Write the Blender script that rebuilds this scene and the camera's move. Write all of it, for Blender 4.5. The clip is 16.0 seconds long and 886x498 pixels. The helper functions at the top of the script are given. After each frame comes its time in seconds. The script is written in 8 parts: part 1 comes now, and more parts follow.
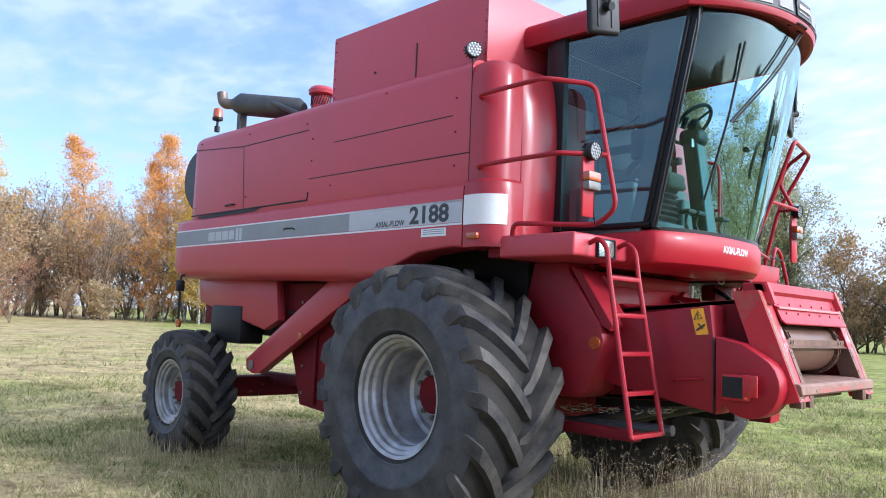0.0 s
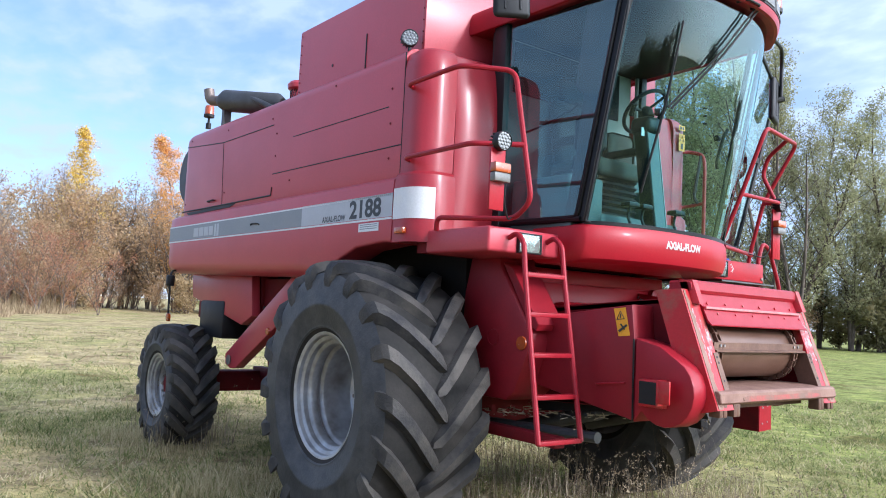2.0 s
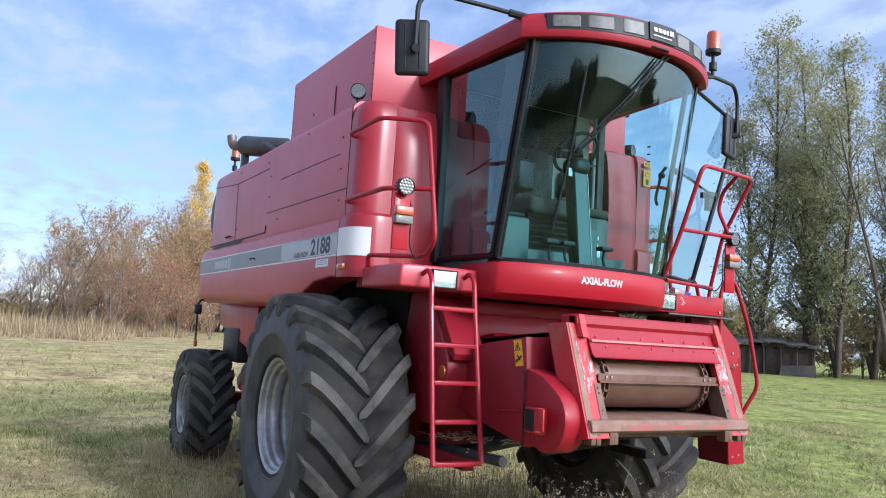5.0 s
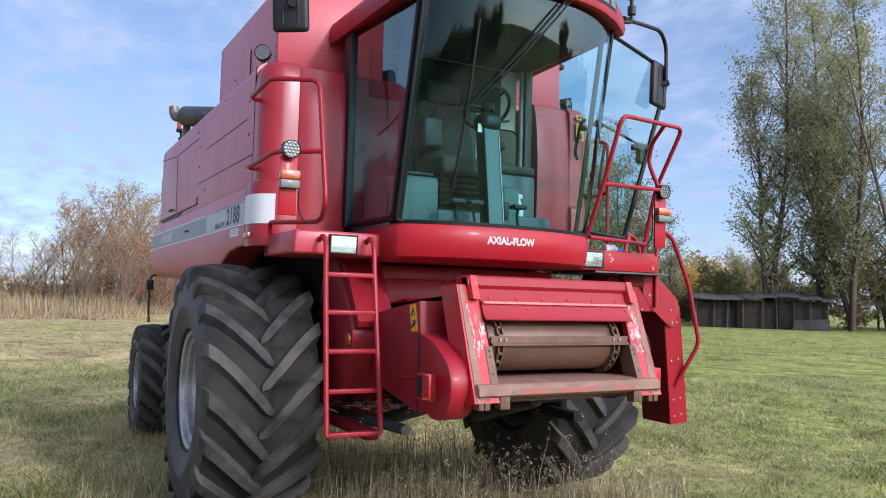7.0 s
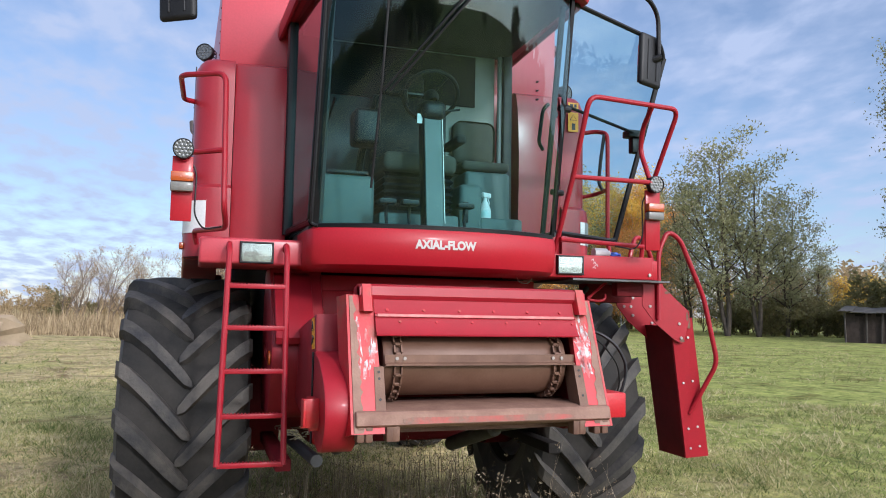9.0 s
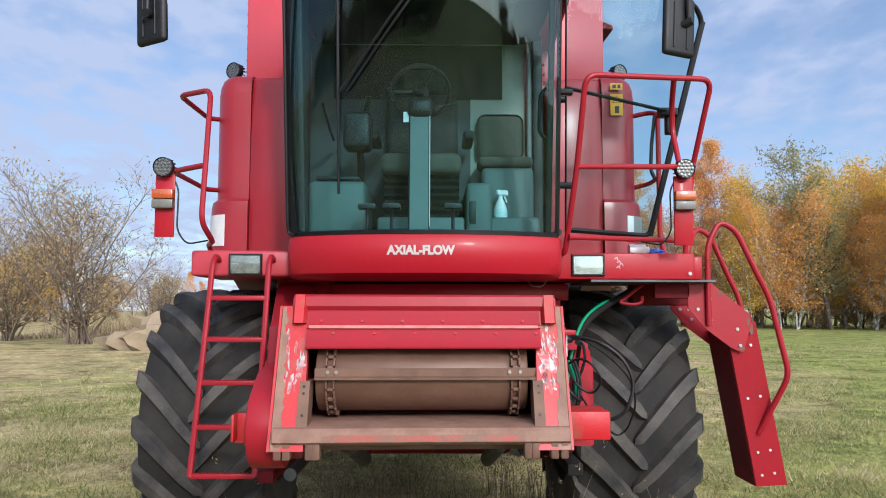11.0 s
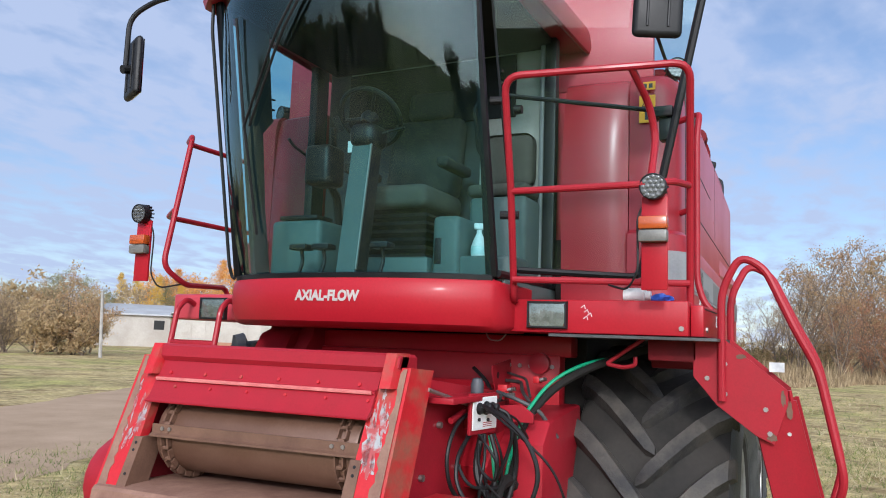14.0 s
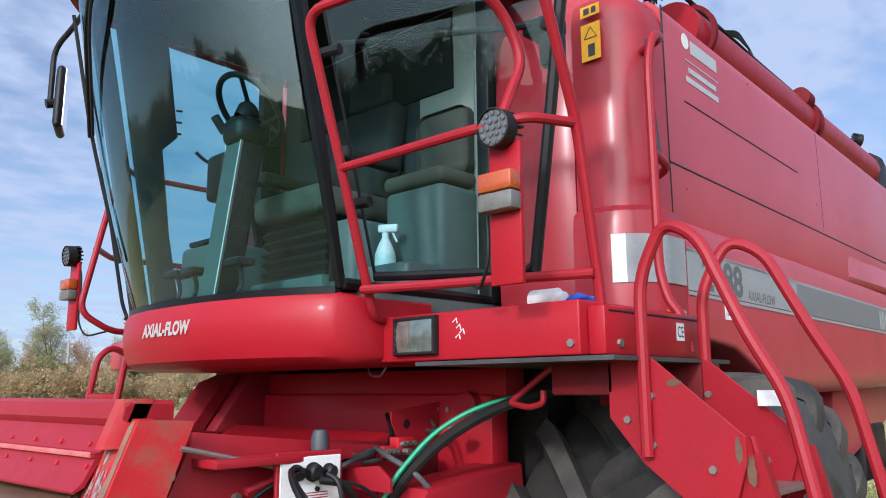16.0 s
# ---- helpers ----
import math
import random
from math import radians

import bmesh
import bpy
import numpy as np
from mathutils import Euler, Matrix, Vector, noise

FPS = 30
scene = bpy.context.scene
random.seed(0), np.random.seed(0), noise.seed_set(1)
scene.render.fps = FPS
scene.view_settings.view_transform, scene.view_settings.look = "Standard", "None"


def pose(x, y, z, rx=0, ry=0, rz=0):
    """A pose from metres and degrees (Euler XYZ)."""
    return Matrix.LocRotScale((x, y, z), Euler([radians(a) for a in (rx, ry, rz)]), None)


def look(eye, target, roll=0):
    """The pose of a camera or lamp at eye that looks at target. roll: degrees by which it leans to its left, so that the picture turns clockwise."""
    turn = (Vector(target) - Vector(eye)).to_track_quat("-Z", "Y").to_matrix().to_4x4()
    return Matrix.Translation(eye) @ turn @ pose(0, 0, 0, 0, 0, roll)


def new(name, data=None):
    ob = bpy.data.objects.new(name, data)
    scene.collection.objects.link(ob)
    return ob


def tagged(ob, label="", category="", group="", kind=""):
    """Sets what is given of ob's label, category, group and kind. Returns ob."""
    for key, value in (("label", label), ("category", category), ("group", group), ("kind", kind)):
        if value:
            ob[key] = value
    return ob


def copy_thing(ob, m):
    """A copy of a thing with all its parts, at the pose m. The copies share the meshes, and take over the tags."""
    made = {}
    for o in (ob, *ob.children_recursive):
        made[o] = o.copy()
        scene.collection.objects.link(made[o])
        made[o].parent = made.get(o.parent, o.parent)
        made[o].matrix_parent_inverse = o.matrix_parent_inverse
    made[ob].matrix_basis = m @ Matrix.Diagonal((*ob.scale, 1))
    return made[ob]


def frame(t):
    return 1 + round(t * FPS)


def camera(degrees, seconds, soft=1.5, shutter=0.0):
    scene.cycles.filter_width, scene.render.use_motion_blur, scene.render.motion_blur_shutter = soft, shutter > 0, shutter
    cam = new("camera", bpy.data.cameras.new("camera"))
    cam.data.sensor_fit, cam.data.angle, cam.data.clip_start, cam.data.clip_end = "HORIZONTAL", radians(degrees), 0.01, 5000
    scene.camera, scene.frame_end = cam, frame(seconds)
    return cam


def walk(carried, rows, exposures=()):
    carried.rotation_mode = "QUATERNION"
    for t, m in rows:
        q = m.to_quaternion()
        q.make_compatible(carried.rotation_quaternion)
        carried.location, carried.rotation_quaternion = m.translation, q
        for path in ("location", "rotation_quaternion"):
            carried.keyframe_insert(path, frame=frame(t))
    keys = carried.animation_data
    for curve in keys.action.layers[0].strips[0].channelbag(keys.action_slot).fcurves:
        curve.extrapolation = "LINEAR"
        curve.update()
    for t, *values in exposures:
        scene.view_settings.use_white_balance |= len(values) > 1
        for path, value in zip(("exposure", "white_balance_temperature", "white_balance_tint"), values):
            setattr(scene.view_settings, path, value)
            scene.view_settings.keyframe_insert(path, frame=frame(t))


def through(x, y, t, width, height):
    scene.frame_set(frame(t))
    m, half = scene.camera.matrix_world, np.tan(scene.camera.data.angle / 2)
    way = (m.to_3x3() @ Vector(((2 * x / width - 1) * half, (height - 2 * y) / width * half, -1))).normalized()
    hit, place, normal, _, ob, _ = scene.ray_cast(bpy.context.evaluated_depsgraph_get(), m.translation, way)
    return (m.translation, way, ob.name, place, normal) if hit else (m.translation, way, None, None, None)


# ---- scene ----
cam = camera(59.4, 16.0, soft=1.0)
PATH = [
    (0, (4.594, -5.284, 1.493), (3.142, -3.92, 1.673), 2.3),
    (0.5, (4.776, -5.074, 1.516), (3.24, -3.802, 1.671), 2.6),
    (1, (4.854, -4.821, 1.506), (3.278, -3.597, 1.643), 3.5),
    (1.5, (4.95, -4.6, 1.519), (3.375, -3.376, 1.666), 3.1),
    (2, (5.142, -4.366, 1.546), (3.551, -3.165, 1.708), 2.9),
    (2.5, (5.246, -4.172, 1.558), (3.635, -2.996, 1.71), 3.0),
    (3, (5.296, -3.948, 1.55), (3.672, -2.791, 1.701), 3.1),
    (3.5, (5.465, -3.791, 1.56), (3.801, -2.691, 1.71), 3.5),
    (6, (6.426, -3.345, 1.664), (4.665, -2.426, 1.899), 3.2),
    (6.5, (6.428, -3.118, 1.654), (4.681, -2.159, 1.817), 2.0),
    (7, (6.381, -2.807, 1.658), (4.611, -1.883, 1.787), 1.5),
    (7.5, (6.375, -2.48, 1.647), (4.569, -1.629, 1.77), 1.0),
    (8, (6.41, -2.108, 1.652), (4.566, -1.342, 1.775), 1.5),
    (8.5, (6.33, -1.737, 1.654), (4.459, -1.045, 1.802), 1.5),
    (11, (6.231, 0.057, 1.722), (4.238, 0.078, 1.881), 0.1),
    (11.5, (6.137, 0.457, 1.71), (4.148, 0.327, 1.875), 0.9),
    (12, (6.01, 0.835, 1.744), (4.033, 0.578, 1.907), 0.9),
    (12.5, (5.887, 1.232, 1.786), (3.954, 0.746, 1.957), 1.6),
    (13, (5.65, 1.533, 1.789), (3.753, 0.925, 1.976), 1.5),
    (13.5, (5.395, 1.83, 1.834), (3.538, 1.116, 2.042), 1.3),
    (14, (5.129, 2.123, 1.857), (3.346, 1.247, 2.091), 2.1),
    (14.5, (4.739, 2.32, 1.824), (2.996, 1.37, 2.072), 1.4),
    (15, (4.307, 2.545, 1.815), (2.597, 1.544, 2.088), -0.2),
    (15.5, (3.896, 2.735, 1.869), (2.284, 1.591, 2.176), -0.5),
    (16, (3.452, 2.804, 1.825), (2.022, 1.45, 2.177), -0.4),
]
walk(cam, [(t, look(eye, target, roll)) for t, eye, target, roll in PATH],
     [(0.0, 0.68, 5550, 12), (3.5, 0.52, 5550, 12), (7.0, 0.21, 5750, 14), (11.0, 0.14, 6050, 12), (14.0, 0.10, 5950, 12), (16.0, 0.20, 5900, 12)])


# ---- sky, sun ----
SUN_AZ, SUN_EL = radians(15), radians(23)
world = bpy.data.worlds.new("world")
scene.world = world
world.use_nodes = True
wn, wl = world.node_tree.nodes, world.node_tree.links
wn.clear()
w_out = wn.new("ShaderNodeOutputWorld")
w_bg = wn.new("ShaderNodeBackground")
w_sky = wn.new("ShaderNodeTexSky")
w_sky.sky_type = "NISHITA"
w_sky.sun_disc = False
w_sky.sun_elevation = SUN_EL
w_sky.sun_rotation = radians(90) - SUN_AZ
w_sky.air_density, w_sky.dust_density, w_sky.ozone_density = 1.0, 0.3, 2.2
w_co = wn.new("ShaderNodeTexCoord")
w_sep = wn.new("ShaderNodeSeparateXYZ")
wl.new(w_co.outputs["Generated"], w_sep.inputs[0])
# clouds lie on a plane overhead: the direction divided by its height
w_add = wn.new("ShaderNodeMath"); w_add.operation = "ADD"; w_add.inputs[1].default_value = 0.16
wl.new(w_sep.outputs["Z"], w_add.inputs[0])
w_max = wn.new("ShaderNodeMath"); w_max.operation = "MAXIMUM"; w_max.inputs[1].default_value = 0.03
wl.new(w_add.outputs[0], w_max.inputs[0])
w_div = wn.new("ShaderNodeVectorMath"); w_div.operation = "DIVIDE"
w_cmb = wn.new("ShaderNodeCombineXYZ")
for k in "XYZ":
    wl.new(w_max.outputs[0], w_cmb.inputs[k])
wl.new(w_co.outputs["Generated"], w_div.inputs[0])
wl.new(w_cmb.outputs[0], w_div.inputs[1])
# broad sheets of thin cloud, broken into small mottled rolls
w_map = wn.new("ShaderNodeMapping")
w_map.inputs["Scale"].default_value = (1.0, 1.35, 0.4)
w_map.inputs["Rotation"].default_value = (0, 0, radians(25))
wl.new(w_div.outputs[0], w_map.inputs["Vector"])


def w_cloud(scale, detail, rough, dist, offset):
    sh = wn.new("ShaderNodeVectorMath"); sh.operation = "ADD"; sh.inputs[1].default_value = offset
    wl.new(w_map.outputs[0], sh.inputs[0])
    t = wn.new("ShaderNodeTexNoise")
    for key, val in (("Scale", scale), ("Detail", detail), ("Roughness", rough), ("Distortion", dist)):
        t.inputs[key].default_value = val
    wl.new(sh.outputs[0], t.inputs["Vector"])
    return t.outputs["Fac"]


w_roll = wn.new("ShaderNodeMath"); w_roll.operation = "MULTIPLY_ADD"; w_roll.inputs[1].default_value = 0.92
wl.new(w_cloud(6.0, 5.0, 0.5, 0.15, (3.1, 0.4, 0)), w_roll.inputs[0])
w_half = wn.new("ShaderNodeMath"); w_half.operation = "MULTIPLY"; w_half.inputs[1].default_value = 0.40
wl.new(w_cloud(1.5, 5.0, 0.5, 0.3, (0, 0, 0)), w_half.inputs[0])
wl.new(w_half.outputs[0], w_roll.inputs[2])
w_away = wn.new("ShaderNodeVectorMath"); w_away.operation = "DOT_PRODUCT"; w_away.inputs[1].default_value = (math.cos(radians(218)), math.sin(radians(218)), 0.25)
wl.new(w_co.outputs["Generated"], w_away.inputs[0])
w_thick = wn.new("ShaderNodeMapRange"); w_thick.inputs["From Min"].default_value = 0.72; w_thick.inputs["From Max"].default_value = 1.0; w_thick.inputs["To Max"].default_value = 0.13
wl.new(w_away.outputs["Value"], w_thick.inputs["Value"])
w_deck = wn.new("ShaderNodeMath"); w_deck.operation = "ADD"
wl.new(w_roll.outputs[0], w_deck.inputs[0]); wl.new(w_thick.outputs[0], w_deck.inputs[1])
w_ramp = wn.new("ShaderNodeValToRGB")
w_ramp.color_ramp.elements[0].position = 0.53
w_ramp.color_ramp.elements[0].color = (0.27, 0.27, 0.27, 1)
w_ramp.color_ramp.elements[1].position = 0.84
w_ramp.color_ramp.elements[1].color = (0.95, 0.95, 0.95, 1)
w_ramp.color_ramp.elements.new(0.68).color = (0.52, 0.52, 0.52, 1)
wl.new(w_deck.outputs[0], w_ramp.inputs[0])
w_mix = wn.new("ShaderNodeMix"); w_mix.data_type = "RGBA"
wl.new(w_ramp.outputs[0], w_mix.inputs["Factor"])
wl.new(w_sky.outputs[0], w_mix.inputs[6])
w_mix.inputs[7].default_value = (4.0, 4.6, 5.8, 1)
# added glow of thin cloud, centred off the sun, brightens the sunny side
GLOW_AZ, GLOW_EL = radians(34), radians(23)
GLOW_DIR = (math.cos(GLOW_AZ) * math.cos(GLOW_EL), math.sin(GLOW_AZ) * math.cos(GLOW_EL), math.sin(GLOW_EL))
w_dot = wn.new("ShaderNodeVectorMath"); w_dot.operation = "DOT_PRODUCT"; w_dot.inputs[1].default_value = GLOW_DIR
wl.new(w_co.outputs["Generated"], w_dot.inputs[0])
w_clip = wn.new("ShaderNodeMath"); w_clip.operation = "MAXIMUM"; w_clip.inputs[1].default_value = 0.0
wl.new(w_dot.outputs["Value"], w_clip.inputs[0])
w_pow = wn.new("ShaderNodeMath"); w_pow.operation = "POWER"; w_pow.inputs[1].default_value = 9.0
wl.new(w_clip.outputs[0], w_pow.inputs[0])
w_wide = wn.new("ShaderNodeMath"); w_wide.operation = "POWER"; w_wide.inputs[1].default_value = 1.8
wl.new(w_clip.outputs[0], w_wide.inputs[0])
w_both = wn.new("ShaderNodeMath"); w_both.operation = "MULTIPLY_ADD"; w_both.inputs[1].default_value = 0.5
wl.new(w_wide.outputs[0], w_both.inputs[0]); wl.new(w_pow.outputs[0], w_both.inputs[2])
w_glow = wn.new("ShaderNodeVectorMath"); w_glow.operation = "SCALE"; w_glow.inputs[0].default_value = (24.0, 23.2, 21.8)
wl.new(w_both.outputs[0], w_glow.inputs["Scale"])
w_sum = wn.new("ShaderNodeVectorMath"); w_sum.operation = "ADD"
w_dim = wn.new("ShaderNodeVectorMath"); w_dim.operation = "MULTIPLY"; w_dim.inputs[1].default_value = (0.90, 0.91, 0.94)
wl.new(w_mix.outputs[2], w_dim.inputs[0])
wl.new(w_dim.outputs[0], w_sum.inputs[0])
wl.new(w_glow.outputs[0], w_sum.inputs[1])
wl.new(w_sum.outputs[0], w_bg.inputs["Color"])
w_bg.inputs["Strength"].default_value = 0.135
wl.new(w_bg.outputs[0], w_out.inputs["Surface"])

sun_data = bpy.data.lights.new("sun", "SUN")
sun_data.energy, sun_data.angle, sun_data.color = 2.1, radians(5.0), (1.0, 0.94, 0.86)
sun = new("sun", sun_data)
sun_dir = Vector((math.cos(SUN_AZ) * math.cos(SUN_EL), math.sin(SUN_AZ) * math.cos(SUN_EL), math.sin(SUN_EL)))
sun.matrix_world = Matrix.Translation(sun_dir * 60) @ sun_dir.to_track_quat("Z", "Y").to_matrix().to_4x4()


# ---- materials ----
def mat(name, col, rough=0.5, metal=0.0, col2=None, scale=6.0, mix=0.5, fine=60.0, bump=0.0, spec=0.5, coat=0.0, island=False, rvar=0.1, contrast=1.0, bias=0.0, coat_rough=0.12):
    """A surface with two scales of variation: broad patches towards col2, and fine grain in roughness and relief."""
    m = bpy.data.materials.new(name)
    m.use_nodes = True
    n, l = m.node_tree.nodes, m.node_tree.links
    b = n["Principled BSDF"]
    b.inputs["Metallic"].default_value = metal
    b.inputs["Specular IOR Level"].default_value = spec
    b.inputs["Coat Weight"].default_value = coat
    b.inputs["Coat Roughness"].default_value = coat_rough
    co = n.new("ShaderNodeTexCoord")
    info = n.new("ShaderNodeObjectInfo")
    off = n.new("ShaderNodeVectorMath"); off.operation = "ADD"
    rnd = n.new("ShaderNodeMath"); rnd.operation = "MULTIPLY"; rnd.inputs[1].default_value = 37.0
    l.new(info.outputs["Random"], rnd.inputs[0])
    l.new(co.outputs["Object"], off.inputs[0]); l.new(rnd.outputs[0], off.inputs[1])
    big = n.new("ShaderNodeTexNoise"); big.inputs["Scale"].default_value = scale; big.inputs["Detail"].default_value = 6; big.inputs["Roughness"].default_value = 0.62
    l.new(off.outputs[0], big.inputs["Vector"])
    small = n.new("ShaderNodeTexNoise"); small.inputs["Scale"].default_value = fine; small.inputs["Detail"].default_value = 4
    l.new(off.outputs[0], small.inputs["Vector"])
    ramp = n.new("ShaderNodeMapRange")
    ramp.inputs["From Min"].default_value = 0.5 + bias - 0.2 / contrast
    ramp.inputs["From Max"].default_value = 0.5 + bias + 0.2 / contrast
    ramp.inputs["To Max"].default_value = mix
    l.new(big.outputs["Fac"], ramp.inputs["Value"])
    cm = n.new("ShaderNodeMix"); cm.data_type = "RGBA"
    cm.inputs[6].default_value = (*col, 1)
    c2 = col2 or tuple(c * 0.72 for c in col)
    cm.inputs[7].default_value = (*c2, 1)
    l.new(ramp.outputs[0], cm.inputs["Factor"])
    hs = n.new("ShaderNodeHueSaturation")
    hv = n.new("ShaderNodeMapRange"); hv.inputs["To Min"].default_value = 0.86; hv.inputs["To Max"].default_value = 1.14
    if island:
        geo = n.new("ShaderNodeNewGeometry")
        l.new(geo.outputs["Random Per Island"], hv.inputs["Value"])
        hv.inputs["To Min"].default_value = 0.55; hv.inputs["To Max"].default_value = 1.4
    else:
        l.new(small.outputs["Fac"], hv.inputs["Value"])
    l.new(hv.outputs[0], hs.inputs["Value"])
    l.new(cm.outputs[2], hs.inputs["Color"])
    l.new(hs.outputs[0], b.inputs["Base Color"])
    rr = n.new("ShaderNodeMapRange"); rr.inputs["To Min"].default_value = max(0.02, rough - rvar); rr.inputs["To Max"].default_value = min(1.0, rough + rvar)
    l.new(big.outputs["Fac"], rr.inputs["Value"]); l.new(rr.outputs[0], b.inputs["Roughness"])
    if bump:
        bp = n.new("ShaderNodeBump"); bp.inputs["Strength"].default_value = bump; bp.inputs["Distance"].default_value = 0.01
        l.new(small.outputs["Fac"], bp.inputs["Height"]); l.new(bp.outputs[0], b.inputs["Normal"])
    return m


def glass_mat(name, tint, rough=0.0, streaked=False, gloss=0.05):
    """A thin tinted pane: light passes straight, with the gloss of its surface."""
    m = bpy.data.materials.new(name)
    m.use_nodes = True
    n, l = m.node_tree.nodes, m.node_tree.links
    n.remove(n["Principled BSDF"])
    t = n.new("ShaderNodeBsdfTransparent"); t.inputs[0].default_value = (*tint, 1)
    gl = n.new("ShaderNodeBsdfGlossy"); gl.inputs["Roughness"].default_value = rough; gl.inputs["Color"].default_value = (0.72, 0.93, 0.93, 1)
    lw = n.new("ShaderNodeLayerWeight"); lw.inputs["Blend"].default_value = 0.5
    pw = n.new("ShaderNodeMath"); pw.operation = "POWER"; pw.inputs[1].default_value = 3.6
    l.new(lw.outputs["Facing"], pw.inputs[0])
    fr = n.new("ShaderNodeMath"); fr.operation = "MULTIPLY_ADD"; fr.inputs[1].default_value = 0.85; fr.inputs[2].default_value = gloss
    l.new(pw.outputs[0], fr.inputs[0])
    mx = n.new("ShaderNodeMixShader")
    l.new(fr.outputs[0], mx.inputs[0]); l.new(t.outputs[0], mx.inputs[1]); l.new(gl.outputs[0], mx.inputs[2])
    last = mx
    if streaked:
        # faint pale streaks painted down the pane for its streaked sky reflections
        co = n.new("ShaderNodeTexCoord")
        mp = n.new("ShaderNodeMapping"); mp.inputs["Scale"].default_value = (9, 16, 0.9)
        l.new(co.outputs["Object"], mp.inputs["Vector"])
        st = n.new("ShaderNodeTexNoise"); st.inputs["Scale"].default_value = 1.6; st.inputs["Detail"].default_value = 6; st.inputs["Roughness"].default_value = 0.7
        l.new(mp.outputs[0], st.inputs["Vector"])
        pa = n.new("ShaderNodeTexNoise"); pa.inputs["Scale"].default_value = 1.9; pa.inputs["Detail"].default_value = 3
        l.new(co.outputs["Object"], pa.inputs["Vector"])
        mu = n.new("ShaderNodeMath"); mu.operation = "MULTIPLY"
        l.new(st.outputs["Fac"], mu.inputs[0]); l.new(pa.outputs["Fac"], mu.inputs[1])
        rg = n.new("ShaderNodeMapRange"); rg.inputs["From Min"].default_value = 0.24; rg.inputs["From Max"].default_value = 0.42; rg.inputs["To Min"].default_value = 0.0; rg.inputs["To Max"].default_value = 0.012
        l.new(mu.outputs[0], rg.inputs["Value"])
        df = n.new("ShaderNodeBsdfDiffuse"); df.inputs["Color"].default_value = (0.55, 0.57, 0.55, 1)
        m2 = n.new("ShaderNodeMixShader")
        l.new(rg.outputs[0], m2.inputs[0]); l.new(mx.outputs[0], m2.inputs[1]); l.new(df.outputs[0], m2.inputs[2])
        last = m2
    l.new(last.outputs[0], n["Material Output"].inputs["Surface"])
    return m


def leaf_mat(name, col, col2, through=0.5):
    m = mat(name, col, 0.6, 0, col2, 0.6, 1.0, 3.0, 0, 0.3, 0, True)
    n, l = m.node_tree.nodes, m.node_tree.links
    b = n["Principled BSDF"]
    tr = n.new("ShaderNodeBsdfTranslucent")
    hs = [x for x in n if x.type == "HUE_SAT"][0]
    l.new(hs.outputs[0], tr.inputs["Color"])
    hv = [x for x in n if x.type == "MAP_RANGE" and abs(x.inputs["To Max"].default_value - 1.4) < 1e-3][0]
    hv.inputs["To Min"].default_value = 0.78; hv.inputs["To Max"].default_value = 1.2
    mx = n.new("ShaderNodeMixShader"); mx.inputs[0].default_value = through
    l.new(b.outputs[0], mx.inputs[1]); l.new(tr.outputs[0], mx.inputs[2])
    l.new(mx.outputs[0], n["Material Output"].inputs["Surface"])
    return m


RED = mat("faded_red_paint", (0.45, 0.041, 0.058), 0.40, 0, (0.38, 0.045, 0.06), 1.6, 0.8, 90, 0.03, 0.35, 0.25, coat_rough=0.26)
RED_PANEL = mat("glossy_red_panel", (0.33, 0.017, 0.027), 0.38, 0, (0.28, 0.018, 0.026), 1.8, 0.8, 90, 0.03, 0.35, 0.25, coat_rough=0.22)
RED_BRIGHT = mat("red_paint", (0.34, 0.010, 0.019), 0.40, 0, (0.30, 0.009, 0.016), 2.2, 0.8, 90, 0.03, 0.22, 0.06)
RED_TUBE = mat("red_tube_paint", (0.30, 0.011, 0.021), 0.42, 0, (0.245, 0.012, 0.019), 9, 0.7, 120, 0.03, 0.24, 0.06)
# crimson of the covers, lowered for the shade behind the ladder
RED_COVER = mat("dull_crimson_paint", (0.26, 0.009, 0.018), 0.46, 0, (0.18, 0.009, 0.016), 2.5, 0.8, 80, 0.04, 0.35)
# grimy red with the shade under the body put into its colour
RED_DIRTY_SHADED = mat("grimy_shaded_red_paint", (0.16, 0.006, 0.011), 0.68, 0, (0.065, 0.008, 0.010), 5, 0.7, 70, 0.08, 0.2)
RED_WORN = mat("worn_red_paint", (0.42, 0.012, 0.018), 0.42, 0, (0.22, 0.085, 0.055), 5.5, 0.85, 70, 0.1, 0.4, 0, False, 0.1, 2.2, 0.10)
SILL_WORN = mat("sill_worn_paint", (0.36, 0.05, 0.04), 0.55, 0, (0.17, 0.095, 0.065), 6, 1.0, 70, 0.1, 0.4, 0, False, 0.1, 2.2, -0.03)
RUST = mat("rusty_worn_steel", (0.16, 0.085, 0.055), 0.62, 0.1, (0.09, 0.045, 0.03), 6, 0.9, 80, 0.15, 0.4)
RUST_PALE = mat("rubbed_brown_steel", (0.26, 0.15, 0.108), 0.6, 0.05, (0.16, 0.08, 0.058), 9, 0.9, 90, 0.12, 0.35)
DRUM = mat("brown_rusted_drum", (0.105, 0.052, 0.033), 0.42, 0.15, (0.16, 0.088, 0.06), 5, 0.7, 90, 0.05, 0.4)
STEEL = mat("bare_steel", (0.30, 0.295, 0.29), 0.42, 0.8, (0.30, 0.24, 0.2), 8, 0.6, 90, 0.05)
CHIPPED = mat("chipped_paint_primer", (0.33, 0.335, 0.335), 0.5, 0.3, (0.36, 0.04, 0.04), 18, 0.9, 90, 0.1, 0.5, 0, False, 0.1, 3.0)
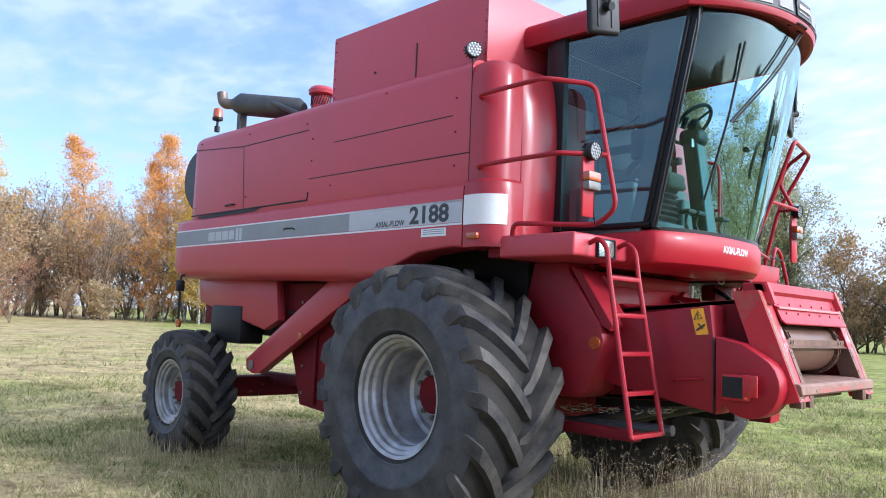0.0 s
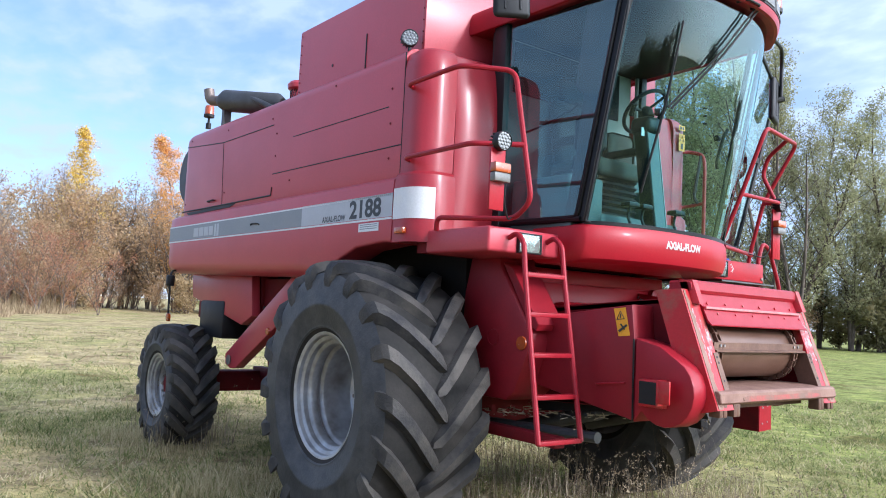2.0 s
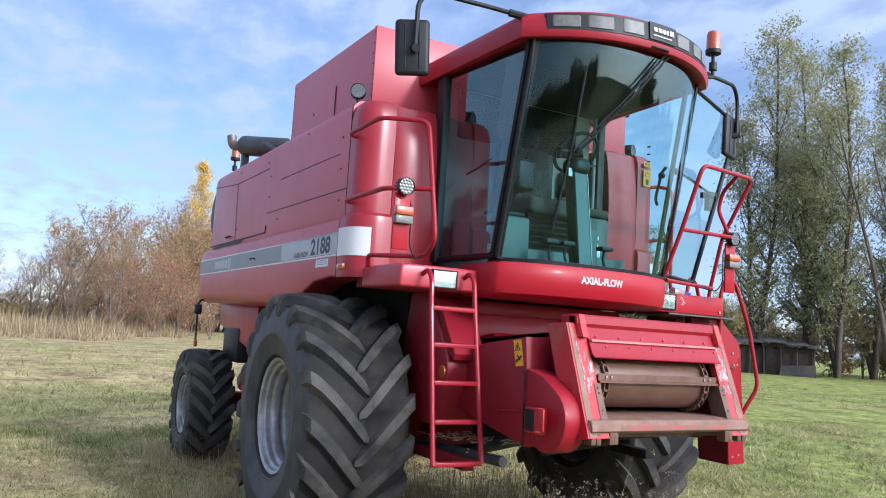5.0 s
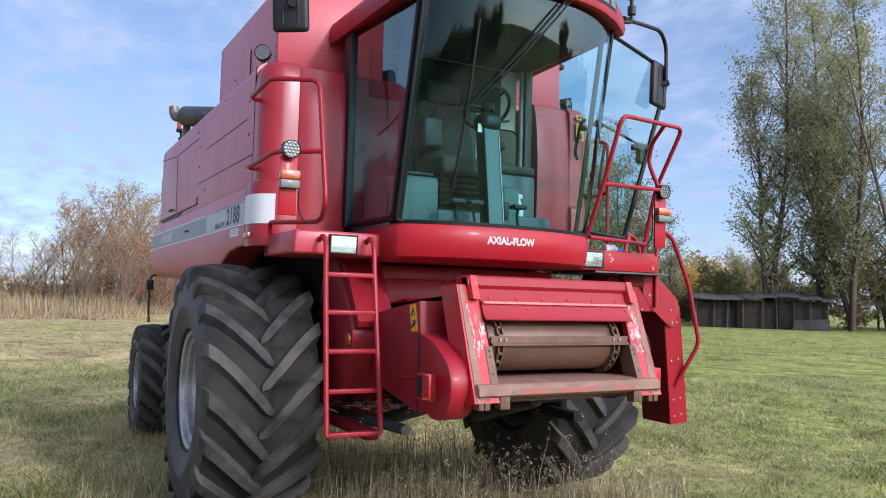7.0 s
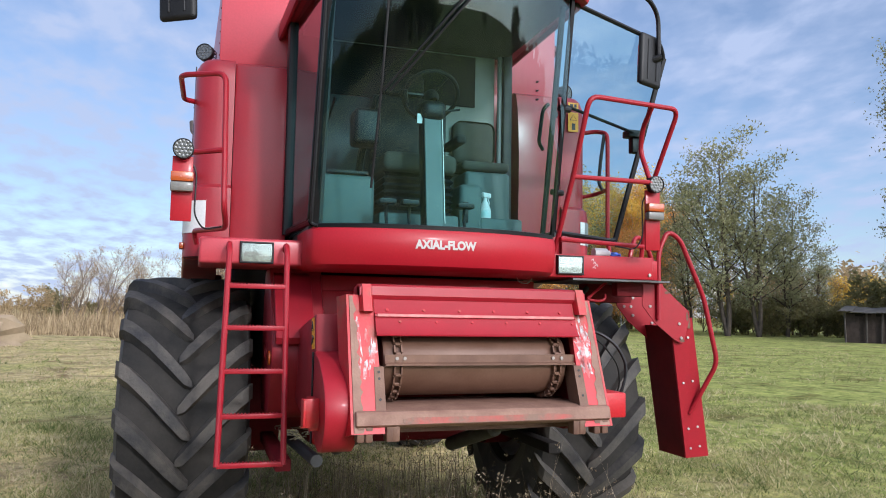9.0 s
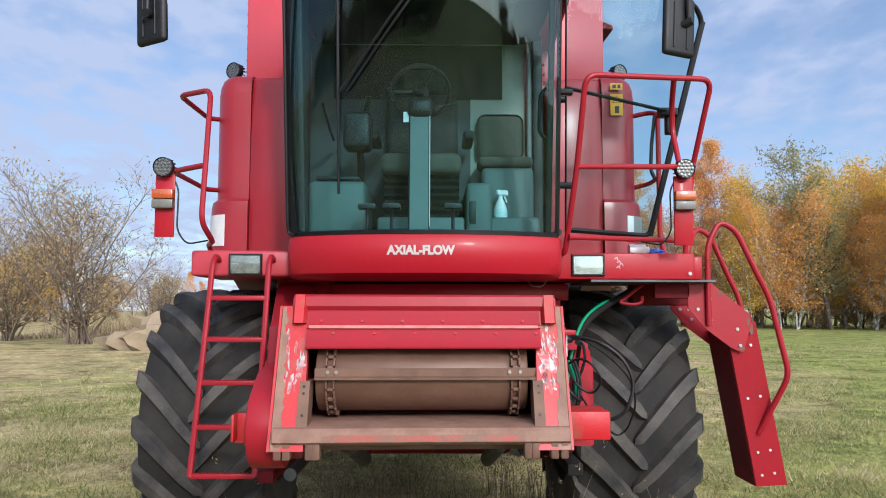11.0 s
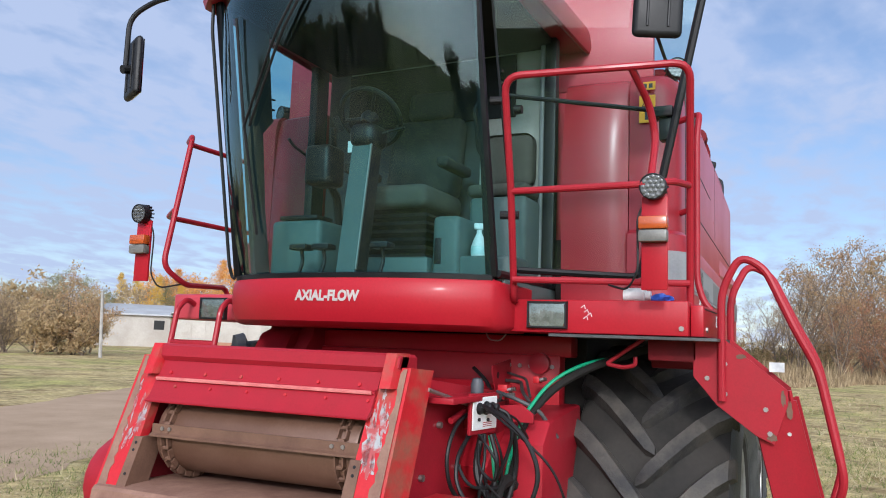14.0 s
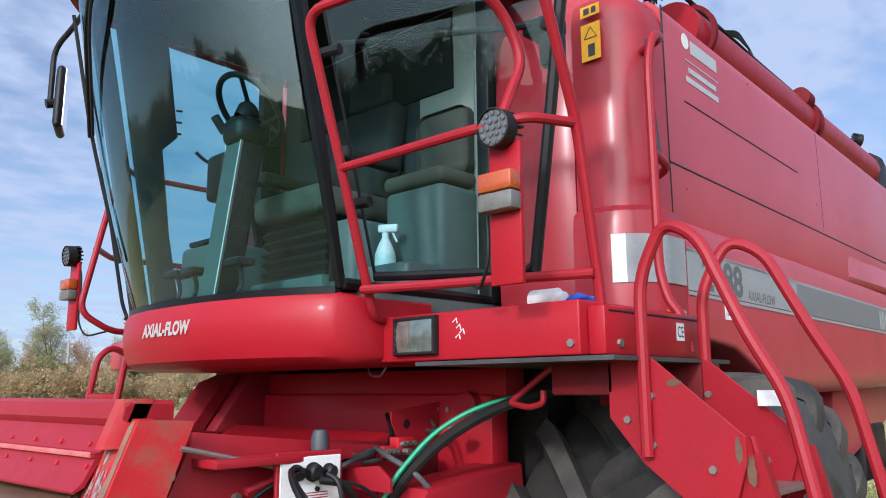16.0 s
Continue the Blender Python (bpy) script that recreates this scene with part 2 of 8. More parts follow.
RIM = mat("silver_rim_paint", (0.50, 0.51, 0.53), 0.36, 0.5, (0.20, 0.19, 0.18), 5, 1.0, 80, 0.06)
PINK_WORN = mat("rubbed_pink_paint", (0.50, 0.17, 0.15), 0.5, 0, (0.40, 0.06, 0.06), 12, 0.9, 80, 0.05)
RUBBER = mat("tyre_rubber", (0.030, 0.032, 0.037), 0.55, 0, (0.078, 0.077, 0.077), 7, 0.9, 60, 0.25, 0.4, 0, False, 0.12, 1.4)
# carcass between the lugs, darker than lugs and sidewall
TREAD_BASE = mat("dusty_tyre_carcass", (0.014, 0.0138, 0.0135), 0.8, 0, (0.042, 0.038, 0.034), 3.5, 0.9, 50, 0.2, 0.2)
TREAD = mat("dusty_tread_rubber", (0.024, 0.0242, 0.026), 0.66, 0, (0.092, 0.082, 0.07), 3.2, 0.95, 60, 0.4, 0.3, 0, False, 0.12, 1.5)
BLACK = mat("black_plastic", (0.006, 0.006, 0.007), 0.5, 0, (0.013, 0.013, 0.014), 8, 0.6, 90, 0.05, 0.35)
BLACK_GLOSS = mat("black_gloss_trim", (0.005, 0.005, 0.006), 0.34, 0, (0.011, 0.011, 0.012), 8, 0.6, 90, 0, 0.22)
# near-black, with the shade of hidden insides put into the colour
DARK = mat("near_black_matte", (0.008, 0.007, 0.007), 0.85, 0, (0.018, 0.015, 0.013), 6, 0.9, 60, 0.2, 0.3)
GREY_STRIPE = mat("grey_stripe_vinyl", (0.20, 0.215, 0.225), 0.4, 0, (0.26, 0.27, 0.28), 3, 0.7, 90)
SILVER_STRIPE = mat("silver_stripe_vinyl", (0.46, 0.47, 0.49), 0.4, 0.1, (0.38, 0.39, 0.41), 3, 0.7, 90)
WHITE_VINYL = mat("white_vinyl", (0.72, 0.72, 0.72), 0.4, 0, (0.60, 0.60, 0.60), 5, 0.6, 90)
INK = mat("dark_lettering", (0.035, 0.04, 0.045), 0.5)
CREAM = mat("cream_lettering", (0.36, 0.35, 0.33), 0.5, 0, (0.38, 0.33, 0.30), 30, 0.8, 90, 0.05)
REFLECTOR = mat("lamp_reflector", (0.17, 0.17, 0.15), 0.40, 0.5, (0.46, 0.46, 0.43), 30, 0.9, 120, 0.3)
LAMP_GLASS = glass_mat("ribbed_lamp_glass", (0.84, 0.86, 0.85), 0.08, False, 0.11)
YELLOW = mat("yellow_sticker", (0.82, 0.38, 0.012), 0.45, 0, (0.70, 0.33, 0.02), 20, 0.6, 90)
ORANGE = mat("orange_lens", (0.40, 0.068, 0.009), 0.25, 0, (0.30, 0.055, 0.01), 30, 0.6, 120, 0.05, 0.6, 0.5)
CLEAR_LENS = mat("clear_ribbed_lens", (0.16, 0.155, 0.14), 0.36, 0.0, (0.10, 0.095, 0.085), 30, 0.8, 160, 0.25, 0.4, 0.15)
# cab grey-green darkened for the shaded face of the steering column
TEAL_SHADED = mat("shaded_grey_green_plastic", (0.07, 0.10, 0.098), 0.5, 0, (0.055, 0.08, 0.078), 4, 0.7, 90, 0.04)
LED = mat("led_lens", (0.15, 0.153, 0.153), 0.25, 0.5, (0.10, 0.104, 0.104), 60, 0.8, 160, 0.1, 0.6, 0.5)
GUNMETAL = mat("muffler_grey_steel", (0.09, 0.092, 0.095), 0.5, 0.5, (0.05, 0.048, 0.045), 6, 0.8, 80, 0.06)
EXHAUST = mat("scorched_pipe", (0.22, 0.17, 0.14), 0.5, 0.6, (0.10, 0.085, 0.08), 9, 0.9, 80, 0.06)
TANK_GREY = mat("grey_tank_plastic", (0.05, 0.055, 0.065), 0.55, 0, (0.035, 0.037, 0.042), 4, 0.7, 80, 0.04)
TEAL = mat("grey_green_cab_plastic", (0.085, 0.118, 0.113), 0.6, 0, (0.065, 0.092, 0.088), 4, 0.7, 90, 0.04)
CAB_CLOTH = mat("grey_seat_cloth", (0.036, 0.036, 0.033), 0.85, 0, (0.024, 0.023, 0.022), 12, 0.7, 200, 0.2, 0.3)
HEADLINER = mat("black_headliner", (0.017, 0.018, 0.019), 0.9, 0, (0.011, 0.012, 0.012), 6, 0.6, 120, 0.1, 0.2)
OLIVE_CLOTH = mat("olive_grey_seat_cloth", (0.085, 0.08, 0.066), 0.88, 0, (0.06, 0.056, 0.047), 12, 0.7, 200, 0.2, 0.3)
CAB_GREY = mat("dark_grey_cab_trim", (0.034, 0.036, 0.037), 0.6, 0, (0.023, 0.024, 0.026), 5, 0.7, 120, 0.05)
BEIGE = mat("beige_cab_lining", (0.36, 0.355, 0.32), 0.8, 0, (0.29, 0.285, 0.26), 5, 0.7, 120, 0.06, 0.3)
GREEN_HOSE = mat("green_hose", (0.0, 0.25, 0.12), 0.4)
CHAFF = mat("dry_chaff", (0.36, 0.32, 0.24), 0.9, 0, (0.20, 0.17, 0.12), 14, 0.8, 90, 0.1, 0.2)
PALE_LABEL = mat("pale_teal_label", (0.35, 0.55, 0.55), 0.4, 0, (0.62, 0.68, 0.68), 30, 0.9, 90)
BLUE = mat("blue_plastic", (0.03, 0.10, 0.5), 0.4)
MIRROR = mat("mirror_glass", (0.8, 0.82, 0.84), 0.03, 1.0, (0.78, 0.8, 0.82), 3, 0.5, 20, 0, 0.5, 0, False, 0.01)
GLASS = glass_mat("tinted_cab_glass", (0.55, 0.83, 0.85), 0.0, True, 0.05)
GLASS_FILM = glass_mat("filmed_side_glass", (0.62, 0.84, 0.87), 0.02, False, 0.11)
GLASS_SIDE = glass_mat("tinted_side_glass", (0.62, 0.79, 0.81), 0.0, False, 0.03)

# ---- mesh helpers ----
def shade(me, angle=35):
    me.polygons.foreach_set("use_smooth", [True] * len(me.polygons))
    me.set_sharp_from_angle(angle=radians(angle))


def part(name, bm, material, parent=None, label="", angle=35, recalc=True):
    """Links a bmesh as one mesh object under a thing or a part."""
    if recalc:
        bmesh.ops.recalc_face_normals(bm, faces=bm.faces)
    me = bpy.data.meshes.new(name)
    bm.to_mesh(me)
    bm.free()
    me.materials.append(material)
    shade(me, angle)
    ob = new(name, me)
    ob.parent = parent
    if label:
        tagged(ob, label)
    return ob


def thing(name, label, category, group="", kind=""):
    ob = new(name)
    ob.empty_display_size = 0.2
    return tagged(ob, label, category, group, kind)


def box(bm, x0, x1, y0, y1, z0, z1, bev=0.0, seg=2, m=None):
    vs = [bm.verts.new((x, y, z)) for x in (x0, x1) for y in (y0, y1) for z in (z0, z1)]
    fs = [bm.faces.new([vs[i] for i in q]) for q in ((0, 1, 3, 2), (4, 6, 7, 5), (0, 4, 5, 1), (2, 3, 7, 6), (0, 2, 6, 4), (1, 5, 7, 3))]
    if bev:
        es = list({e for f in fs for e in f.edges})
        r = bmesh.ops.bevel(bm, geom=es, offset=bev, segments=seg, profile=0.5, affect="EDGES")
        vs = list({v for f in r["faces"] for v in f.verts} | {v for v in vs if v.is_valid})
    if m is not None:
        for v in vs:
            v.co = m @ v.co
    return bm


def prism(bm, pts, axis, a, b, bev=0.0, seg=2):
    """A polygon of (u, v) points extruded along an axis from a to b. x: (y, z), y: (x, z), z: (x, y)."""
    def at(p, w):
        return {"x": (w, p[0], p[1]), "y": (p[0], w, p[1]), "z": (p[0], p[1], w)}[axis]
    lo = [bm.verts.new(at(p, a)) for p in pts]
    hi = [bm.verts.new(at(p, b)) for p in pts]
    k = len(pts)
    fs = [bm.faces.new(lo[::-1]), bm.faces.new(hi)]
    fs += [bm.faces.new((lo[i], lo[(i + 1) % k], hi[(i + 1) % k], hi[i])) for i in range(k)]
    if bev:
        es = list({e for f in fs[:2] for e in f.edges})
        bmesh.ops.recalc_face_normals(bm, faces=fs)
        bmesh.ops.bevel(bm, geom=es, offset=bev, segments=seg, profile=0.5, affect="EDGES")
    return bm


def loft(bm, rings, closed=True, cap=True):
    vr = [[bm.verts.new(p) for p in r] for r in rings]
    k = len(rings[0])
    for a, b in zip(vr, vr[1:]):
        for i in range(k if closed else k - 1):
            j = (i + 1) % k
            bm.faces.new((a[i], a[j], b[j], b[i]))
    if cap and closed:
        bm.faces.new(vr[0][::-1])
        bm.faces.new(vr[-1])
    return bm


def lathe(bm, prof, centre, axis="y", seg=48, close=False, cap=False):
    """Turns (radius, along) points about an axis through centre."""
    cx, cy, cz = centre
    rings = []
    for i in range(seg):
        a = 2 * math.pi * i / seg
        c, s = math.cos(a), math.sin(a)
        ring = []
        for r, w in prof:
            p = {"y": (r * s, w, r * c), "x": (w, r * c, r * s), "z": (r * c, r * s, w)}[axis]
            ring.append((cx + p[0], cy + p[1], cz + p[2]))
        rings.append(ring)
    vr = [[bm.verts.new(p) for p in r] for r in rings]
    k = len(prof)
    for i in range(seg):
        a, b = vr[i], vr[(i + 1) % seg]
        for q in range(k if close else k - 1):
            bm.faces.new((a[q], a[(q + 1) % k], b[(q + 1) % k], b[q]))
    if not close:
        for q in (0, k - 1):
            if prof[q][0] > 1e-4:
                if not cap:
                    continue
                bm.faces.new([vr[i][q] for i in range(seg)][:: 1 if q else -1])
            else:
                bmesh.ops.remove_doubles(bm, verts=[vr[i][q] for i in range(seg)], dist=1e-5)
    return bm


def rounded(pts, r, seg=5):
    """The corners of a broken line rounded to radius r."""
    pts = [Vector(p) for p in pts]
    out = [pts[0]]
    for a, b, c in zip(pts, pts[1:], pts[2:]):
        u, v = (a - b), (c - b)
        d = min(r, u.length * 0.48, v.length * 0.48)
        p, q = b + u.normalized() * d, b + v.normalized() * d
        for i in range(seg + 1):
            t = i / seg
            out.append((1 - t) ** 2 * p + 2 * t * (1 - t) * b + t * t * q)
    return out + [pts[-1]]


def tube(bm, pts, r, bend=0.0, sides=10, seg=5):
    """A round bar along a broken line with rounded bends."""
    pts = rounded(pts, bend, seg) if bend else [Vector(p) for p in pts]
    ref = None
    rings = []
    for i, p in enumerate(pts):
        d = (pts[min(i + 1, len(pts) - 1)] - pts[max(i - 1, 0)]).normalized()
        if ref is None:
            ref = d.orthogonal().normalized()
        ref = (ref - d * ref.dot(d)).normalized()
        o = d.cross(ref)
        rr = r[i] if isinstance(r, (list, tuple)) else r
        rings.append([p + ref * (rr * math.cos(2 * math.pi * k / sides)) + o * (rr * math.sin(2 * math.pi * k / sides)) for k in range(sides)])
    return loft(bm, rings)


def bolt(bm, p, n, r=0.012, h=0.01):
    n = Vector(n).normalized()
    p = Vector(p)
    return tube(bm, [p, p + n * h], r, 0, 6)


def B():
    return bmesh.new()


# ---- ground ----
def ground_mat():
    m = bpy.data.materials.new("mown_meadow")
    m.use_nodes = True
    n, l = m.node_tree.nodes, m.node_tree.links
    b = n["Principled BSDF"]
    b.inputs["Roughness"].default_value = 0.95
    b.inputs["Specular IOR Level"].default_value = 0.1
    co = n.new("ShaderNodeTexCoord")

    def noise_at(scale, detail=6, rough=0.6, dist=0.0):
        t = n.new("ShaderNodeTexNoise")
        t.inputs["Scale"].default_value, t.inputs["Detail"].default_value, t.inputs["Roughness"].default_value, t.inputs["Distortion"].default_value = scale, detail, rough, dist
        l.new(co.outputs["Object"], t.inputs["Vector"])
        return t

    def ramp(src, stops):
        r = n.new("ShaderNodeValToRGB")
        e = r.color_ramp.elements
        e[0].position, e[0].color = stops[0][0], (*stops[0][1], 1)
        e[1].position, e[1].color = stops[-1][0], (*stops[-1][1], 1)
        for p, c in stops[1:-1]:
            q = e.new(p)
            q.color = (*c, 1)
        l.new(src, r.inputs[0])
        return r

    def mixed(f, a, c):
        x = n.new("ShaderNodeMix"); x.data_type = "RGBA"
        if f is not None:
            l.new(f, x.inputs["Factor"])
        l.new(a, x.inputs[6]); l.new(c, x.inputs[7])
        return x

    green = ramp(noise_at(2.4, 8, 0.72).outputs["Fac"], [(0.3, (0.125, 0.155, 0.045)), (0.5, (0.27, 0.30, 0.092)), (0.72, (0.47, 0.445, 0.18))])
    straw = ramp(noise_at(3.1, 8, 0.74).outputs["Fac"], [(0.3, (0.20, 0.155, 0.088)), (0.5, (0.43, 0.345, 0.19)), (0.72, (0.60, 0.50, 0.31))])
    patch = ramp(noise_at(0.16, 4, 0.6, 0.6).outputs["Fac"], [(0.38, (0, 0, 0)), (0.60, (1, 1, 1))])
    # the meadow is greener towards the poplars
    sp = n.new("ShaderNodeSeparateXYZ"); l.new(co.outputs["Object"], sp.inputs[0])
    dv = n.new("ShaderNodeMath"); dv.operation = "MULTIPLY_ADD"; dv.inputs[1].default_value = 0.33
    l.new(sp.outputs["X"], dv.inputs[0]); l.new(sp.outputs["Y"], dv.inputs[2])
    gy = n.new("ShaderNodeMapRange"); gy.inputs["From Min"].default_value = 0.0; gy.inputs["From Max"].default_value = 7.0; gy.inputs["To Min"].default_value = 0.42; gy.inputs["To Max"].default_value = -0.75
    l.new(dv.outputs[0], gy.inputs["Value"])
    pl = n.new("ShaderNodeMath"); pl.operation = "ADD"; pl.use_clamp = True
    l.new(patch.outputs[0], pl.inputs[0]); l.new(gy.outputs[0], pl.inputs[1])
    base = mixed(pl.outputs[0], green.outputs[0], straw.outputs[0])
    speck = ramp(noise_at(38, 3, 0.7).outputs["Fac"], [(0.3, (0.45, 0.45, 0.45)), (0.65, (1.25, 1.25, 1.25))])
    mott = ramp(noise_at(0.75, 5, 0.65, 0.5).outputs["Fac"], [(0.34, (0.52, 0.43, 0.36)), (0.46, (0.93, 0.92, 0.88)), (0.66, (1.36, 1.34, 1.14))])
    m0 = n.new("ShaderNodeMix"); m0.data_type = "RGBA"; m0.blend_type = "MULTIPLY"; m0.inputs["Factor"].default_value = 0.95
    l.new(base.outputs[2], m0.inputs[6]); l.new(mott.outputs[0], m0.inputs[7])
    base = m0
    # tufts: dark gaps between clumps a hand's width across
    tuft = ramp(noise_at(6.5, 5, 0.7, 0.8).outputs["Fac"], [(0.34, (0.42, 0.43, 0.40)), (0.5, (0.95, 0.95, 0.94)), (0.7, (1.28, 1.25, 1.18))])
    m3 = n.new("ShaderNodeMix"); m3.data_type = "RGBA"; m3.blend_type = "MULTIPLY"; m3.inputs["Factor"].default_value = 0.85
    l.new(base.outputs[2], m3.inputs[6]); l.new(tuft.outputs[0], m3.inputs[7])
    base = m3
    mul = n.new("ShaderNodeMix"); mul.data_type = "RGBA"; mul.blend_type = "MULTIPLY"; mul.inputs["Factor"].default_value = 0.75
    l.new(base.outputs[2], mul.inputs[6]); l.new(speck.outputs[0], mul.inputs[7])
    l.new(mul.outputs[2], b.inputs["Base Color"])
    bp = n.new("ShaderNodeBump"); bp.inputs["Strength"].default_value = 0.7; bp.inputs["Distance"].default_value = 0.05
    l.new(noise_at(16, 5, 0.75).outputs["Fac"], bp.inputs["Height"]); l.new(bp.outputs[0], b.inputs["Normal"])
    return m


bm = B()
bmesh.ops.create_grid(bm, x_segments=8, y_segments=8, size=1500)
ground = part("ground", bm, ground_mat())
tagged(ground, "mown autumn meadow, green and straw-coloured", "ground", kind="structure")

# gravel track along the meadow
ROAD = mat("pale_gravel", (0.40, 0.29, 0.20), 0.95, 0, (0.28, 0.20, 0.13), 0.7, 0.9, 25, 0.5, 0.1)
rnd = random.Random(3)
bm = B()
edge_r = [(-95, -62), (-51, -35.5), (-30, -22.8), (-11, -11.6), (-1.5, -6.6), (6, -7.5), (30, -10)]
edge_l = [(-98, -68), (-54, -42), (-33, -29), (-15.5, -18.9), (-4.5, -13.5), (6, -13.0), (31, -15.5)]
def dense(line, amp):
    out = []
    for (a, b), (c, d) in zip(line, line[1:]):
        k = max(2, int(math.hypot(c - a, d - b) / 0.6))
        for i in range(k):
            t = i / k
            out.append((a + (c - a) * t + rnd.uniform(-amp, amp), b + (d - b) * t + rnd.uniform(-amp, amp)))
    return out
er, el = dense(edge_r, 0.10), dense(edge_l, 0.12)
loop = [bm.verts.new((x, y, 0.006)) for x, y in er + el[::-1]]
bmesh.ops.triangle_fill(bm, use_beauty=True, edges=[bm.edges.new((loop[i], loop[(i + 1) % len(loop)])) for i in range(len(loop))])
road = part("road", bm, ROAD)
tagged(road, "pale gravel farm track beside the meadow", "road", kind="structure")


# ---- grass ----
def grass_mat(name, stops, patchy=False):
    m = bpy.data.materials.new(name)
    m.use_nodes = True
    n, l = m.node_tree.nodes, m.node_tree.links
    b = n["Principled BSDF"]
    b.inputs["Roughness"].default_value = 0.7
    b.inputs["Specular IOR Level"].default_value = 0.25
    g = n.new("ShaderNodeNewGeometry")
    r = n.new("ShaderNodeValToRGB")
    e = r.color_ramp.elements
    e[0].position, e[0].color = stops[0][0], (*stops[0][1], 1)
    e[1].position, e[1].color = stops[-1][0], (*stops[-1][1], 1)
    for p, c in stops[1:-1]:
        e.new(p).color = (*c, 1)
    if patchy:
        # green and straw blades stand in patches
        co = n.new("ShaderNodeTexCoord")
        pn = n.new("ShaderNodeTexNoise"); pn.inputs["Scale"].default_value = 0.55; pn.inputs["Detail"].default_value = 5; pn.inputs["Roughness"].default_value = 0.65
        l.new(co.outputs["Object"], pn.inputs["Vector"])
        pr = n.new("ShaderNodeMapRange"); pr.inputs["From Min"].default_value = 0.36; pr.inputs["From Max"].default_value = 0.64; pr.inputs["To Min"].default_value = -0.34; pr.inputs["To Max"].default_value = 0.30
        l.new(pn.outputs["Fac"], pr.inputs["Value"])
        ad = n.new("ShaderNodeMath"); ad.operation = "ADD"; ad.use_clamp = True
        l.new(g.outputs["Random Per Island"], ad.inputs[0]); l.new(pr.outputs[0], ad.inputs[1])
        l.new(ad.outputs[0], r.inputs[0])
    else:
        l.new(g.outputs["Random Per Island"], r.inputs[0])
    l.new(r.outputs[0], b.inputs["Base Color"])
    tr = n.new("ShaderNodeBsdfTranslucent")
    l.new(r.outputs[0], tr.inputs["Color"])
    mx = n.new("ShaderNodeMixShader"); mx.inputs[0].default_value = 0.3
    l.new(b.outputs[0], mx.inputs[1]); l.new(tr.outputs[0], mx.inputs[2])
    l.new(mx.outputs[0], n["Material Output"].inputs["Surface"])
    return m


GRASS = grass_mat("grass_blades", [(0.0, (0.095, 0.13, 0.035)), (0.35, (0.22, 0.25, 0.075)), (0.62, (0.40, 0.355, 0.16)), (1.0, (0.62, 0.52, 0.33))], True)
STALK = grass_mat("dry_stalks", [(0.0, (0.12, 0.09, 0.06)), (0.5, (0.26, 0.20, 0.13)), (1.0, (0.44, 0.37, 0.26))])
STRAW = grass_mat("straw_blades", [(0.0, (0.22, 0.19, 0.08)), (0.4, (0.42, 0.35, 0.18)), (1.0, (0.68, 0.58, 0.36))])


def raw_mesh(name, verts, faces, material):
    """A mesh from arrays: verts (n, 3) and faces (k, 3 or 4)."""
    me = bpy.data.meshes.new(name)
    k = faces.shape[1]
    me.vertices.add(len(verts)); me.vertices.foreach_set("co", verts.astype(np.float32).ravel())
    me.loops.add(faces.size); me.loops.foreach_set("vertex_index", faces.astype(np.int32).ravel())
    me.polygons.add(len(faces)); me.polygons.foreach_set("loop_start", np.arange(0, faces.size, k, dtype=np.int32))
    me.update(calc_edges=True)
    me.validate()
    me.materials.append(material)
    return me


def blades(gen, xy, h, w, lean, plain=False):
    """Tapered bent blades, two faces each, at the places xy."""
    k = len(xy)
    a = gen.uniform(0, 2 * np.pi, k)
    side = np.stack([np.cos(a), np.sin(a), np.zeros(k)], 1) * w[:, None]
    b = gen.uniform(0, 2 * np.pi, k)
    off = np.stack([np.cos(b), np.sin(b), np.zeros(k)], 1) * (lean * h)[:, None]
    base = np.concatenate([xy, np.full((k, 1), -0.004)], 1)
    up = np.zeros((k, 3)); up[:, 2] = h
    if plain:
        v = np.stack([base - side * 1.5, base + side * 1.5, base + up * (1 - 0.25 * lean[:, None]) + off], 1).reshape(-1, 3)
        return v, np.arange(k * 3).reshape(-1, 3)
    v = np.stack([base - side, base + side, base + side * 0.7 + up * 0.55 + off * 0.35, base - side * 0.7 + up * 0.55 + off * 0.35, base + up * (1 - 0.25 * lean[:, None]) + off], 1).reshape(-1, 3)
    i = np.arange(k)[:, None] * 5
    f = np.concatenate([i + np.array([[0, 1, 2]]), i + np.array([[0, 2, 3]]), i + np.array([[3, 2, 4]])], 0)
    return v, f


gen = np.random.default_rng(11)
def field(k, x0, x1, y0, y1, clump):
    c = np.stack([gen.uniform(x0, x1, k // clump), gen.uniform(y0, y1, k // clump)], 1)
    p = np.repeat(c, clump, 0) + gen.normal(0, 0.045, (k // clump * clump, 2))
    return p
def rough_patch(p):
    """0 to 1: where the mower left the grass longer."""
    x, y = p[:, 0], p[:, 1]
    v = np.sin(1.7 * x + 0.9 * y + 1.3 * np.sin(0.8 * y)) + np.sin(2.9 * y - 1.1 * x + 2.1 * np.sin(0.6 * x + 1.0)) + 0.7 * np.sin(5.3 * x + 4.1 * y) + 0.6 * np.sin(7.7 * y - 6.1 * x + 0.5)
    return np.clip(0.5 + 0.24 * v, 0, 1)


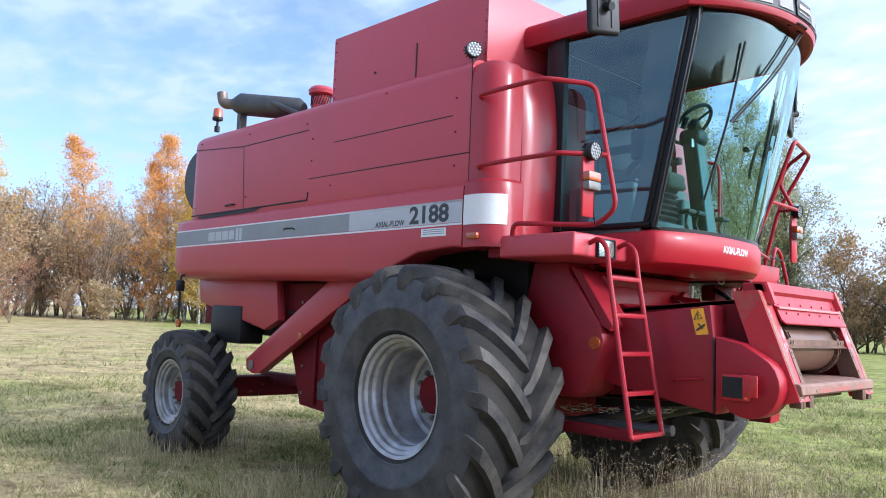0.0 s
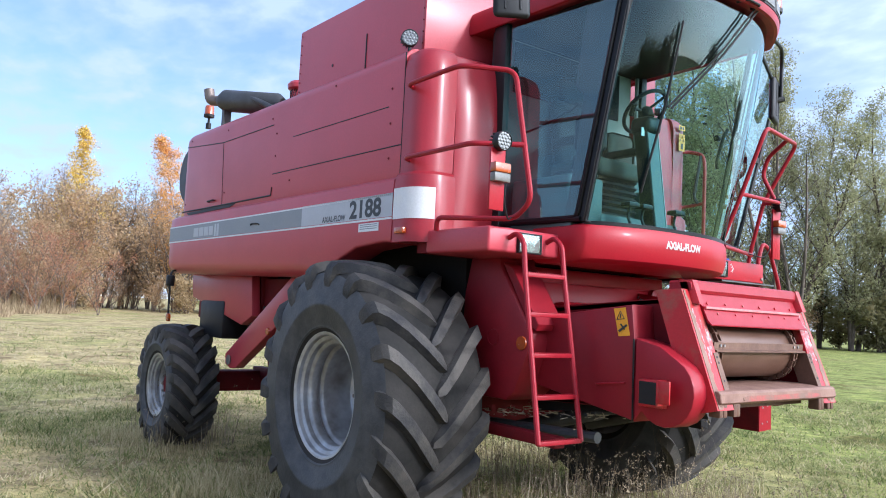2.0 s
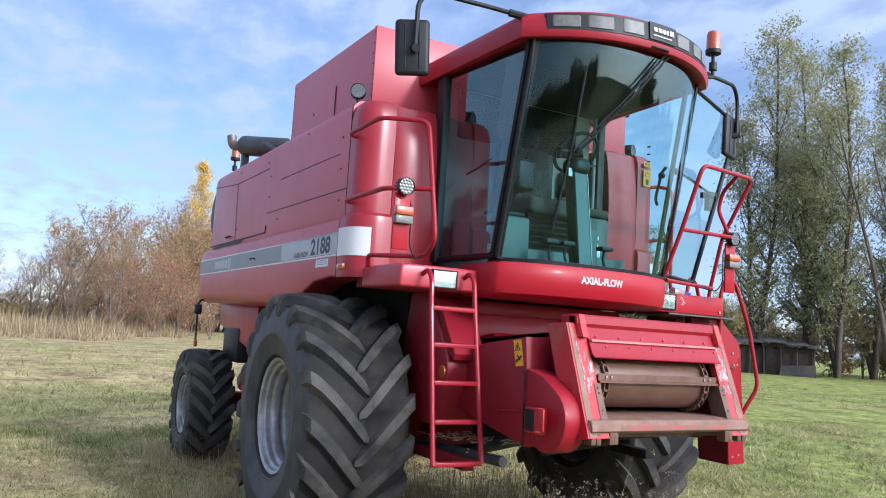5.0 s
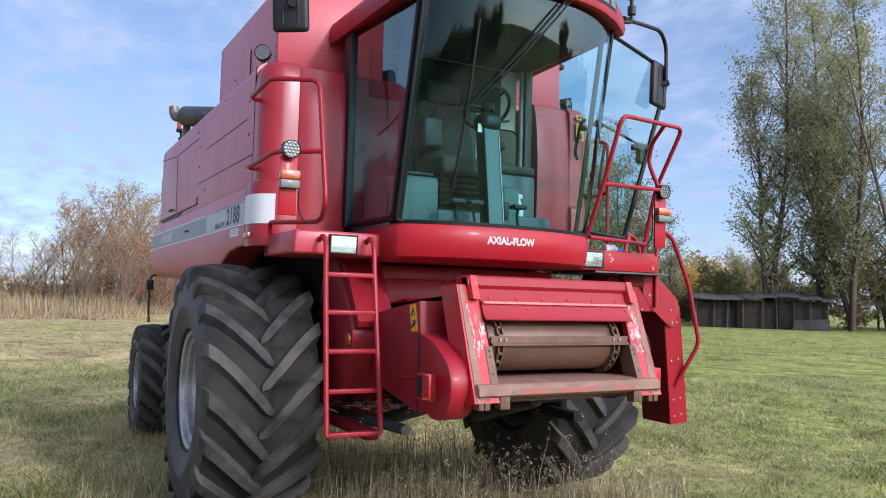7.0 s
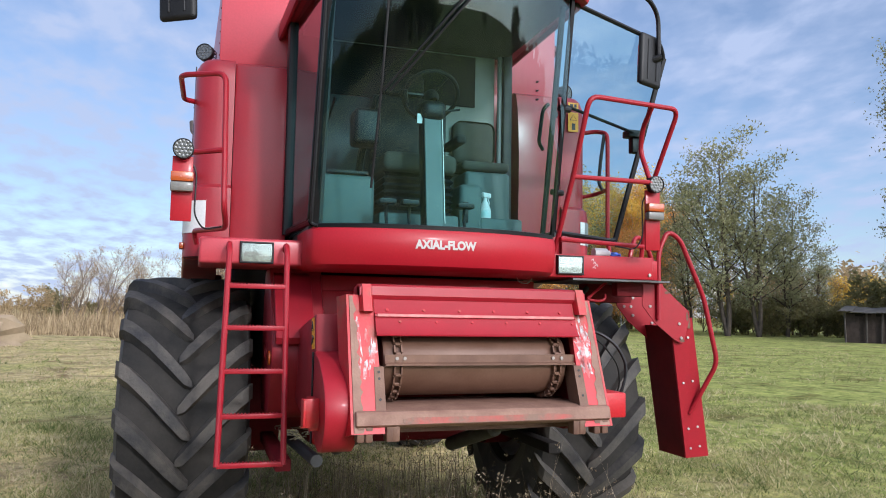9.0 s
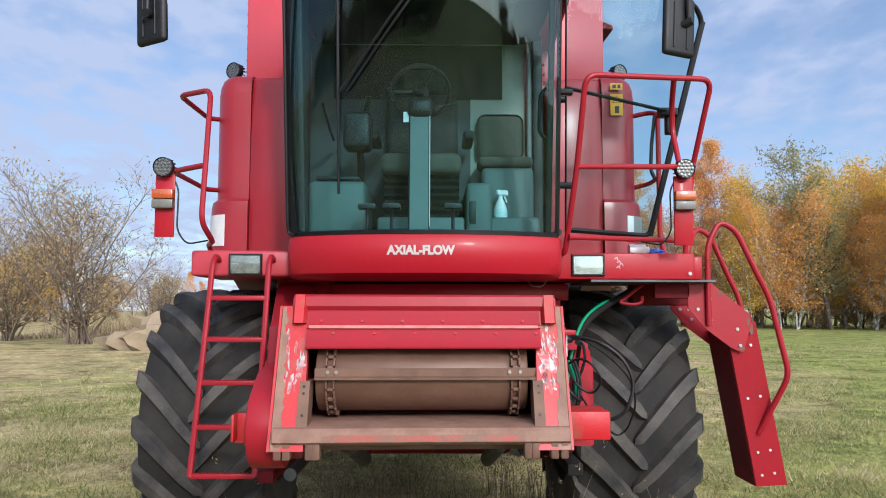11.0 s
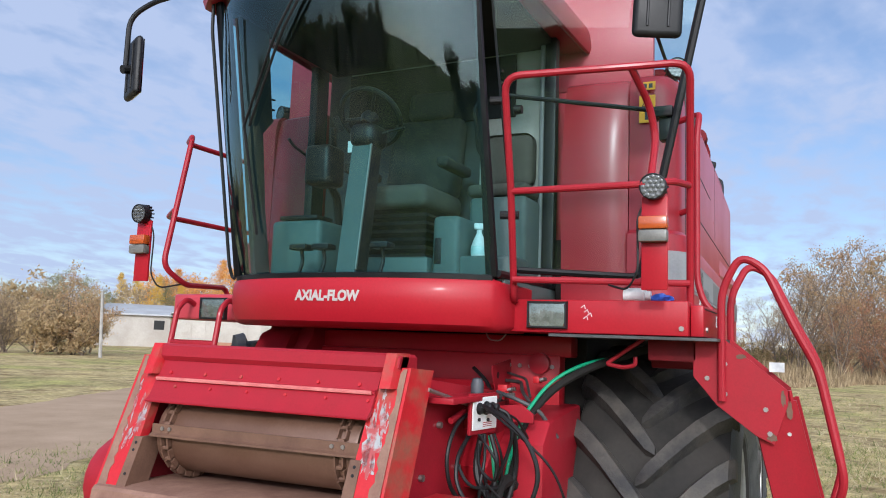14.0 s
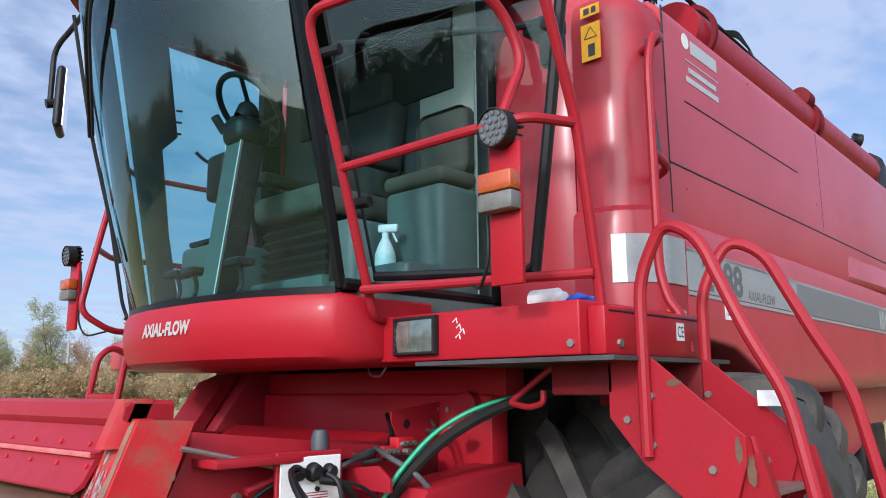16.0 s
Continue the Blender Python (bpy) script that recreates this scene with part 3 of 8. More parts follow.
sets = []
for k, x0, x1, y0, y1, clump, hs in ((230000, -6.0, 5.2, -5.6, 5.6, 9, 1.15), (64000, -13, -5, -7, 10, 8, 1.5), (44000, -6, 4, 5, 14, 8, 1.5), (26000, -10, 5, -8.5, -5.2, 8, 1.3), (24000, 3.5, 7.5, -2.0, 9, 8, 1.2), (44000, -34, -10, -10, 30, 7, 2.1)):
    p = field(k, x0, x1, y0, y1, clump)
    q = rough_patch(p)
    keep = gen.uniform(0, 1, len(p)) < 0.35 + 0.65 * q
    p, q = p[keep], q[keep]
    h = gen.gamma(2.4, 0.015, len(p)) * hs * (0.55 + 0.95 * q) + 0.010
    sets.append(blades(gen, p, h, gen.uniform(0.0020, 0.0042, len(p)) * hs, gen.uniform(0.3, 1.5, len(p)), True))
off, vs, fs = 0, [], []
for v, f in sets:
    vs.append(v); fs.append(f + off); off += len(v)
grass = new("grass", raw_mesh("grass", np.concatenate(vs), np.concatenate(fs), GRASS))
tagged(grass, "short mown grass with straw-coloured blades", "grass", kind="stuff")
# tall dry weeds left standing under the machine
p = np.concatenate([field(900, 1.0, 3.0, -1.0, 1.5, 3), field(1000, -1.3, 1.5, -0.9, 1.3, 4), field(300, -4.4, -2.6, -1.8, -0.9, 4)])
h = gen.gamma(5.0, 0.06, len(p)) + 0.06
v1, f1 = blades(gen, p, h, gen.uniform(0.0018, 0.0035, len(p)), gen.uniform(0.05, 0.35, len(p)))
# seed heads: small tufts near the stalk tips
tips = v1.reshape(-1, 5, 3)[:, 4][h > 0.28]
tips = np.repeat(tips, 7, 0) + gen.normal(0, 0.010, (len(tips) * 7, 3))
a = gen.normal(0, 1, (len(tips), 3)); b = gen.normal(0, 1, (len(tips), 3))
a *= 0.009 / np.linalg.norm(a, axis=1)[:, None]; b *= 0.009 / np.linalg.norm(b, axis=1)[:, None]
v2 = np.stack([tips - a, tips + b, tips + a], 1).reshape(-1, 3)
f2 = np.arange(len(v2)).reshape(-1, 3) + len(v1)
weeds = new("dry_weeds", raw_mesh("dry_weeds", np.concatenate([v1, v2]), np.concatenate([f1, f2]), STALK))
tagged(weeds, "tall dry brown weed stalks with seed heads", "weeds", kind="stuff")
# bleached grass left long by the mower round the machine
p = np.concatenate([field(14000, 0.9, 3.5, -1.6, 1.9, 7), field(3500, -1.6, 1.2, -2.4, -1.2, 7), field(7000, 0.4, 4.0, -3.2, -1.4, 7), field(2500, -4.6, -2.4, -2.1, -0.8, 7), field(3000, -1.6, 1.2, 1.5, 2.6, 7)])
q = rough_patch(p * 1.3)
p, q = p[q > 0.35], q[q > 0.35]
h = gen.gamma(4.0, 0.028, len(p)) * (0.5 + 0.8 * q) + 0.03
v1, f1 = blades(gen, p, h, gen.uniform(0.0016, 0.0034, len(p)), gen.uniform(0.1, 0.9, len(p)))
dry_grass = new("dry_grass", raw_mesh("dry_grass", v1, f1, STRAW))
tagged(dry_grass, "long bleached straw grass round the machine", "grass", kind="stuff")
# unmown strip of tall brown weeds along the back of the meadow
WEED_TAN = grass_mat("tall_brown_weeds", [(0.0, (0.17, 0.12, 0.07)), (0.5, (0.33, 0.245, 0.14)), (1.0, (0.50, 0.39, 0.24))])
y = gen.uniform(-25, 11, 24000)
edge = -41.0 - np.clip(y, 0, 11) * 2.2 + 1.5 * np.sin(0.9 * y) + np.sin(2.3 * y + 1.0)
deep = 34 * gen.uniform(0, 1, len(y)) ** 1.6
p = np.stack([edge - deep, y], 1)
h = gen.gamma(5.0, 0.17, len(p)) * (0.5 + 0.9 * rough_patch(p * 0.35)) * (0.22 + 0.78 * np.clip(deep / 9, 0, 1)) + 0.08
v1, f1 = blades(gen, p, h, gen.uniform(0.012, 0.035, len(p)), gen.uniform(0.05, 0.5, len(p)), True)
tall_weeds = new("tall_weeds", raw_mesh("tall_weeds", v1, f1, WEED_TAN))
tagged(tall_weeds, "strip of tall brown dried weeds behind the meadow", "weeds", kind="stuff")


# ---- the combine harvester: body ----
combine = thing("combine_harvester", "large faded red combine harvester with no header, parked on mown grass", "combine harvester")


def arch(x):
    """Height of the lower edge of the side skirts: straight, then rising over the front wheel."""
    pts = [(-3.75, 1.83), (-0.55, 1.775), (-0.38, 1.775), (-0.15, 1.81), (0.03, 1.885), (0.29, 1.975), (0.65, 2.005), (0.98, 1.972), (1.2, 1.93)]
    for (a, p), (b, q) in zip(pts, pts[1:]):
        if x <= b:
            t = (x - a) / (b - a)
            return p + (q - p) * t
    return pts[-1][1]


def side_skirt(s):
    rings = []
    xs = [-3.72, -3.70, -3.66, -3.5, -3, -2.4, -1.8, -1.2, -0.8, -0.55, -0.45, -0.38, -0.3, -0.22, -0.15, -0.06, 0.03, 0.12, 0.2, 0.29, 0.4, 0.52, 0.65, 0.74]
    for x in xs:
        k = {-3.72: 0.05, -3.70: 0.02, -3.66: 0.006}.get(x, 0.0)
        zb = arch(x) + k
        zt = 2.455 - k
        yo = 1.492 - k
        r = 0.11 if x < -0.5 else max(0.02, 0.11 - 0.2 * (x + 0.5))
        sec = [(yo - 0.10, zt), (yo - 0.03, zt - 0.004), (yo - 0.006, zt - 0.025), (yo, zt - 0.06), (yo, 2.16)]
        sec += [(yo - r * (1 - math.cos(a)), max(zb, zb + r - r * math.sin(a))) for a in (0, 0.4, 0.8, 1.2, 1.57)]
        sec += [(yo - 0.25, zb), (yo - 0.25, zb + 0.03), (yo - 0.16, 2.2)]
        rings.append([(x, s * y, z) for y, z in sec])
    return part("side_skirt", loft(B(), rings), RED, combine)


# left-side vinyl: darker greys and paler ink than on the right
LEFT_GREY = mat("left_grey_vinyl", (0.15, 0.155, 0.16), 0.5, 0, (0.20, 0.20, 0.205), 3, 0.7, 90)
LEFT_SILVER = mat("left_silver_vinyl", (0.25, 0.26, 0.27), 0.5, 0, (0.33, 0.33, 0.34), 3, 0.7, 90)
LEFT_INK = mat("left_lettering", (0.09, 0.092, 0.095), 0.6, 0, (0.15, 0.14, 0.14), 25, 0.8, 90)


def stripe(s):
    """Grey and silver band along the skirt, with a fade to white at the front."""
    y = s * 1.4935
    st = None
    for nm, x0, x1, z0, z1, m in (("stripe", -3.66, -0.55, 2.178, 2.325, GREY_STRIPE), ("stripe", -0.55, 0.742, 2.178, 2.34, SILVER_STRIPE),
                                  ("stripe_edge", -3.66, 0.742, 2.325, 2.337, WHITE_VINYL), ("stripe_edge", -3.66, 0.742, 2.16, 2.174, WHITE_VINYL)):
        bm = B()
        box(bm, x0, x1, min(y, y + s * 0.002), max(y, y + s * 0.002), z0, z1)
        part(nm, bm, m if s < 0 else {GREY_STRIPE: LEFT_GREY, SILVER_STRIPE: LEFT_SILVER}.get(m, LEFT_SILVER), combine)


def upper_shell():
    """The long upper body, one shell over both sides with a rounded roof edge."""
    rings = []
    for x in (-3.47, -3.46, -3.43, -3.35, -2.2, -1.2, -0.2, 0.745):
        k = {-3.47: 0.06, -3.46: 0.03, -3.43: 0.008}.get(x, 0.0)
        sec = []
        yo, zt, r = 1.452 - k, 3.375 - k, 0.10
        sec.append((-yo + 0.01, 2.44))
        sec.append((-yo, 2.50))
        sec += [(-yo + r * (1 - math.cos(a)), zt - r + r * math.sin(a)) for a in (0, 0.35, 0.7, 1.05, 1.3, 1.57)]
        sec += [(-p[0], p[1]) for p in reversed(sec)]
        rings.append([(x, y, z) for y, z in sec])
    return part("upper_body", loft(B(), rings), RED, combine)


def seam(pts, parent=combine, r=0.0045, name="panel_seam"):
    return part(name, tube(B(), pts, r, 0, 5), BLACK, parent)


for s in (-1, 1):
    side_skirt(s)
    stripe(s)
upper_shell()
# panel joints of the upper body, both sides
for s in (-1, 1):
    y = s * 1.4515
    seam([(0.747, s * 1.449, 2.07), (0.747, s * 1.4515, 3.33)], r=0.0045)
    seam([(-0.88, y, 2.975), (0.57, y, 2.975)], r=0.004)
    if s > 0:
        # one long lid joint and a flared lower edge at the rear
        seam([(-3.43, y, 2.70), (0.745, y, 2.68)])
        seam([(-1.30, y, 2.72), (-1.30, y, 3.30)], r=0.002)
        flare = [[(x, 1.449, 2.64), (x, 1.452 + o, 2.49), (x, 1.449, 2.462)] for x, o in ((-1.75, 0.003), (-2.3, 0.025), (-3.46, 0.065))]
        part("flared_edge", loft(B(), flare), RED, combine)
        for x, z in ((-0.2, 3.28), (-2.3, 3.25), (0.60, 2.60), (-1.2, 2.85)):
            part("panel_bolt", bolt(B(), (x, y - 0.002, z), (0, 1, 0), 0.007, 0.005), RED, combine)
        continue
    seam([(-1.24, y, 2.69), (0.745, y, 2.68)])
    seam([(-3.42, y, 3.225), (-2.41, y, 3.14), (-1.27, y, 3.14)], r=0.005)
    seam([(-2.40, y, 3.13), (-2.34, y, 2.50)])
    seam([(-3.43, y, 2.50), (-2.34, y, 2.498), (-1.24, y, 2.50), (-1.23, y, 2.57)], r=0.008)
    for x, z in ((-0.2, 3.28), (-1.3, 3.2), (-2.3, 3.25), (-0.9, 2.60), (0.60, 2.60), (0.60, 2.85), (0.60, 3.1), (-1.2, 2.85), (-1.2, 3.05), (-2.30, 2.62), (-3.3, 3.28), (-3.36, 2.58)):
        part("panel_bolt", bolt(B(), (x, y - s * 0.002, z), (0, s, 0), 0.009, 0.007), RED_DIRTY_SHADED, combine)
    part("cover_handle", tube(B(), [(-2.52, y, 2.56), (-2.52, y + s * 0.03, 2.56), (-2.66, y + s * 0.03, 2.555), (-2.66, y, 2.555)], 0.008, 0.01, 6), BLACK, combine)
    part("latch_loop", tube(B(), [(-1.52, s * 1.492, 2.24), (-1.50, s * 1.505, 2.255), (-1.36, s * 1.505, 2.25), (-1.34, s * 1.492, 2.235)], 0.006, 0.02, 6), BLACK, combine)
# open gap below the rear engine cover
bm = B()
prism(bm, [(-3.3, 2.485), (-2.3, 2.495), (-2.0, 2.49), (-2.15, 2.462), (-3.25, 2.455)], "y", -1.4545, -1.449)
part("cover_gap", bm, BLACK, combine)

# grain tank: its left wall is set in behind a full-width front plate
bm = B()
rings = []
for z, k in ((3.36, 0.0), (3.985, 0.0), (3.997, 0.006), (4.0, 0.02)):
    rings.append([(-1.15 + k, -1.30 + k, z), (0.72 - k, -1.30 + k, z), (0.72 - k, 0.35 - k, z), (-1.15 + k, 0.35 - k, z)])
loft(bm, rings)
part("grain_tank", bm, RED, combine)
bm = B()
box(bm, 0.70, 0.745, -1.302, 1.275, 3.36, 4.002, 0.006)
part("tank_front_plate", bm, RED, combine)
bm = B()
prism(bm, [(1.24, 3.80), (1.36, 3.78), (1.36, 3.81), (1.24, 3.86)], "x", 0.35, 0.70)
part("tank_lip", bm, RED_DIRTY_SHADED, combine)
for i in range(7):
    for x in (-1.12, 0.725):
        part("rivet", bolt(B(), (x, -1.302, 3.44 + i * 0.085), (0, -1, 0), 0.006, 0.006), RED_DIRTY_SHADED, combine)
part("slot", tube(B(), [(-0.03, -1.301, 3.70), (-0.03, -1.301, 3.42)], 0.007, 0, 6), BLACK, combine)
part("plug", bolt(B(), (-0.55, -1.30, 3.56), (0, -1, 0), 0.014, 0.004), BLACK, combine)


def corner_column(s):
    """The rounded front corner of the body beside the cab."""
    rings = []
    for z, k in ((2.0, -0.038), (2.07, -0.038), (2.40, -0.038), (2.455, -0.03), (2.48, 0.0), (3.2, 0.0), (3.26, 0.006), (3.31, 0.025), (3.335, 0.05), (3.345, 0.09)):
        pl = [(0.752, 1.452 - k), (0.84, 1.452 - k)]
        r = 0.16
        pl += [(0.85 + r * math.sin(a) - k * math.sin(a), 1.452 - r + r * math.cos(a) - k * math.cos(a)) for a in (0.15, 0.4, 0.7, 1.0, 1.3, 1.5)]
        pl += [(1.012 - k, 1.25), (1.012 - k, 1.2), (0.752, 1.2)]
        rings.append([(x, s * y, z) for x, y in pl])
    part("corner_panel", loft(B(), rings), RED_PANEL, combine)
    rings = []
    for z, k in ((2.05, 0.0), (2.15, 0.0), (2.35, 0.0), (2.6, 0.0), (2.85, 0.003), (3.05, 0.012), (3.2, 0.026), (3.27, 0.04), (3.31, 0.055), (3.33, 0.09)):
        f = 0.030 * math.sin(math.pi * min(1.0, (z - 2.0) / 1.5))
        rings.append([(x, s * y, z) for x, y in [(0.76, 1.195), (1.014 - k, 1.195), (1.022 + f * 0.5 - k, 1.16), (1.028 + f * 0.85 - k, 1.09), (1.034 + f - k, 1.0), (1.036 + f - k, 0.92), (1.03 + f - k, 0.84), (0.76, 0.84)]])
    part("front_panel", loft(B(), rings), RED_PANEL, combine)
    # white end of the stripe, wrapped round the corner
    bm = B()
    outer = []
    r = 0.162
    for a in (0, 0.15, 0.4, 0.7, 1.0, 1.25):
        outer.append((0.85 + (r + 0.042) * math.sin(a), 1.452 - 0.16 + (r + 0.042) * math.cos(a)))
    outer = [(0.755, 1.496)] + outer
    cx0 = 0.85
    inner = [(x if x < 0.851 else x - 0.004 * (x - cx0) / 0.2, y - 0.004) for x, y in outer]
    cut = 1 if s < 0 else 6
    lo = 2.155 if s < 0 else 2.19
    both = [[(x, s * y, lo), (x, s * y, 2.365), (u, s * v, 2.365), (u, s * v, lo)] for (x, y), (u, v) in zip(outer, inner)]
    if s > 0:
        part("stripe_end", loft(B(), both[:cut]), LEFT_SILVER, combine)
    loft(bm, both[cut - 1:])
    part("stripe_end", bm, WHITE_VINYL, combine)


for s in (-1, 1):
    corner_column(s)

# one near-black block paints works and shade, seen under skirts and in wheel arches
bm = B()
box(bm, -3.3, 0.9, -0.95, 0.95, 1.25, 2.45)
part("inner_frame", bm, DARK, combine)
bm = B()
box(bm, 0.9, 1.02, -1.38, 1.38, 1.93, 2.06)
part("cross_beam", bm, RED_DIRTY_SHADED, combine)

# rear hood below the body
for s in (-1, 1):
    bm = B()
    prism(bm, [(-3.60, 1.84), (-2.02, 1.80), (-1.96, 1.42), (-2.2, 1.32), (-3.54, 1.58)], "y", s * 1.13, s * 1.22, 0.01)
    part("rear_side_panel", bm, RED, combine)
    bm = B()
    prism(bm, [(-2.44, 1.02), (-2.42, 0.92), (-2.30, 0.885), (-2.18, 0.90), (-0.62, 1.74), (-0.62, 1.95), (-1.10, 1.80)], "y", s * 1.16, s * 1.26, 0.012)
    part("brace_arm", bm, RED, combine)
    bm = B()
    lathe(bm, [(0.0, s * 1.262), (0.045, s * 1.262), (0.05, s * 1.275), (0.0, s * 1.278)], (-2.32, 0, 0.97), "y", 16)
    part("pivot_pin", bm, STEEL, combine)
    bm = B()
    prism(bm, [(-2.15, 1.78), (-0.6, 1.78), (-0.5, 0.72), (-1.2, 0.60), (-1.72, 0.64), (-1.84, 1.0), (-2.0, 1.35)], "y", s * 0.95, s * 1.08)
    lp = part("lower_side_panel", bm, RED_DIRTY_SHADED, combine)
    for x, z in ((-1.7, 0.75), (-1.7, 1.0), (-1.6, 1.3), (-1.2, 0.72), (-0.8, 0.8), (-1.75, 1.6), (-1.2, 1.6)):
        part("bolt", bolt(B(), (x, s * 1.08, z), (0, s, 0), 0.013, 0.01), STEEL, lp)
    rib = B()
    box(rib, -1.50, -1.46, min(s * 1.08, s * 1.11), max(s * 1.08, s * 1.11), 0.66, 1.70, 0.004)
    part("panel_rib", rib, RED_DIRTY_SHADED, lp)
    part("drive_shaft", tube(B(), [(-1.9, s * 1.12, 1.50), (-1.35, s * 1.12, 1.46)], 0.02, 0, 10), DARK, lp)
    bm = B()
    lathe(bm, [(0.0, s * 1.262), (0.035, s * 1.262), (0.03, s * 1.275), (0.0, s * 1.28)], (-1.50, 0, 1.29), "y", 16)
    part("side_reflector", bm, ORANGE, combine)
    bm = B()
    box(bm, -3.25, -2.62, s * 0.95 if s > 0 else -1.24, 1.24 if s > 0 else -0.95, 1.16, 1.55, 0.03)
    part("battery_box", bm, BLACK, combine)
bm = B()
tube(bm, [(-3.62, -1.1, 1.84), (-3.64, -1.26, 1.855), (-3.46, -1.50, 1.855), (-3.42, -1.535, 1.80), (-3.40, -1.535, 1.38)], 0.012, 0.04, 8)
part("rear_marker_bracket", bm, BLACK, combine)
bm = B()
box(bm, -3.46, -3.39, -1.57, -1.49, 1.68, 1.80, 0.015)
part("rear_marker_lamp", bm, BLACK, combine)
bm = B()
lathe(bm, [(0.0, -1.52), (0.045, -1.52), (0.045, -1.545), (0.0, -1.55)], (-3.40, 0, 1.34), "y", 16)
part("rear_reflector", bm, ORANGE, combine)
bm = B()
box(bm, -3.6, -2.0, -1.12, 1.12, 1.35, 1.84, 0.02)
part("straw_hood", bm, RED_DIRTY_SHADED, combine)
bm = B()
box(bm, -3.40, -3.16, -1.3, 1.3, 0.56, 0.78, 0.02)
part("rear_axle", bm, RED_DIRTY_SHADED, combine)
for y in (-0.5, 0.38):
    part("frame_rail", box(B(), -3.36, -0.4, y, y + 0.12, 0.70, 0.82, 0.01), RED_DIRTY_SHADED, combine)
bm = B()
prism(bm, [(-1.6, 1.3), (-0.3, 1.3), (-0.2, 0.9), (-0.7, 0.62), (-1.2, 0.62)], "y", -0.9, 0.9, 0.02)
part("cleaning_housing", bm, RED_DIRTY_SHADED, combine)
# grey air drum behind the engine
bm = B()
lathe(bm, [(0.0, -1.40), (0.30, -1.40), (0.37, -1.34), (0.38, -1.2), (0.38, -0.2), (0.30, -0.15), (0.0, -0.15)], (-3.46, 0, 2.93), "y", 40)
part("rotary_screen", bm, TANK_GREY, combine, "dark grey round air screen at the rear")


# ---- roof things on the body ----
bm = B()
rings = []
tube(bm, [(-2.80, -1.34, 3.66), (-2.72, -1.33, 3.655), (-2.10, -1.03, 3.56), (-2.04, -1.0, 3.55)], [0.08, 0.115, 0.115, 0.07], 0, 20)
muffler = part("muffler", bm, GUNMETAL, combine, "grey steel muffler lying on the roof")
part("exhaust_elbow", tube(B(), [(-2.78, -1.34, 3.66), (-2.95, -1.42, 3.68), (-2.97, -1.43, 3.80)], 0.055, 0.10, 14), EXHAUST, muffler)
part("muffler_bracket", box(B(), -2.74, -2.68, -1.36, -1.28, 3.36, 3.60), GUNMETAL, muffler)
part("heat_pipe", tube(B(), [(-2.55, -1.30, 3.60), (-2.4, -1.24, 3.66), (-2.2, -1.2, 3.58), (-1.9, -1.15, 3.45)], 0.03, 0.1, 10), GUNMETAL, muffler)
bm = B()
lathe(bm, [(0.0, 3.36), (0.10, 3.36), (0.10, 3.68), (0.085, 3.70), (0.13, 3.72), (0.135, 3.76), (0.11, 3.79), (0.0, 3.80)], (-1.95, -0.86, 0), "z", 28)
intake = part("air_intake", bm, RED, combine, "red mushroom air intake")
bm = B()
for i in range(22):
    a = 2 * math.pi * i / 22
    tube(bm, [(-1.95 + 0.102 * math.cos(a), -0.86 + 0.102 * math.sin(a), 3.60), (-1.95 + 0.102 * math.cos(a + 0.3), -0.86 + 0.102 * math.sin(a + 0.3), 3.70)], 0.005, 0, 4)
part("louvre", bm, BLACK, intake)


def beacon(p, parent, tall=0.104):
    x, y, z = p
    b = part("beacon_base", lathe(B(), [(0.0, z - 0.16), (0.03, z - 0.16), (0.03, z - 0.10), (0.014, z - 0.09), (0.014, z - 0.04), (0.058, z - 0.03), (0.06, z), (0.0, z)], (x, y, 0), "z", 20), BLACK, parent)
    part("beacon_lens", lathe(B(), [(0.054, z), (0.051, z + tall * 0.82), (0.043, z + tall * 0.96), (0.0, z + tall)], (x, y, 0), "z", 24), ORANGE, b, "orange beacon lens")
    return b


beacon((-3.33, -1.27, 3.62), combine)


def led_lamp(p, d, parent, name="work_lamp", r=0.052):
    """A round finned lamp facing d."""
    d = Vector(d).normalized()
    q = d.to_track_quat("Z", "Y").to_matrix().to_4x4()
    m = Matrix.Translation(p) @ q
    bm = lathe(B(), [(0.0, -0.05), (r * 0.7, -0.05), (r * 0.8, -0.03), (r, -0.025), (r, 0.018), (r * 0.93, 0.02), (r * 0.9, 0.012), (0.0, 0.012)], (0, 0, 0), "z", 28)
    bmesh.ops.transform(bm, matrix=m, verts=bm.verts)
    lamp = part(name, bm, BLACK, parent)
    bm = B()
    for ring_r, k in ((0.0, 1), (r * 0.38, 6), (r * 0.74, 12)):
        for i in range(k):
            a = 2 * math.pi * i / k
            lathe(bm, [(r * 0.16, 0.013), (r * 0.15, 0.016), (0.0, 0.018)], (ring_r * math.cos(a), ring_r * math.sin(a), 0), "z", 8)
    lathe(bm, [(r * 0.92, 0.0125), (0.0, 0.0126)], (0, 0, 0), "z", 24)
    bmesh.ops.transform(bm, matrix=m, verts=bm.verts)
    part("lamp_lens", bm, LED, lamp)
    bm = B()
    for i in range(14):
        a = 2 * math.pi * i / 14
        box(bm, r * 0.75, r * 1.0, -0.003, 0.003, -0.055, -0.02, 0, 2, Matrix.Rotation(a, 4, "Z"))
    bmesh.ops.transform(bm, matrix=m, verts=bm.verts)
    part("cooling_fin", bm, BLACK, lamp)
    return lamp


for s in (-1, 1):
    led_lamp((0.70, s * 1.40, 3.455), (0.9, s * 0.42, 0), combine, r=0.06)
    part("lamp_stalk", tube(B(), [(0.69, s * 1.39, 3.35), (0.69, s * 1.39, 3.42)], 0.012), BLACK, combine)


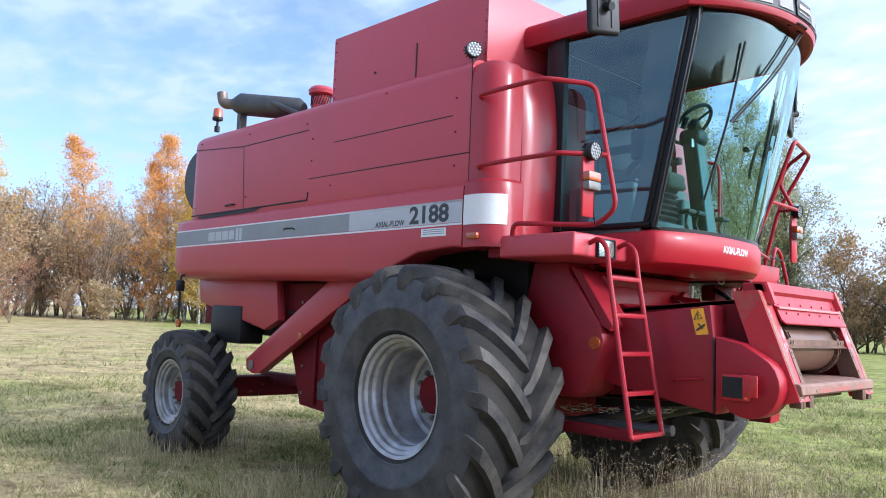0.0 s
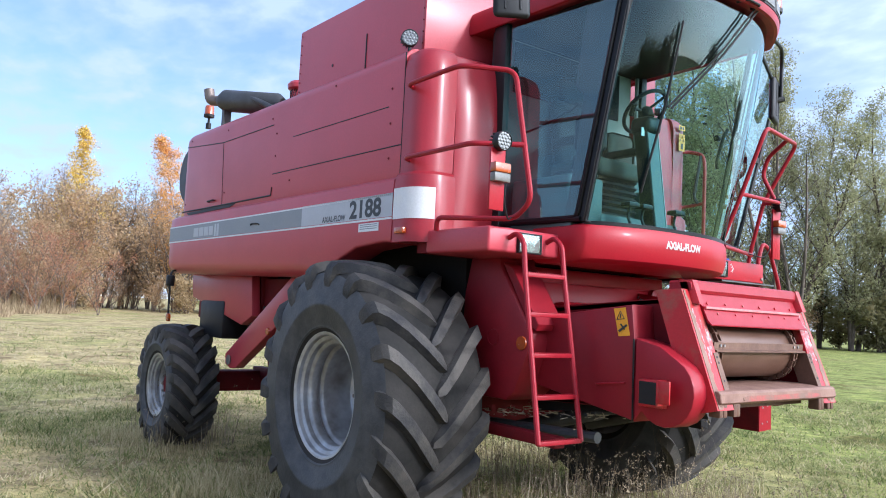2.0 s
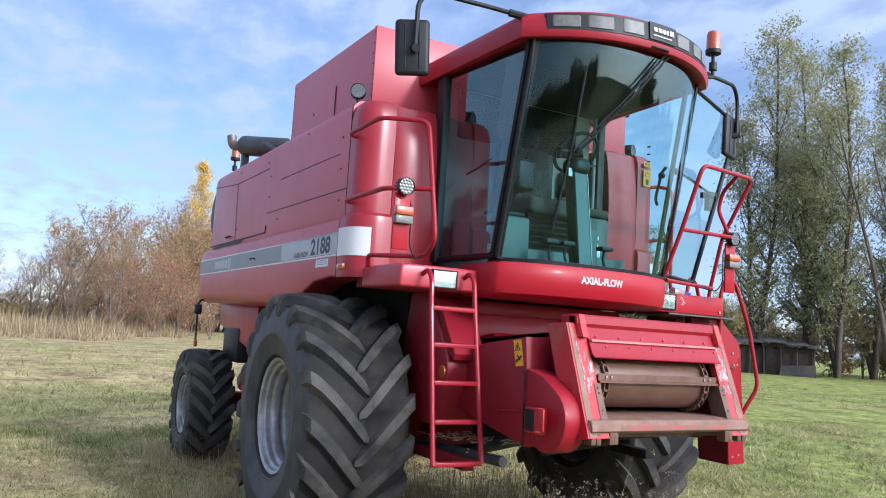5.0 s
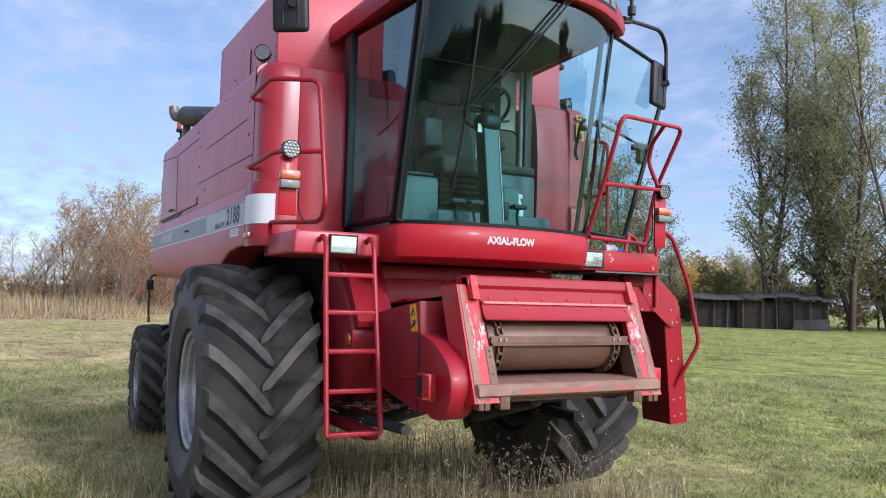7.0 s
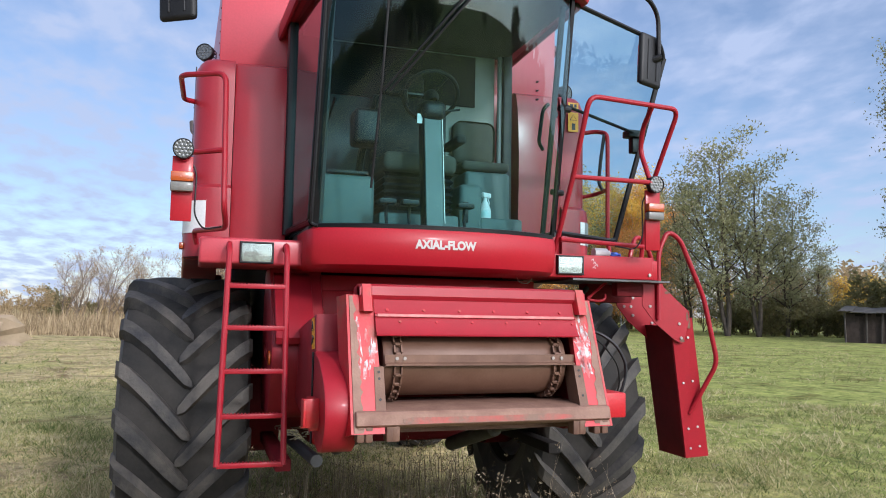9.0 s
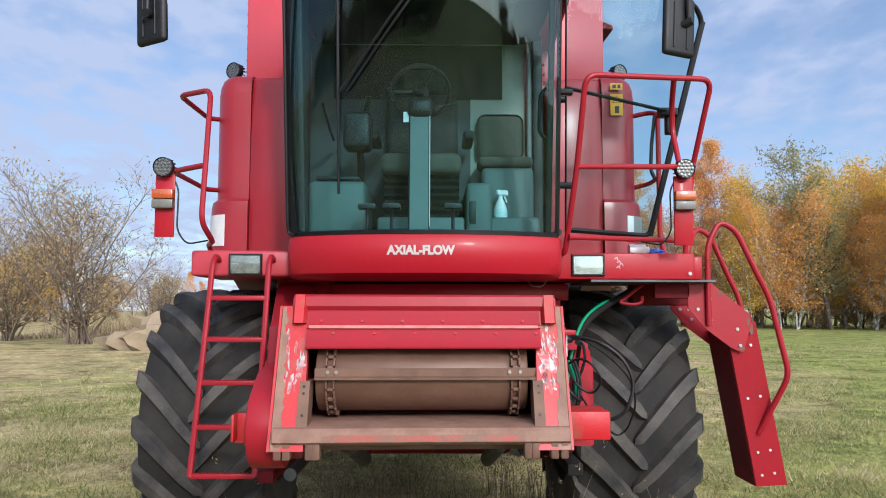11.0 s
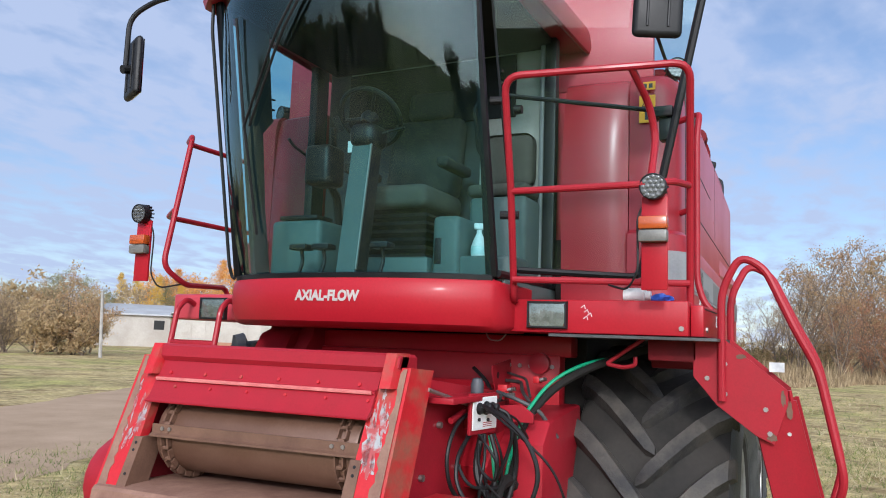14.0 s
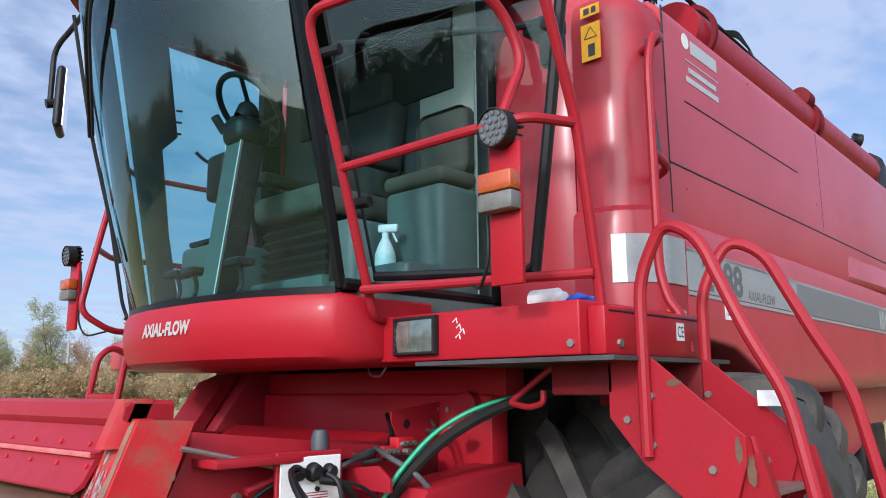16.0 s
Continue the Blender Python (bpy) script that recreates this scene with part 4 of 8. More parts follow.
# ---- wheels ----
def tyre_mesh(R, rr, w, lugs, seed, lug_h=0.06):
    """A tractor tyre about the y axis: carcass turned, bars laid in a V on the tread."""
    h = w / 2
    base = R - lug_h
    prof = [(rr, -h * 0.80), (rr + 0.02, -h * 0.86), (rr + 0.045, -h * 0.90), (rr + 0.055, -h * 0.925), (rr + 0.07, -h * 0.925), (rr + 0.08, -h * 0.945), (rr + (base - rr) * 0.40, -h * 0.992), (rr + (base - rr) * 0.42, -h * 1.008), (rr + (base - rr) * 0.46, -h * 1.008), (rr + (base - rr) * 0.48, -h), (base - 0.10, -h * 0.985), (base - 0.045, -h * 0.93), (base - 0.018, -h * 0.80), (base, -h * 0.4), (base + 0.004, 0)]
    prof = prof + [(r, -y) for r, y in reversed(prof[:-1])] + [(rr - 0.02, h * 0.6), (rr - 0.02, -h * 0.6)]
    bm = lathe(B(), prof, (0, 0, 0), "y", 72, True)
    return bm


def lug_mesh(R, w, side, lug_h=0.06):
    """One tread bar, from the middle of the tread over the shoulder."""
    h = w / 2
    base = R - lug_h
    bm = B()
    swing = h * 0.95 / R
    path = [(-0.10, 1.20, 0.030), (0.01, 1.10, 0.004), (0.26, 0.80, 0.0), (0.55, 0.46, 0.004), (0.80, 0.20, 0.012), (0.94, 0.08, 0.025), (1.0, 0.02, 0.06), (1.014, 0.0, 0.115), (1.012, -0.02, 0.16), (0.985, -0.04, 0.205)]
    rings = []
    for i, (f, tt, dr) in enumerate(path):
        y = side * h * f
        a = swing * tt
        top = R - dr
        low = (base - 0.015) if i < 5 else (base - 0.04 if i == 5 else (base - 0.10 if i < 8 else R - dr - 0.015))
        low = min(low, top - 0.012)
        wt = (0.020, 0.042, 0.048, 0.048, 0.048, 0.048, 0.050, 0.052, 0.05, 0.04)[i]
        wb = (0.034, 0.066, 0.078, 0.080, 0.078, 0.074, 0.074, 0.076, 0.072, 0.055)[i]
        yin = y - side * (0.0 if i < 6 else 0.03)
        rings.append([(low * math.sin(a - wb / R), yin, low * math.cos(a - wb / R)), (top * math.sin(a - wt / R), y, top * math.cos(a - wt / R)),
                      (top * math.sin(a + wt / R), y, top * math.cos(a + wt / R)), (low * math.sin(a + wb / R), yin, low * math.cos(a + wb / R))])
    return loft(bm, rings)


def wheel(name, x, y, z, R, rr, w, lugs, s, disc_in, spin, label):
    """s: the outer side, -1 right or +1 left."""
    hub = new(name)
    hub.empty_display_size = 0.1
    hub.parent = combine
    tagged(hub, label)
    hub.matrix_basis = Matrix.Translation((x, y, z)) @ Matrix.Rotation(spin, 4, "Y")
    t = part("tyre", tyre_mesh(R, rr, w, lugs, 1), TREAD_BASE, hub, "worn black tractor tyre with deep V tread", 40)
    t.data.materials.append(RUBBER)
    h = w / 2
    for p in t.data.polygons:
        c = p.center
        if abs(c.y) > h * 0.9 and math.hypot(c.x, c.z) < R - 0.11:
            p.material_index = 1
    for side in (-1, 1):
        one = part("tread_lug", lug_mesh(R, w, side), TREAD, hub, "", 40)
        for k in range(lugs):
            lug = one if k == 0 else new("tread_lug", one.data)
            lug.parent = hub
            lug.matrix_basis = Matrix.Rotation((k + (0.5 if side > 0 else 0)) * 2 * math.pi / lugs, 4, "Y")
    o = s * h
    prof = [(rr + 0.020, o * 0.78), (rr + 0.026, o * 0.84), (rr + 0.020, o * 0.862), (rr + 0.008, o * 0.858), (rr - 0.004, o * 0.835), (rr - 0.008, o * 0.77), (rr - 0.028, o * 0.755), (rr - 0.034, o * 0.74), (rr - 0.036, o * 0.66), (rr - 0.058, o * 0.64),
            (rr - 0.064, o * 0.62), (rr - 0.064, o * 0.50), (rr - 0.052, o * 0.47), (rr - 0.052, o * 0.44), (rr - 0.072, o * 0.41), (rr - 0.078, o * 0.38), (rr - 0.080, o * 0.05), (rr - 0.082, o * disc_in), (rr - 0.088, o * (disc_in - 0.02)), (rr - 0.105, o * (disc_in - 0.03)),
            (rr - 0.115, o * (disc_in - 0.05)), (rr * 0.62, o * (disc_in - 0.02)), (rr * 0.56, o * (disc_in + 0.05)), (rr * 0.46, o * (disc_in + 0.06)), (0.0, o * (disc_in + 0.06))]
    part("rim", lathe(B(), prof, (0, 0, 0), "y", 64), RIM, hub, "silver painted steel rim", 40)
    part("hub_cap", lathe(B(), [(rr * 0.34, o * (disc_in + 0.06)), (rr * 0.34, o * (disc_in + 0.15)), (rr * 0.30, o * (disc_in + 0.19)), (0.0, o * (disc_in + 0.20))], (0, 0, 0), "y", 32), RED_DIRTY_SHADED, hub, "red hub cap")
    d = o * (disc_in + 0.06)
    for i in range(10):
        a = 2 * math.pi * i / 10
        r = rr * 0.42
        bm = B()
        c = (r * math.sin(a), d, r * math.cos(a))
        bolt(bm, c, (0, s, 0), 0.02, 0.03)
        bolt(bm, (c[0], c[1] + s * 0.028, c[2]), (0, s, 0), 0.011, 0.016)
        part("wheel_nut", bm, STEEL, hub)
    # the inner face of the wheel
    part("inner_rim", lathe(B(), [(rr + 0.02, -o * 0.84), (rr - 0.03, -o * 0.7), (rr - 0.06, -o * 0.3), (rr - 0.06, o * 0.1)], (0, 0, 0), "y", 48), RIM, hub)
    return hub


for s in (-1, 1):
    wheel("front_wheel", 0.44, -1.43 if s < 0 else 1.345, 0.95, 0.93, 0.405, 0.80, 18, s, -0.15, 0.1 if s < 0 else 0.25, "large front drive wheel with wide tractor tyre")
    wheel("rear_wheel", -3.28, -1.50 if s < 0 else 1.32, 0.635, 0.645, 0.31, 0.50, 18, s, 0.25, 0.3, "smaller rear steering wheel with tractor tyre")
bm = B()
tube(bm, [(0.44, -1.05, 0.95), (0.44, 0.98, 0.95)], 0.16, 0, 16)
box(bm, 0.15, 0.70, -0.6, 0.6, 0.72, 1.3, 0.04)
for s in (-1, 1):
    lathe(bm, [(0.30, s * 0.80), (0.30, s * 1.0), (0.24, s * 1.12), (0.0, s * 1.12)], (0.44, 0, 0.95), "y", 28)
part("front_axle", bm, RED_DIRTY_SHADED, combine)


# ---- the cab ----
def ws(y, bottom=True):
    """Plan of the windscreen: a shallow bow that wraps at the corners."""
    k = abs(y) / 0.76
    return (1.985 if bottom else 2.385) - (0.19 if bottom else 0.285) * k ** 2.6


def bow(z):
    """How far the glass bulges forward between sill and roof."""
    return 0.042 * (1 - ((z - 2.907) / 0.753) ** 2)


YS = [-0.755 + 1.51 * i / 24 for i in range(25)]
part("cab_floor", box(B(), 0.95, 1.72, -0.78, 0.78, 2.06, 2.16, 0.01), TEAL, combine, "grey-green cab floor")
# red apron under the windscreen
rings = []
for y in [-0.80, -0.79, -0.77] + YS + [0.77, 0.79, 0.80]:
    yy = max(-0.755, min(0.755, y))
    k = max(0.0, abs(y) - 0.755) / 0.045
    x = ws(yy) + 0.035 - 0.14 * k ** 2
    f = 0.02 * k
    rings.append([(1.40, y, 2.146 - f), (x - 0.03, y, 2.146 - f), (x - 0.012, y, 2.138 - f), (x, y, 2.116 - f), (x + 0.006, y, 2.05), (x - 0.002, y, 1.985), (x - 0.025, y, 1.93 + f), (x - 0.06, y, 1.91 + f), (x - 0.10, y, 1.904 + f), (1.40, y, 1.904 + f)])
part("cab_apron", loft(B(), rings), RED_BRIGHT, combine, "bright red rounded apron under the windscreen")
# black strip and glass
rings = [[(ws(y) + 0.018, y, 2.137) for y in YS], [(ws(y) + 0.020, y, 2.164) for y in YS], [(ws(y) - 0.005, y, 2.169) for y in YS], [(ws(y) - 0.01, y, 2.137) for y in YS]]
bm = B()
loft(bm, [[r[i] for r in rings] for i in range(25)])
part("glass_seal", bm, BLACK_GLOSS, combine)
bm = B()
zs = [2.155 + (3.66 - 2.155) * i / 16 for i in range(17)]
loft(bm, [[(ws(y) + (ws(y, False) - ws(y)) * (z - 2.18) / 1.48 + bow(z), y * (1 - 0.02 * (z - 2.18) / 1.48), z) for y in YS] for z in zs], False)
part("windscreen", bm, GLASS, combine, "large curved teal-tinted cab windscreen")


for s in (-1, 1):
    c0, c1 = Vector((1.795, s * 0.762, 2.16)), Vector((2.105, s * 0.745, 3.60))
    bm = B()
    rings = []
    for c in (c0, c1):
        sect = ((0.025, 0.03, 0), (0.02, -0.012, 0), (-0.06, -0.016, 0), (-0.06, 0.03, 0)) if s < 0 else ((0.016, -0.014, 0), (0.012, 0.008, 0), (-0.012, 0.010, 0), (-0.012, -0.014, 0))
        rings.append([c + Vector(v) for v in sect])
    loft(bm, rings)
    part("front_pillar", bm, BLACK_GLOSS, combine, "black cab corner pillar")
    bm = B()
    prism(bm, [(1.60, 2.17), (1.73, 2.17), (2.01, 3.59), (1.75, 3.59), (1.665, 3.06), (1.74, 2.98), (1.68, 2.55)] if s < 0 else [(1.745, 2.17), (1.765, 2.17), (2.05, 3.59), (2.02, 3.59)], "y", min(s * 0.695, s * 0.73), max(s * 0.695, s * 0.73), 0.008)
    trim = part("pillar_trim", bm, CAB_GREY if s < 0 else BLACK, combine, "wide dark grey trim behind the windscreen corner")
    for z in (3.08, 3.14, 3.20):
        part("trim_hook", tube(B(), [(1.675, s * 0.71, z), (1.645, s * 0.71, z + 0.004)], 0.006, 0, 6), BLACK, trim)
    bm = B()
    y0, y1 = (-0.86, -0.80) if s < 0 else (0.72, 0.79)
    prism(bm, [(0.98, 2.16), (1.11 if s < 0 else 1.04, 2.16), (1.11 if s < 0 else 1.04, 3.60), (0.98, 3.60)], "y", y0, y1, 0.01)
    part("rear_pillar", bm, BLACK, combine)
    part("door_sill", tube(B(), [(1.03, s * 0.835 if s < 0 else 0.77, 2.175), (1.795, s * 0.77, 2.175)], 0.02, 0, 8), BLACK_GLOSS, combine)
    part("door_head", tube(B(), [(1.03, s * 0.83 if s < 0 else 0.765, 3.655), (2.09, s * 0.755, 3.655)], 0.022, 0, 8), BLACK_GLOSS, combine)
part("edge_rod", tube(B(), [(2.13, -0.765, 3.60), (2.12, -0.770, 3.45), (1.855, -0.778, 2.22), (1.83, -0.775, 2.16), (1.85, -0.74, 2.15)], 0.009, 0.04, 8), BLACK, combine)
# fixed right-hand side glass with black edges
bm = B()
q = [(1.06, -0.832, 2.185), (1.775, -0.774, 2.185), (2.075, -0.76, 3.645), (1.06, -0.832, 3.645)]
loft(bm, [[q[0], q[1]], [q[3], q[2]]], False)
gl = part("side_window", bm, GLASS_FILM, combine, "tinted side window")
part("window_edge", tube(B(), [(p[0], p[1] - 0.004, p[2]) for p in (q[0], q[1], q[2], q[3], q[0])], 0.014, 0.05, 8), BLACK_GLOSS, combine)
part("grab_bar", tube(B(), [(1.10, -0.62, 2.86), (1.258, -0.62, 2.88), (1.56, -0.624, 2.95), (1.605, -0.624, 2.98)], 0.009, 0.03, 8), BLACK, combine)

# rear wall with its window, lining and headliner
bm = B()
box(bm, 0.90, 0.96, 0.30, 0.675, 2.10, 3.18)
box(bm, 0.90, 0.96, 0.52, 0.675, 3.18, 3.60)
box(bm, 0.90, 0.96, -0.64, 0.52, 3.5, 3.60)
part("cab_rear_wall", bm, BEIGE, combine, "beige padded rear cab wall")
# rest of the rear wall, dark grey instead of beige
bm = B()
box(bm, 0.90, 0.958, -0.80, 0.30, 2.10, 3.18)
box(bm, 0.90, 0.958, -0.80, -0.64, 3.18, 3.60)
part("rear_trim", bm, CAB_GREY, combine, "dark grey part of the rear cab wall")
# sheet added over the rear window, black for the shade behind it
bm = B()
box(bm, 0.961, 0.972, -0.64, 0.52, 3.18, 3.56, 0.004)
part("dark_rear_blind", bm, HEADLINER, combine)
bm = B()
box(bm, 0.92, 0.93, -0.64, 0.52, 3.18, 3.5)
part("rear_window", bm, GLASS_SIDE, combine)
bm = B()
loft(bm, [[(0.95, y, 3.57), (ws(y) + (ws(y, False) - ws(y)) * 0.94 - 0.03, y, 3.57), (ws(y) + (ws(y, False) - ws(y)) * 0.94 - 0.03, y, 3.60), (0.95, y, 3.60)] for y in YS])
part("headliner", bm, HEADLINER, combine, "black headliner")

# roof with its lamp band
def rf(y, grow=0.0):
    k = abs(y) / 0.85
    return 2.46 + grow - 0.36 * k ** 2.3


RY = [-0.85 + 1.70 * i / 30 for i in range(31)]
rings = []
for dz, g in ((3.605, -0.05), (3.588, -0.02), (3.592, 0.0), (3.63, 0.012), (3.73, 0.0), (3.775, -0.02), (3.80, -0.06), (3.825, -0.16), (3.84, -0.4)):
    ring = []
    for y in RY:
        yy = y * (1 + g * 0.9)
        drop = 0.04 * (1 - math.cos(min(1, abs(y) / 0.85) * 1.2))
        ring.append((rf(y, g), yy, dz - drop * (0.1 if dz < 3.66 else 1)))
    # back edge
    yb = 0.85 * (1 + g * 0.9)
    for sg, ts in ((1, (0.25, 0.5, 0.75, 1.0)), (-1, (1.0, 0.75, 0.5, 0.25))):
        for t in ts:
            x = rf(0.85, g) + (0.74 - rf(0.85, g)) * t
            ring.append((x, sg * (yb + 0.05 * t), dz - 0.025 if dz > 3.66 else dz))
    rings.append(ring)
roof = part("cab_roof", loft(B(), rings), RED_TUBE, combine, "red cab roof with a curved lamp visor")
bm = B()
ys = [-0.735 + 1.35 * i / 24 for i in range(25)]
loft(bm, [[(rf(y, 0.017), y, 3.638 - 0.006 * abs(y)), (rf(y, 0.006), y, 3.765 - 0.03 * abs(y)), (rf(y, -0.03), y, 3.765 - 0.03 * abs(y)), (rf(y, -0.03), y, 3.638 - 0.006 * abs(y))] for y in ys])
part("lamp_band", bm, BLACK, roof, "black band holding the roof lamps")
for y, w in ((-0.63, 0.075), (-0.43, 0.08), (-0.21, 0.08), (0.24, 0.07), (0.43, 0.06), (0.55, 0.04)):
    bm = B()
    z0, z1 = 3.655 - 0.006 * abs(y), 3.748 - 0.03 * abs(y)
    loft(bm, [[(rf(yy, 0.022 - e), yy, z0 + k), (rf(yy, 0.016 - e), yy, z1 - k), (rf(yy, 0.0), yy, z1 - k), (rf(yy, 0.0), yy, z0 + k)] for yy, e, k in ((y - w, 0.006, 0.006), (y - w * 0.9, 0, 0), (y, 0, 0), (y + w * 0.9, 0, 0), (y + w, 0.006, 0.006))])
    part("roof_lamp", bm, CLEAR_LENS, roof, "clear rectangular roof lamp")
bm = B()
loft(bm, [[(rf(yy, 0.026), yy, 3.645), (rf(yy, 0.018), yy, 3.765), (rf(yy, 0.0), yy, 3.765), (rf(yy, 0.0), yy, 3.645)] for yy in (-0.09, -0.04, 0.03, 0.10, 0.15)])
part("roof_badge", bm, BLACK, roof)
bm = B()
for a, b, z0, z1 in ((-0.06, -0.03, 3.70, 3.73), (-0.02, 0.01, 3.70, 3.73), (0.02, 0.04, 3.70, 3.73), (0.05, 0.07, 3.70, 3.73), (0.085, 0.10, 3.70, 3.735), (0.105, 0.12, 3.70, 3.735), (-0.06, 0.10, 3.672, 3.68)):
    loft(bm, [[(rf(yy, 0.030), yy, z0), (rf(yy, 0.026), yy, z1), (rf(yy, 0.02), yy, z1), (rf(yy, 0.02), yy, z0)] for yy in (a, b)])
part("badge_mark", bm, WHITE_VINYL, roof)
beacon((2.07, 0.95, 3.93), roof, 0.15)
part("beacon_bracket", tube(B(), [(2.09, 0.83, 3.69), (2.085, 0.90, 3.70), (2.07, 0.95, 3.72), (2.07, 0.95, 3.80)], 0.014, 0.02), BLACK, roof)
part("wiper_bracket", tube(B(), [(2.40, -0.06, 3.60), (2.475, -0.05, 3.60), (2.475, 0.09, 3.60), (2.40, 0.10, 3.60)], 0.008, 0.02, 8), BLACK, roof)

# wide mirrors on long arms
for s, root, mid, out, bend, knob, face in (
        (-1, (2.09, -0.74, 3.735), (2.0, -1.06, 3.775), (1.95, -1.42, 3.785), (1.985, -1.555, 3.70), (1.985, -1.557, 3.38), (1.92, -1.545, 3.40)),
        (1, (2.086, 0.832, 3.713), (2.0, 1.06, 3.755), (1.87, 1.42, 3.80), (1.80, 1.545, 3.72), (1.795, 1.55, 3.42), (1.76, 1.49, 3.40))):
    arm = part("mirror_arm", tube(B(), [root, mid, out, bend, knob], 0.0155, 0.10, 10), BLACK, combine, "black tube mirror arm")
    r, q = Vector(root), Vector(mid)
    part("arm_clamp", tube(B(), [r.lerp(q, 0.15), r.lerp(q, 0.55)], 0.026, 0, 8), BLACK, arm)
    tilt = Matrix.Translation(face) @ Matrix.Rotation((radians(19) if s > 0 else radians(-26)), 4, "Z") @ Matrix.Rotation(s * radians(-3), 4, "X")
    bm = B()
    box(bm, -0.012, 0.035, -0.108, 0.108, -0.182, 0.182, 0.026, 3, tilt)
    mh = part("mirror_housing", bm, BLACK, arm, "black plastic mirror back")
    for yy in (-0.045, 0.045):
        part("housing_rib", box(B(), 0.033, 0.041, yy - 0.006, yy + 0.006, -0.14, 0.14, 0.003, 1, tilt), BLACK, mh)
    bm = B()
    box(bm, -0.016, -0.011, -0.092, 0.092, -0.165, 0.165, 0, 2, tilt)
    part("mirror_face", bm, MIRROR, arm)
    k = Vector(knob)
    part("mirror_knob", tube(B(), [k + (k - Vector(face)).normalized() * 0.02, Vector(face) * 0.6 + k * 0.4], 0.026, 0, 10), BLACK, arm)

# the left door is hinged at the windscreen corner and stands wide open
dq = [(1.70, 0.825, 2.20), (1.52, 1.37, 2.18), (1.665, 1.675, 3.47), (1.70, 1.62, 3.565), (2.045, 0.785, 3.60)]
door = new("cab_door")
door.parent = combine
tagged(door, "open glass cab door with a slanted black edge")
bm = B()
bm.faces.new([bm.verts.new(p) for p in dq])
dg = part("door_glass", bm, GLASS_SIDE, door)
dg.visible_shadow = False
part("door_edge", tube(B(), dq, 0.016, 0.05, 8), BLACK_GLOSS, door)
part("door_hinge_edge", tube(B(), [dq[4], dq[0]], 0.006, 0, 6), BLACK_GLOSS, door)
part("door_outer_edge", tube(B(), [dq[1], dq[2]], 0.019, 0, 8), BLACK, door)
for f in (0.18, 0.55):
    h0 = Vector(dq[0]).lerp(Vector(dq[4]), f)
    part("door_hinge", tube(B(), [h0 + Vector((0.01, -0.05, 0)), h0 + Vector((-0.01, 0.035, 0))], 0.02, 0, 10), BLACK, door)
part("door_stay", tube(B(), [(1.86, 0.805, 3.004), (1.60, 1.50, 2.93)], 0.011, 0, 8), BLACK, door)
bm = B()
box(bm, 1.535, 1.625, 1.42, 1.53, 2.905, 2.955, 0.008)
box(bm, 1.54, 1.60, 1.465, 1.53, 2.80, 2.91, 0.008)
part("door_latch", bm, BLACK, door)


# ---- platforms, ladder, rails and lamps at the front ----
for s, y0, y1, z0, z1 in ((-1, -1.385, -0.745, 1.925, 2.078), (1, 0.745, 1.60, 1.912, 2.066)):
    bm = B()
    box(bm, 1.0, 1.635, y0, y1, z0, z1, 0.018 if s < 0 else 0.006, 3)
    part("platform", bm, RED_BRIGHT if s > 0 else RED, combine, "red steel platform beside the cab")
    yc = s * 1.06 if s < 0 else 0.965
    def frame_ring(x, k):
        return [(x, yc - 0.098 + k, 1.93 + k), (x, yc + 0.098 - k, 1.93 + k), (x, yc + 0.098 - k, 2.058 - k), (x, yc - 0.098 + k, 2.058 - k)]
    bm = B()
    loft(bm, [frame_ring(1.636, 0.0), frame_ring(1.655, 0.001), frame_ring(1.66, 0.004), frame_ring(1.66, 0.010), frame_ring(1.652, 0.012)], True, False)
    hl = part("headlamp", bm, BLACK, combine, "rectangular headlamp in a black frame")
    bm = B()
    zc = 1.994
    loft(bm, [[(x, yc + p * (0.086 * (1 - k) + 0.030 * k), zc + q * (0.052 * (1 - k) + 0.030 * k)) for p, q in ((-1, -0.6), (-0.9, -1), (0, -1), (0.9, -1), (1, -0.6), (1, 0.6), (0.9, 1), (0, 1), (-0.9, 1), (-1, 0.6))] for x, k in ((1.651, 0.0), (1.646, 0.35), (1.641, 0.75), (1.6375, 1.0))])
    part("reflector_bowl", bm, REFLECTOR, hl, "bright lamp reflector")
    part("bulb_cap", lathe(B(), [(0.016, 1.638), (0.016, 1.648), (0.0, 1.650)], (0, yc, zc), "x", 14), STEEL, hl)
    bm = B()
    loft(bm, [frame_ring(1.6525, 0.011), frame_ring(1.657, 0.012), frame_ring(1.659, 0.022)])
    pane = part("headlamp_lens", bm, LAMP_GLASS, hl)
    pane.visible_shadow = False
bm = B()
box(bm, 0.95, 1.66, 0.98, 1.72, 1.895, 1.908)
part("platform_mat", bm, GUNMETAL, combine)
for y, z in ((1.572, 1.945),):
    part("bolt", bolt(B(), (1.635, y, z), (1, 0, 0), 0.012, 0.009), STEEL, combine)
for x, z in ((1.53, 1.945),):
    part("bolt", bolt(B(), (x, 1.66, z), (0, 1, 0), 0.012, 0.009), STEEL, combine)
seam([(1.02, 1.6605, 2.035), (1.58, 1.6605, 2.035)], combine, 0.003)
bm = B()
box(bm, 1.0, 1.60, 1.603, 1.66, 1.912, 2.05, 0.008)
part("platform_side_plate", bm, RED_BRIGHT, combine)
# marks scratched on the left platform
bm = B()
for i, (dy, dz) in enumerate(((0.0, 0.03), (0.015, 0.01), (0.03, -0.005), (0.012, -0.02))):
    tube(bm, [(1.6365, 1.125 + dy, 2.0 + dz), (1.6365, 1.14 + dy, 2.012 + dz), (1.6365, 1.145 + dy, 1.995 + dz)], 0.0022, 0, 4)
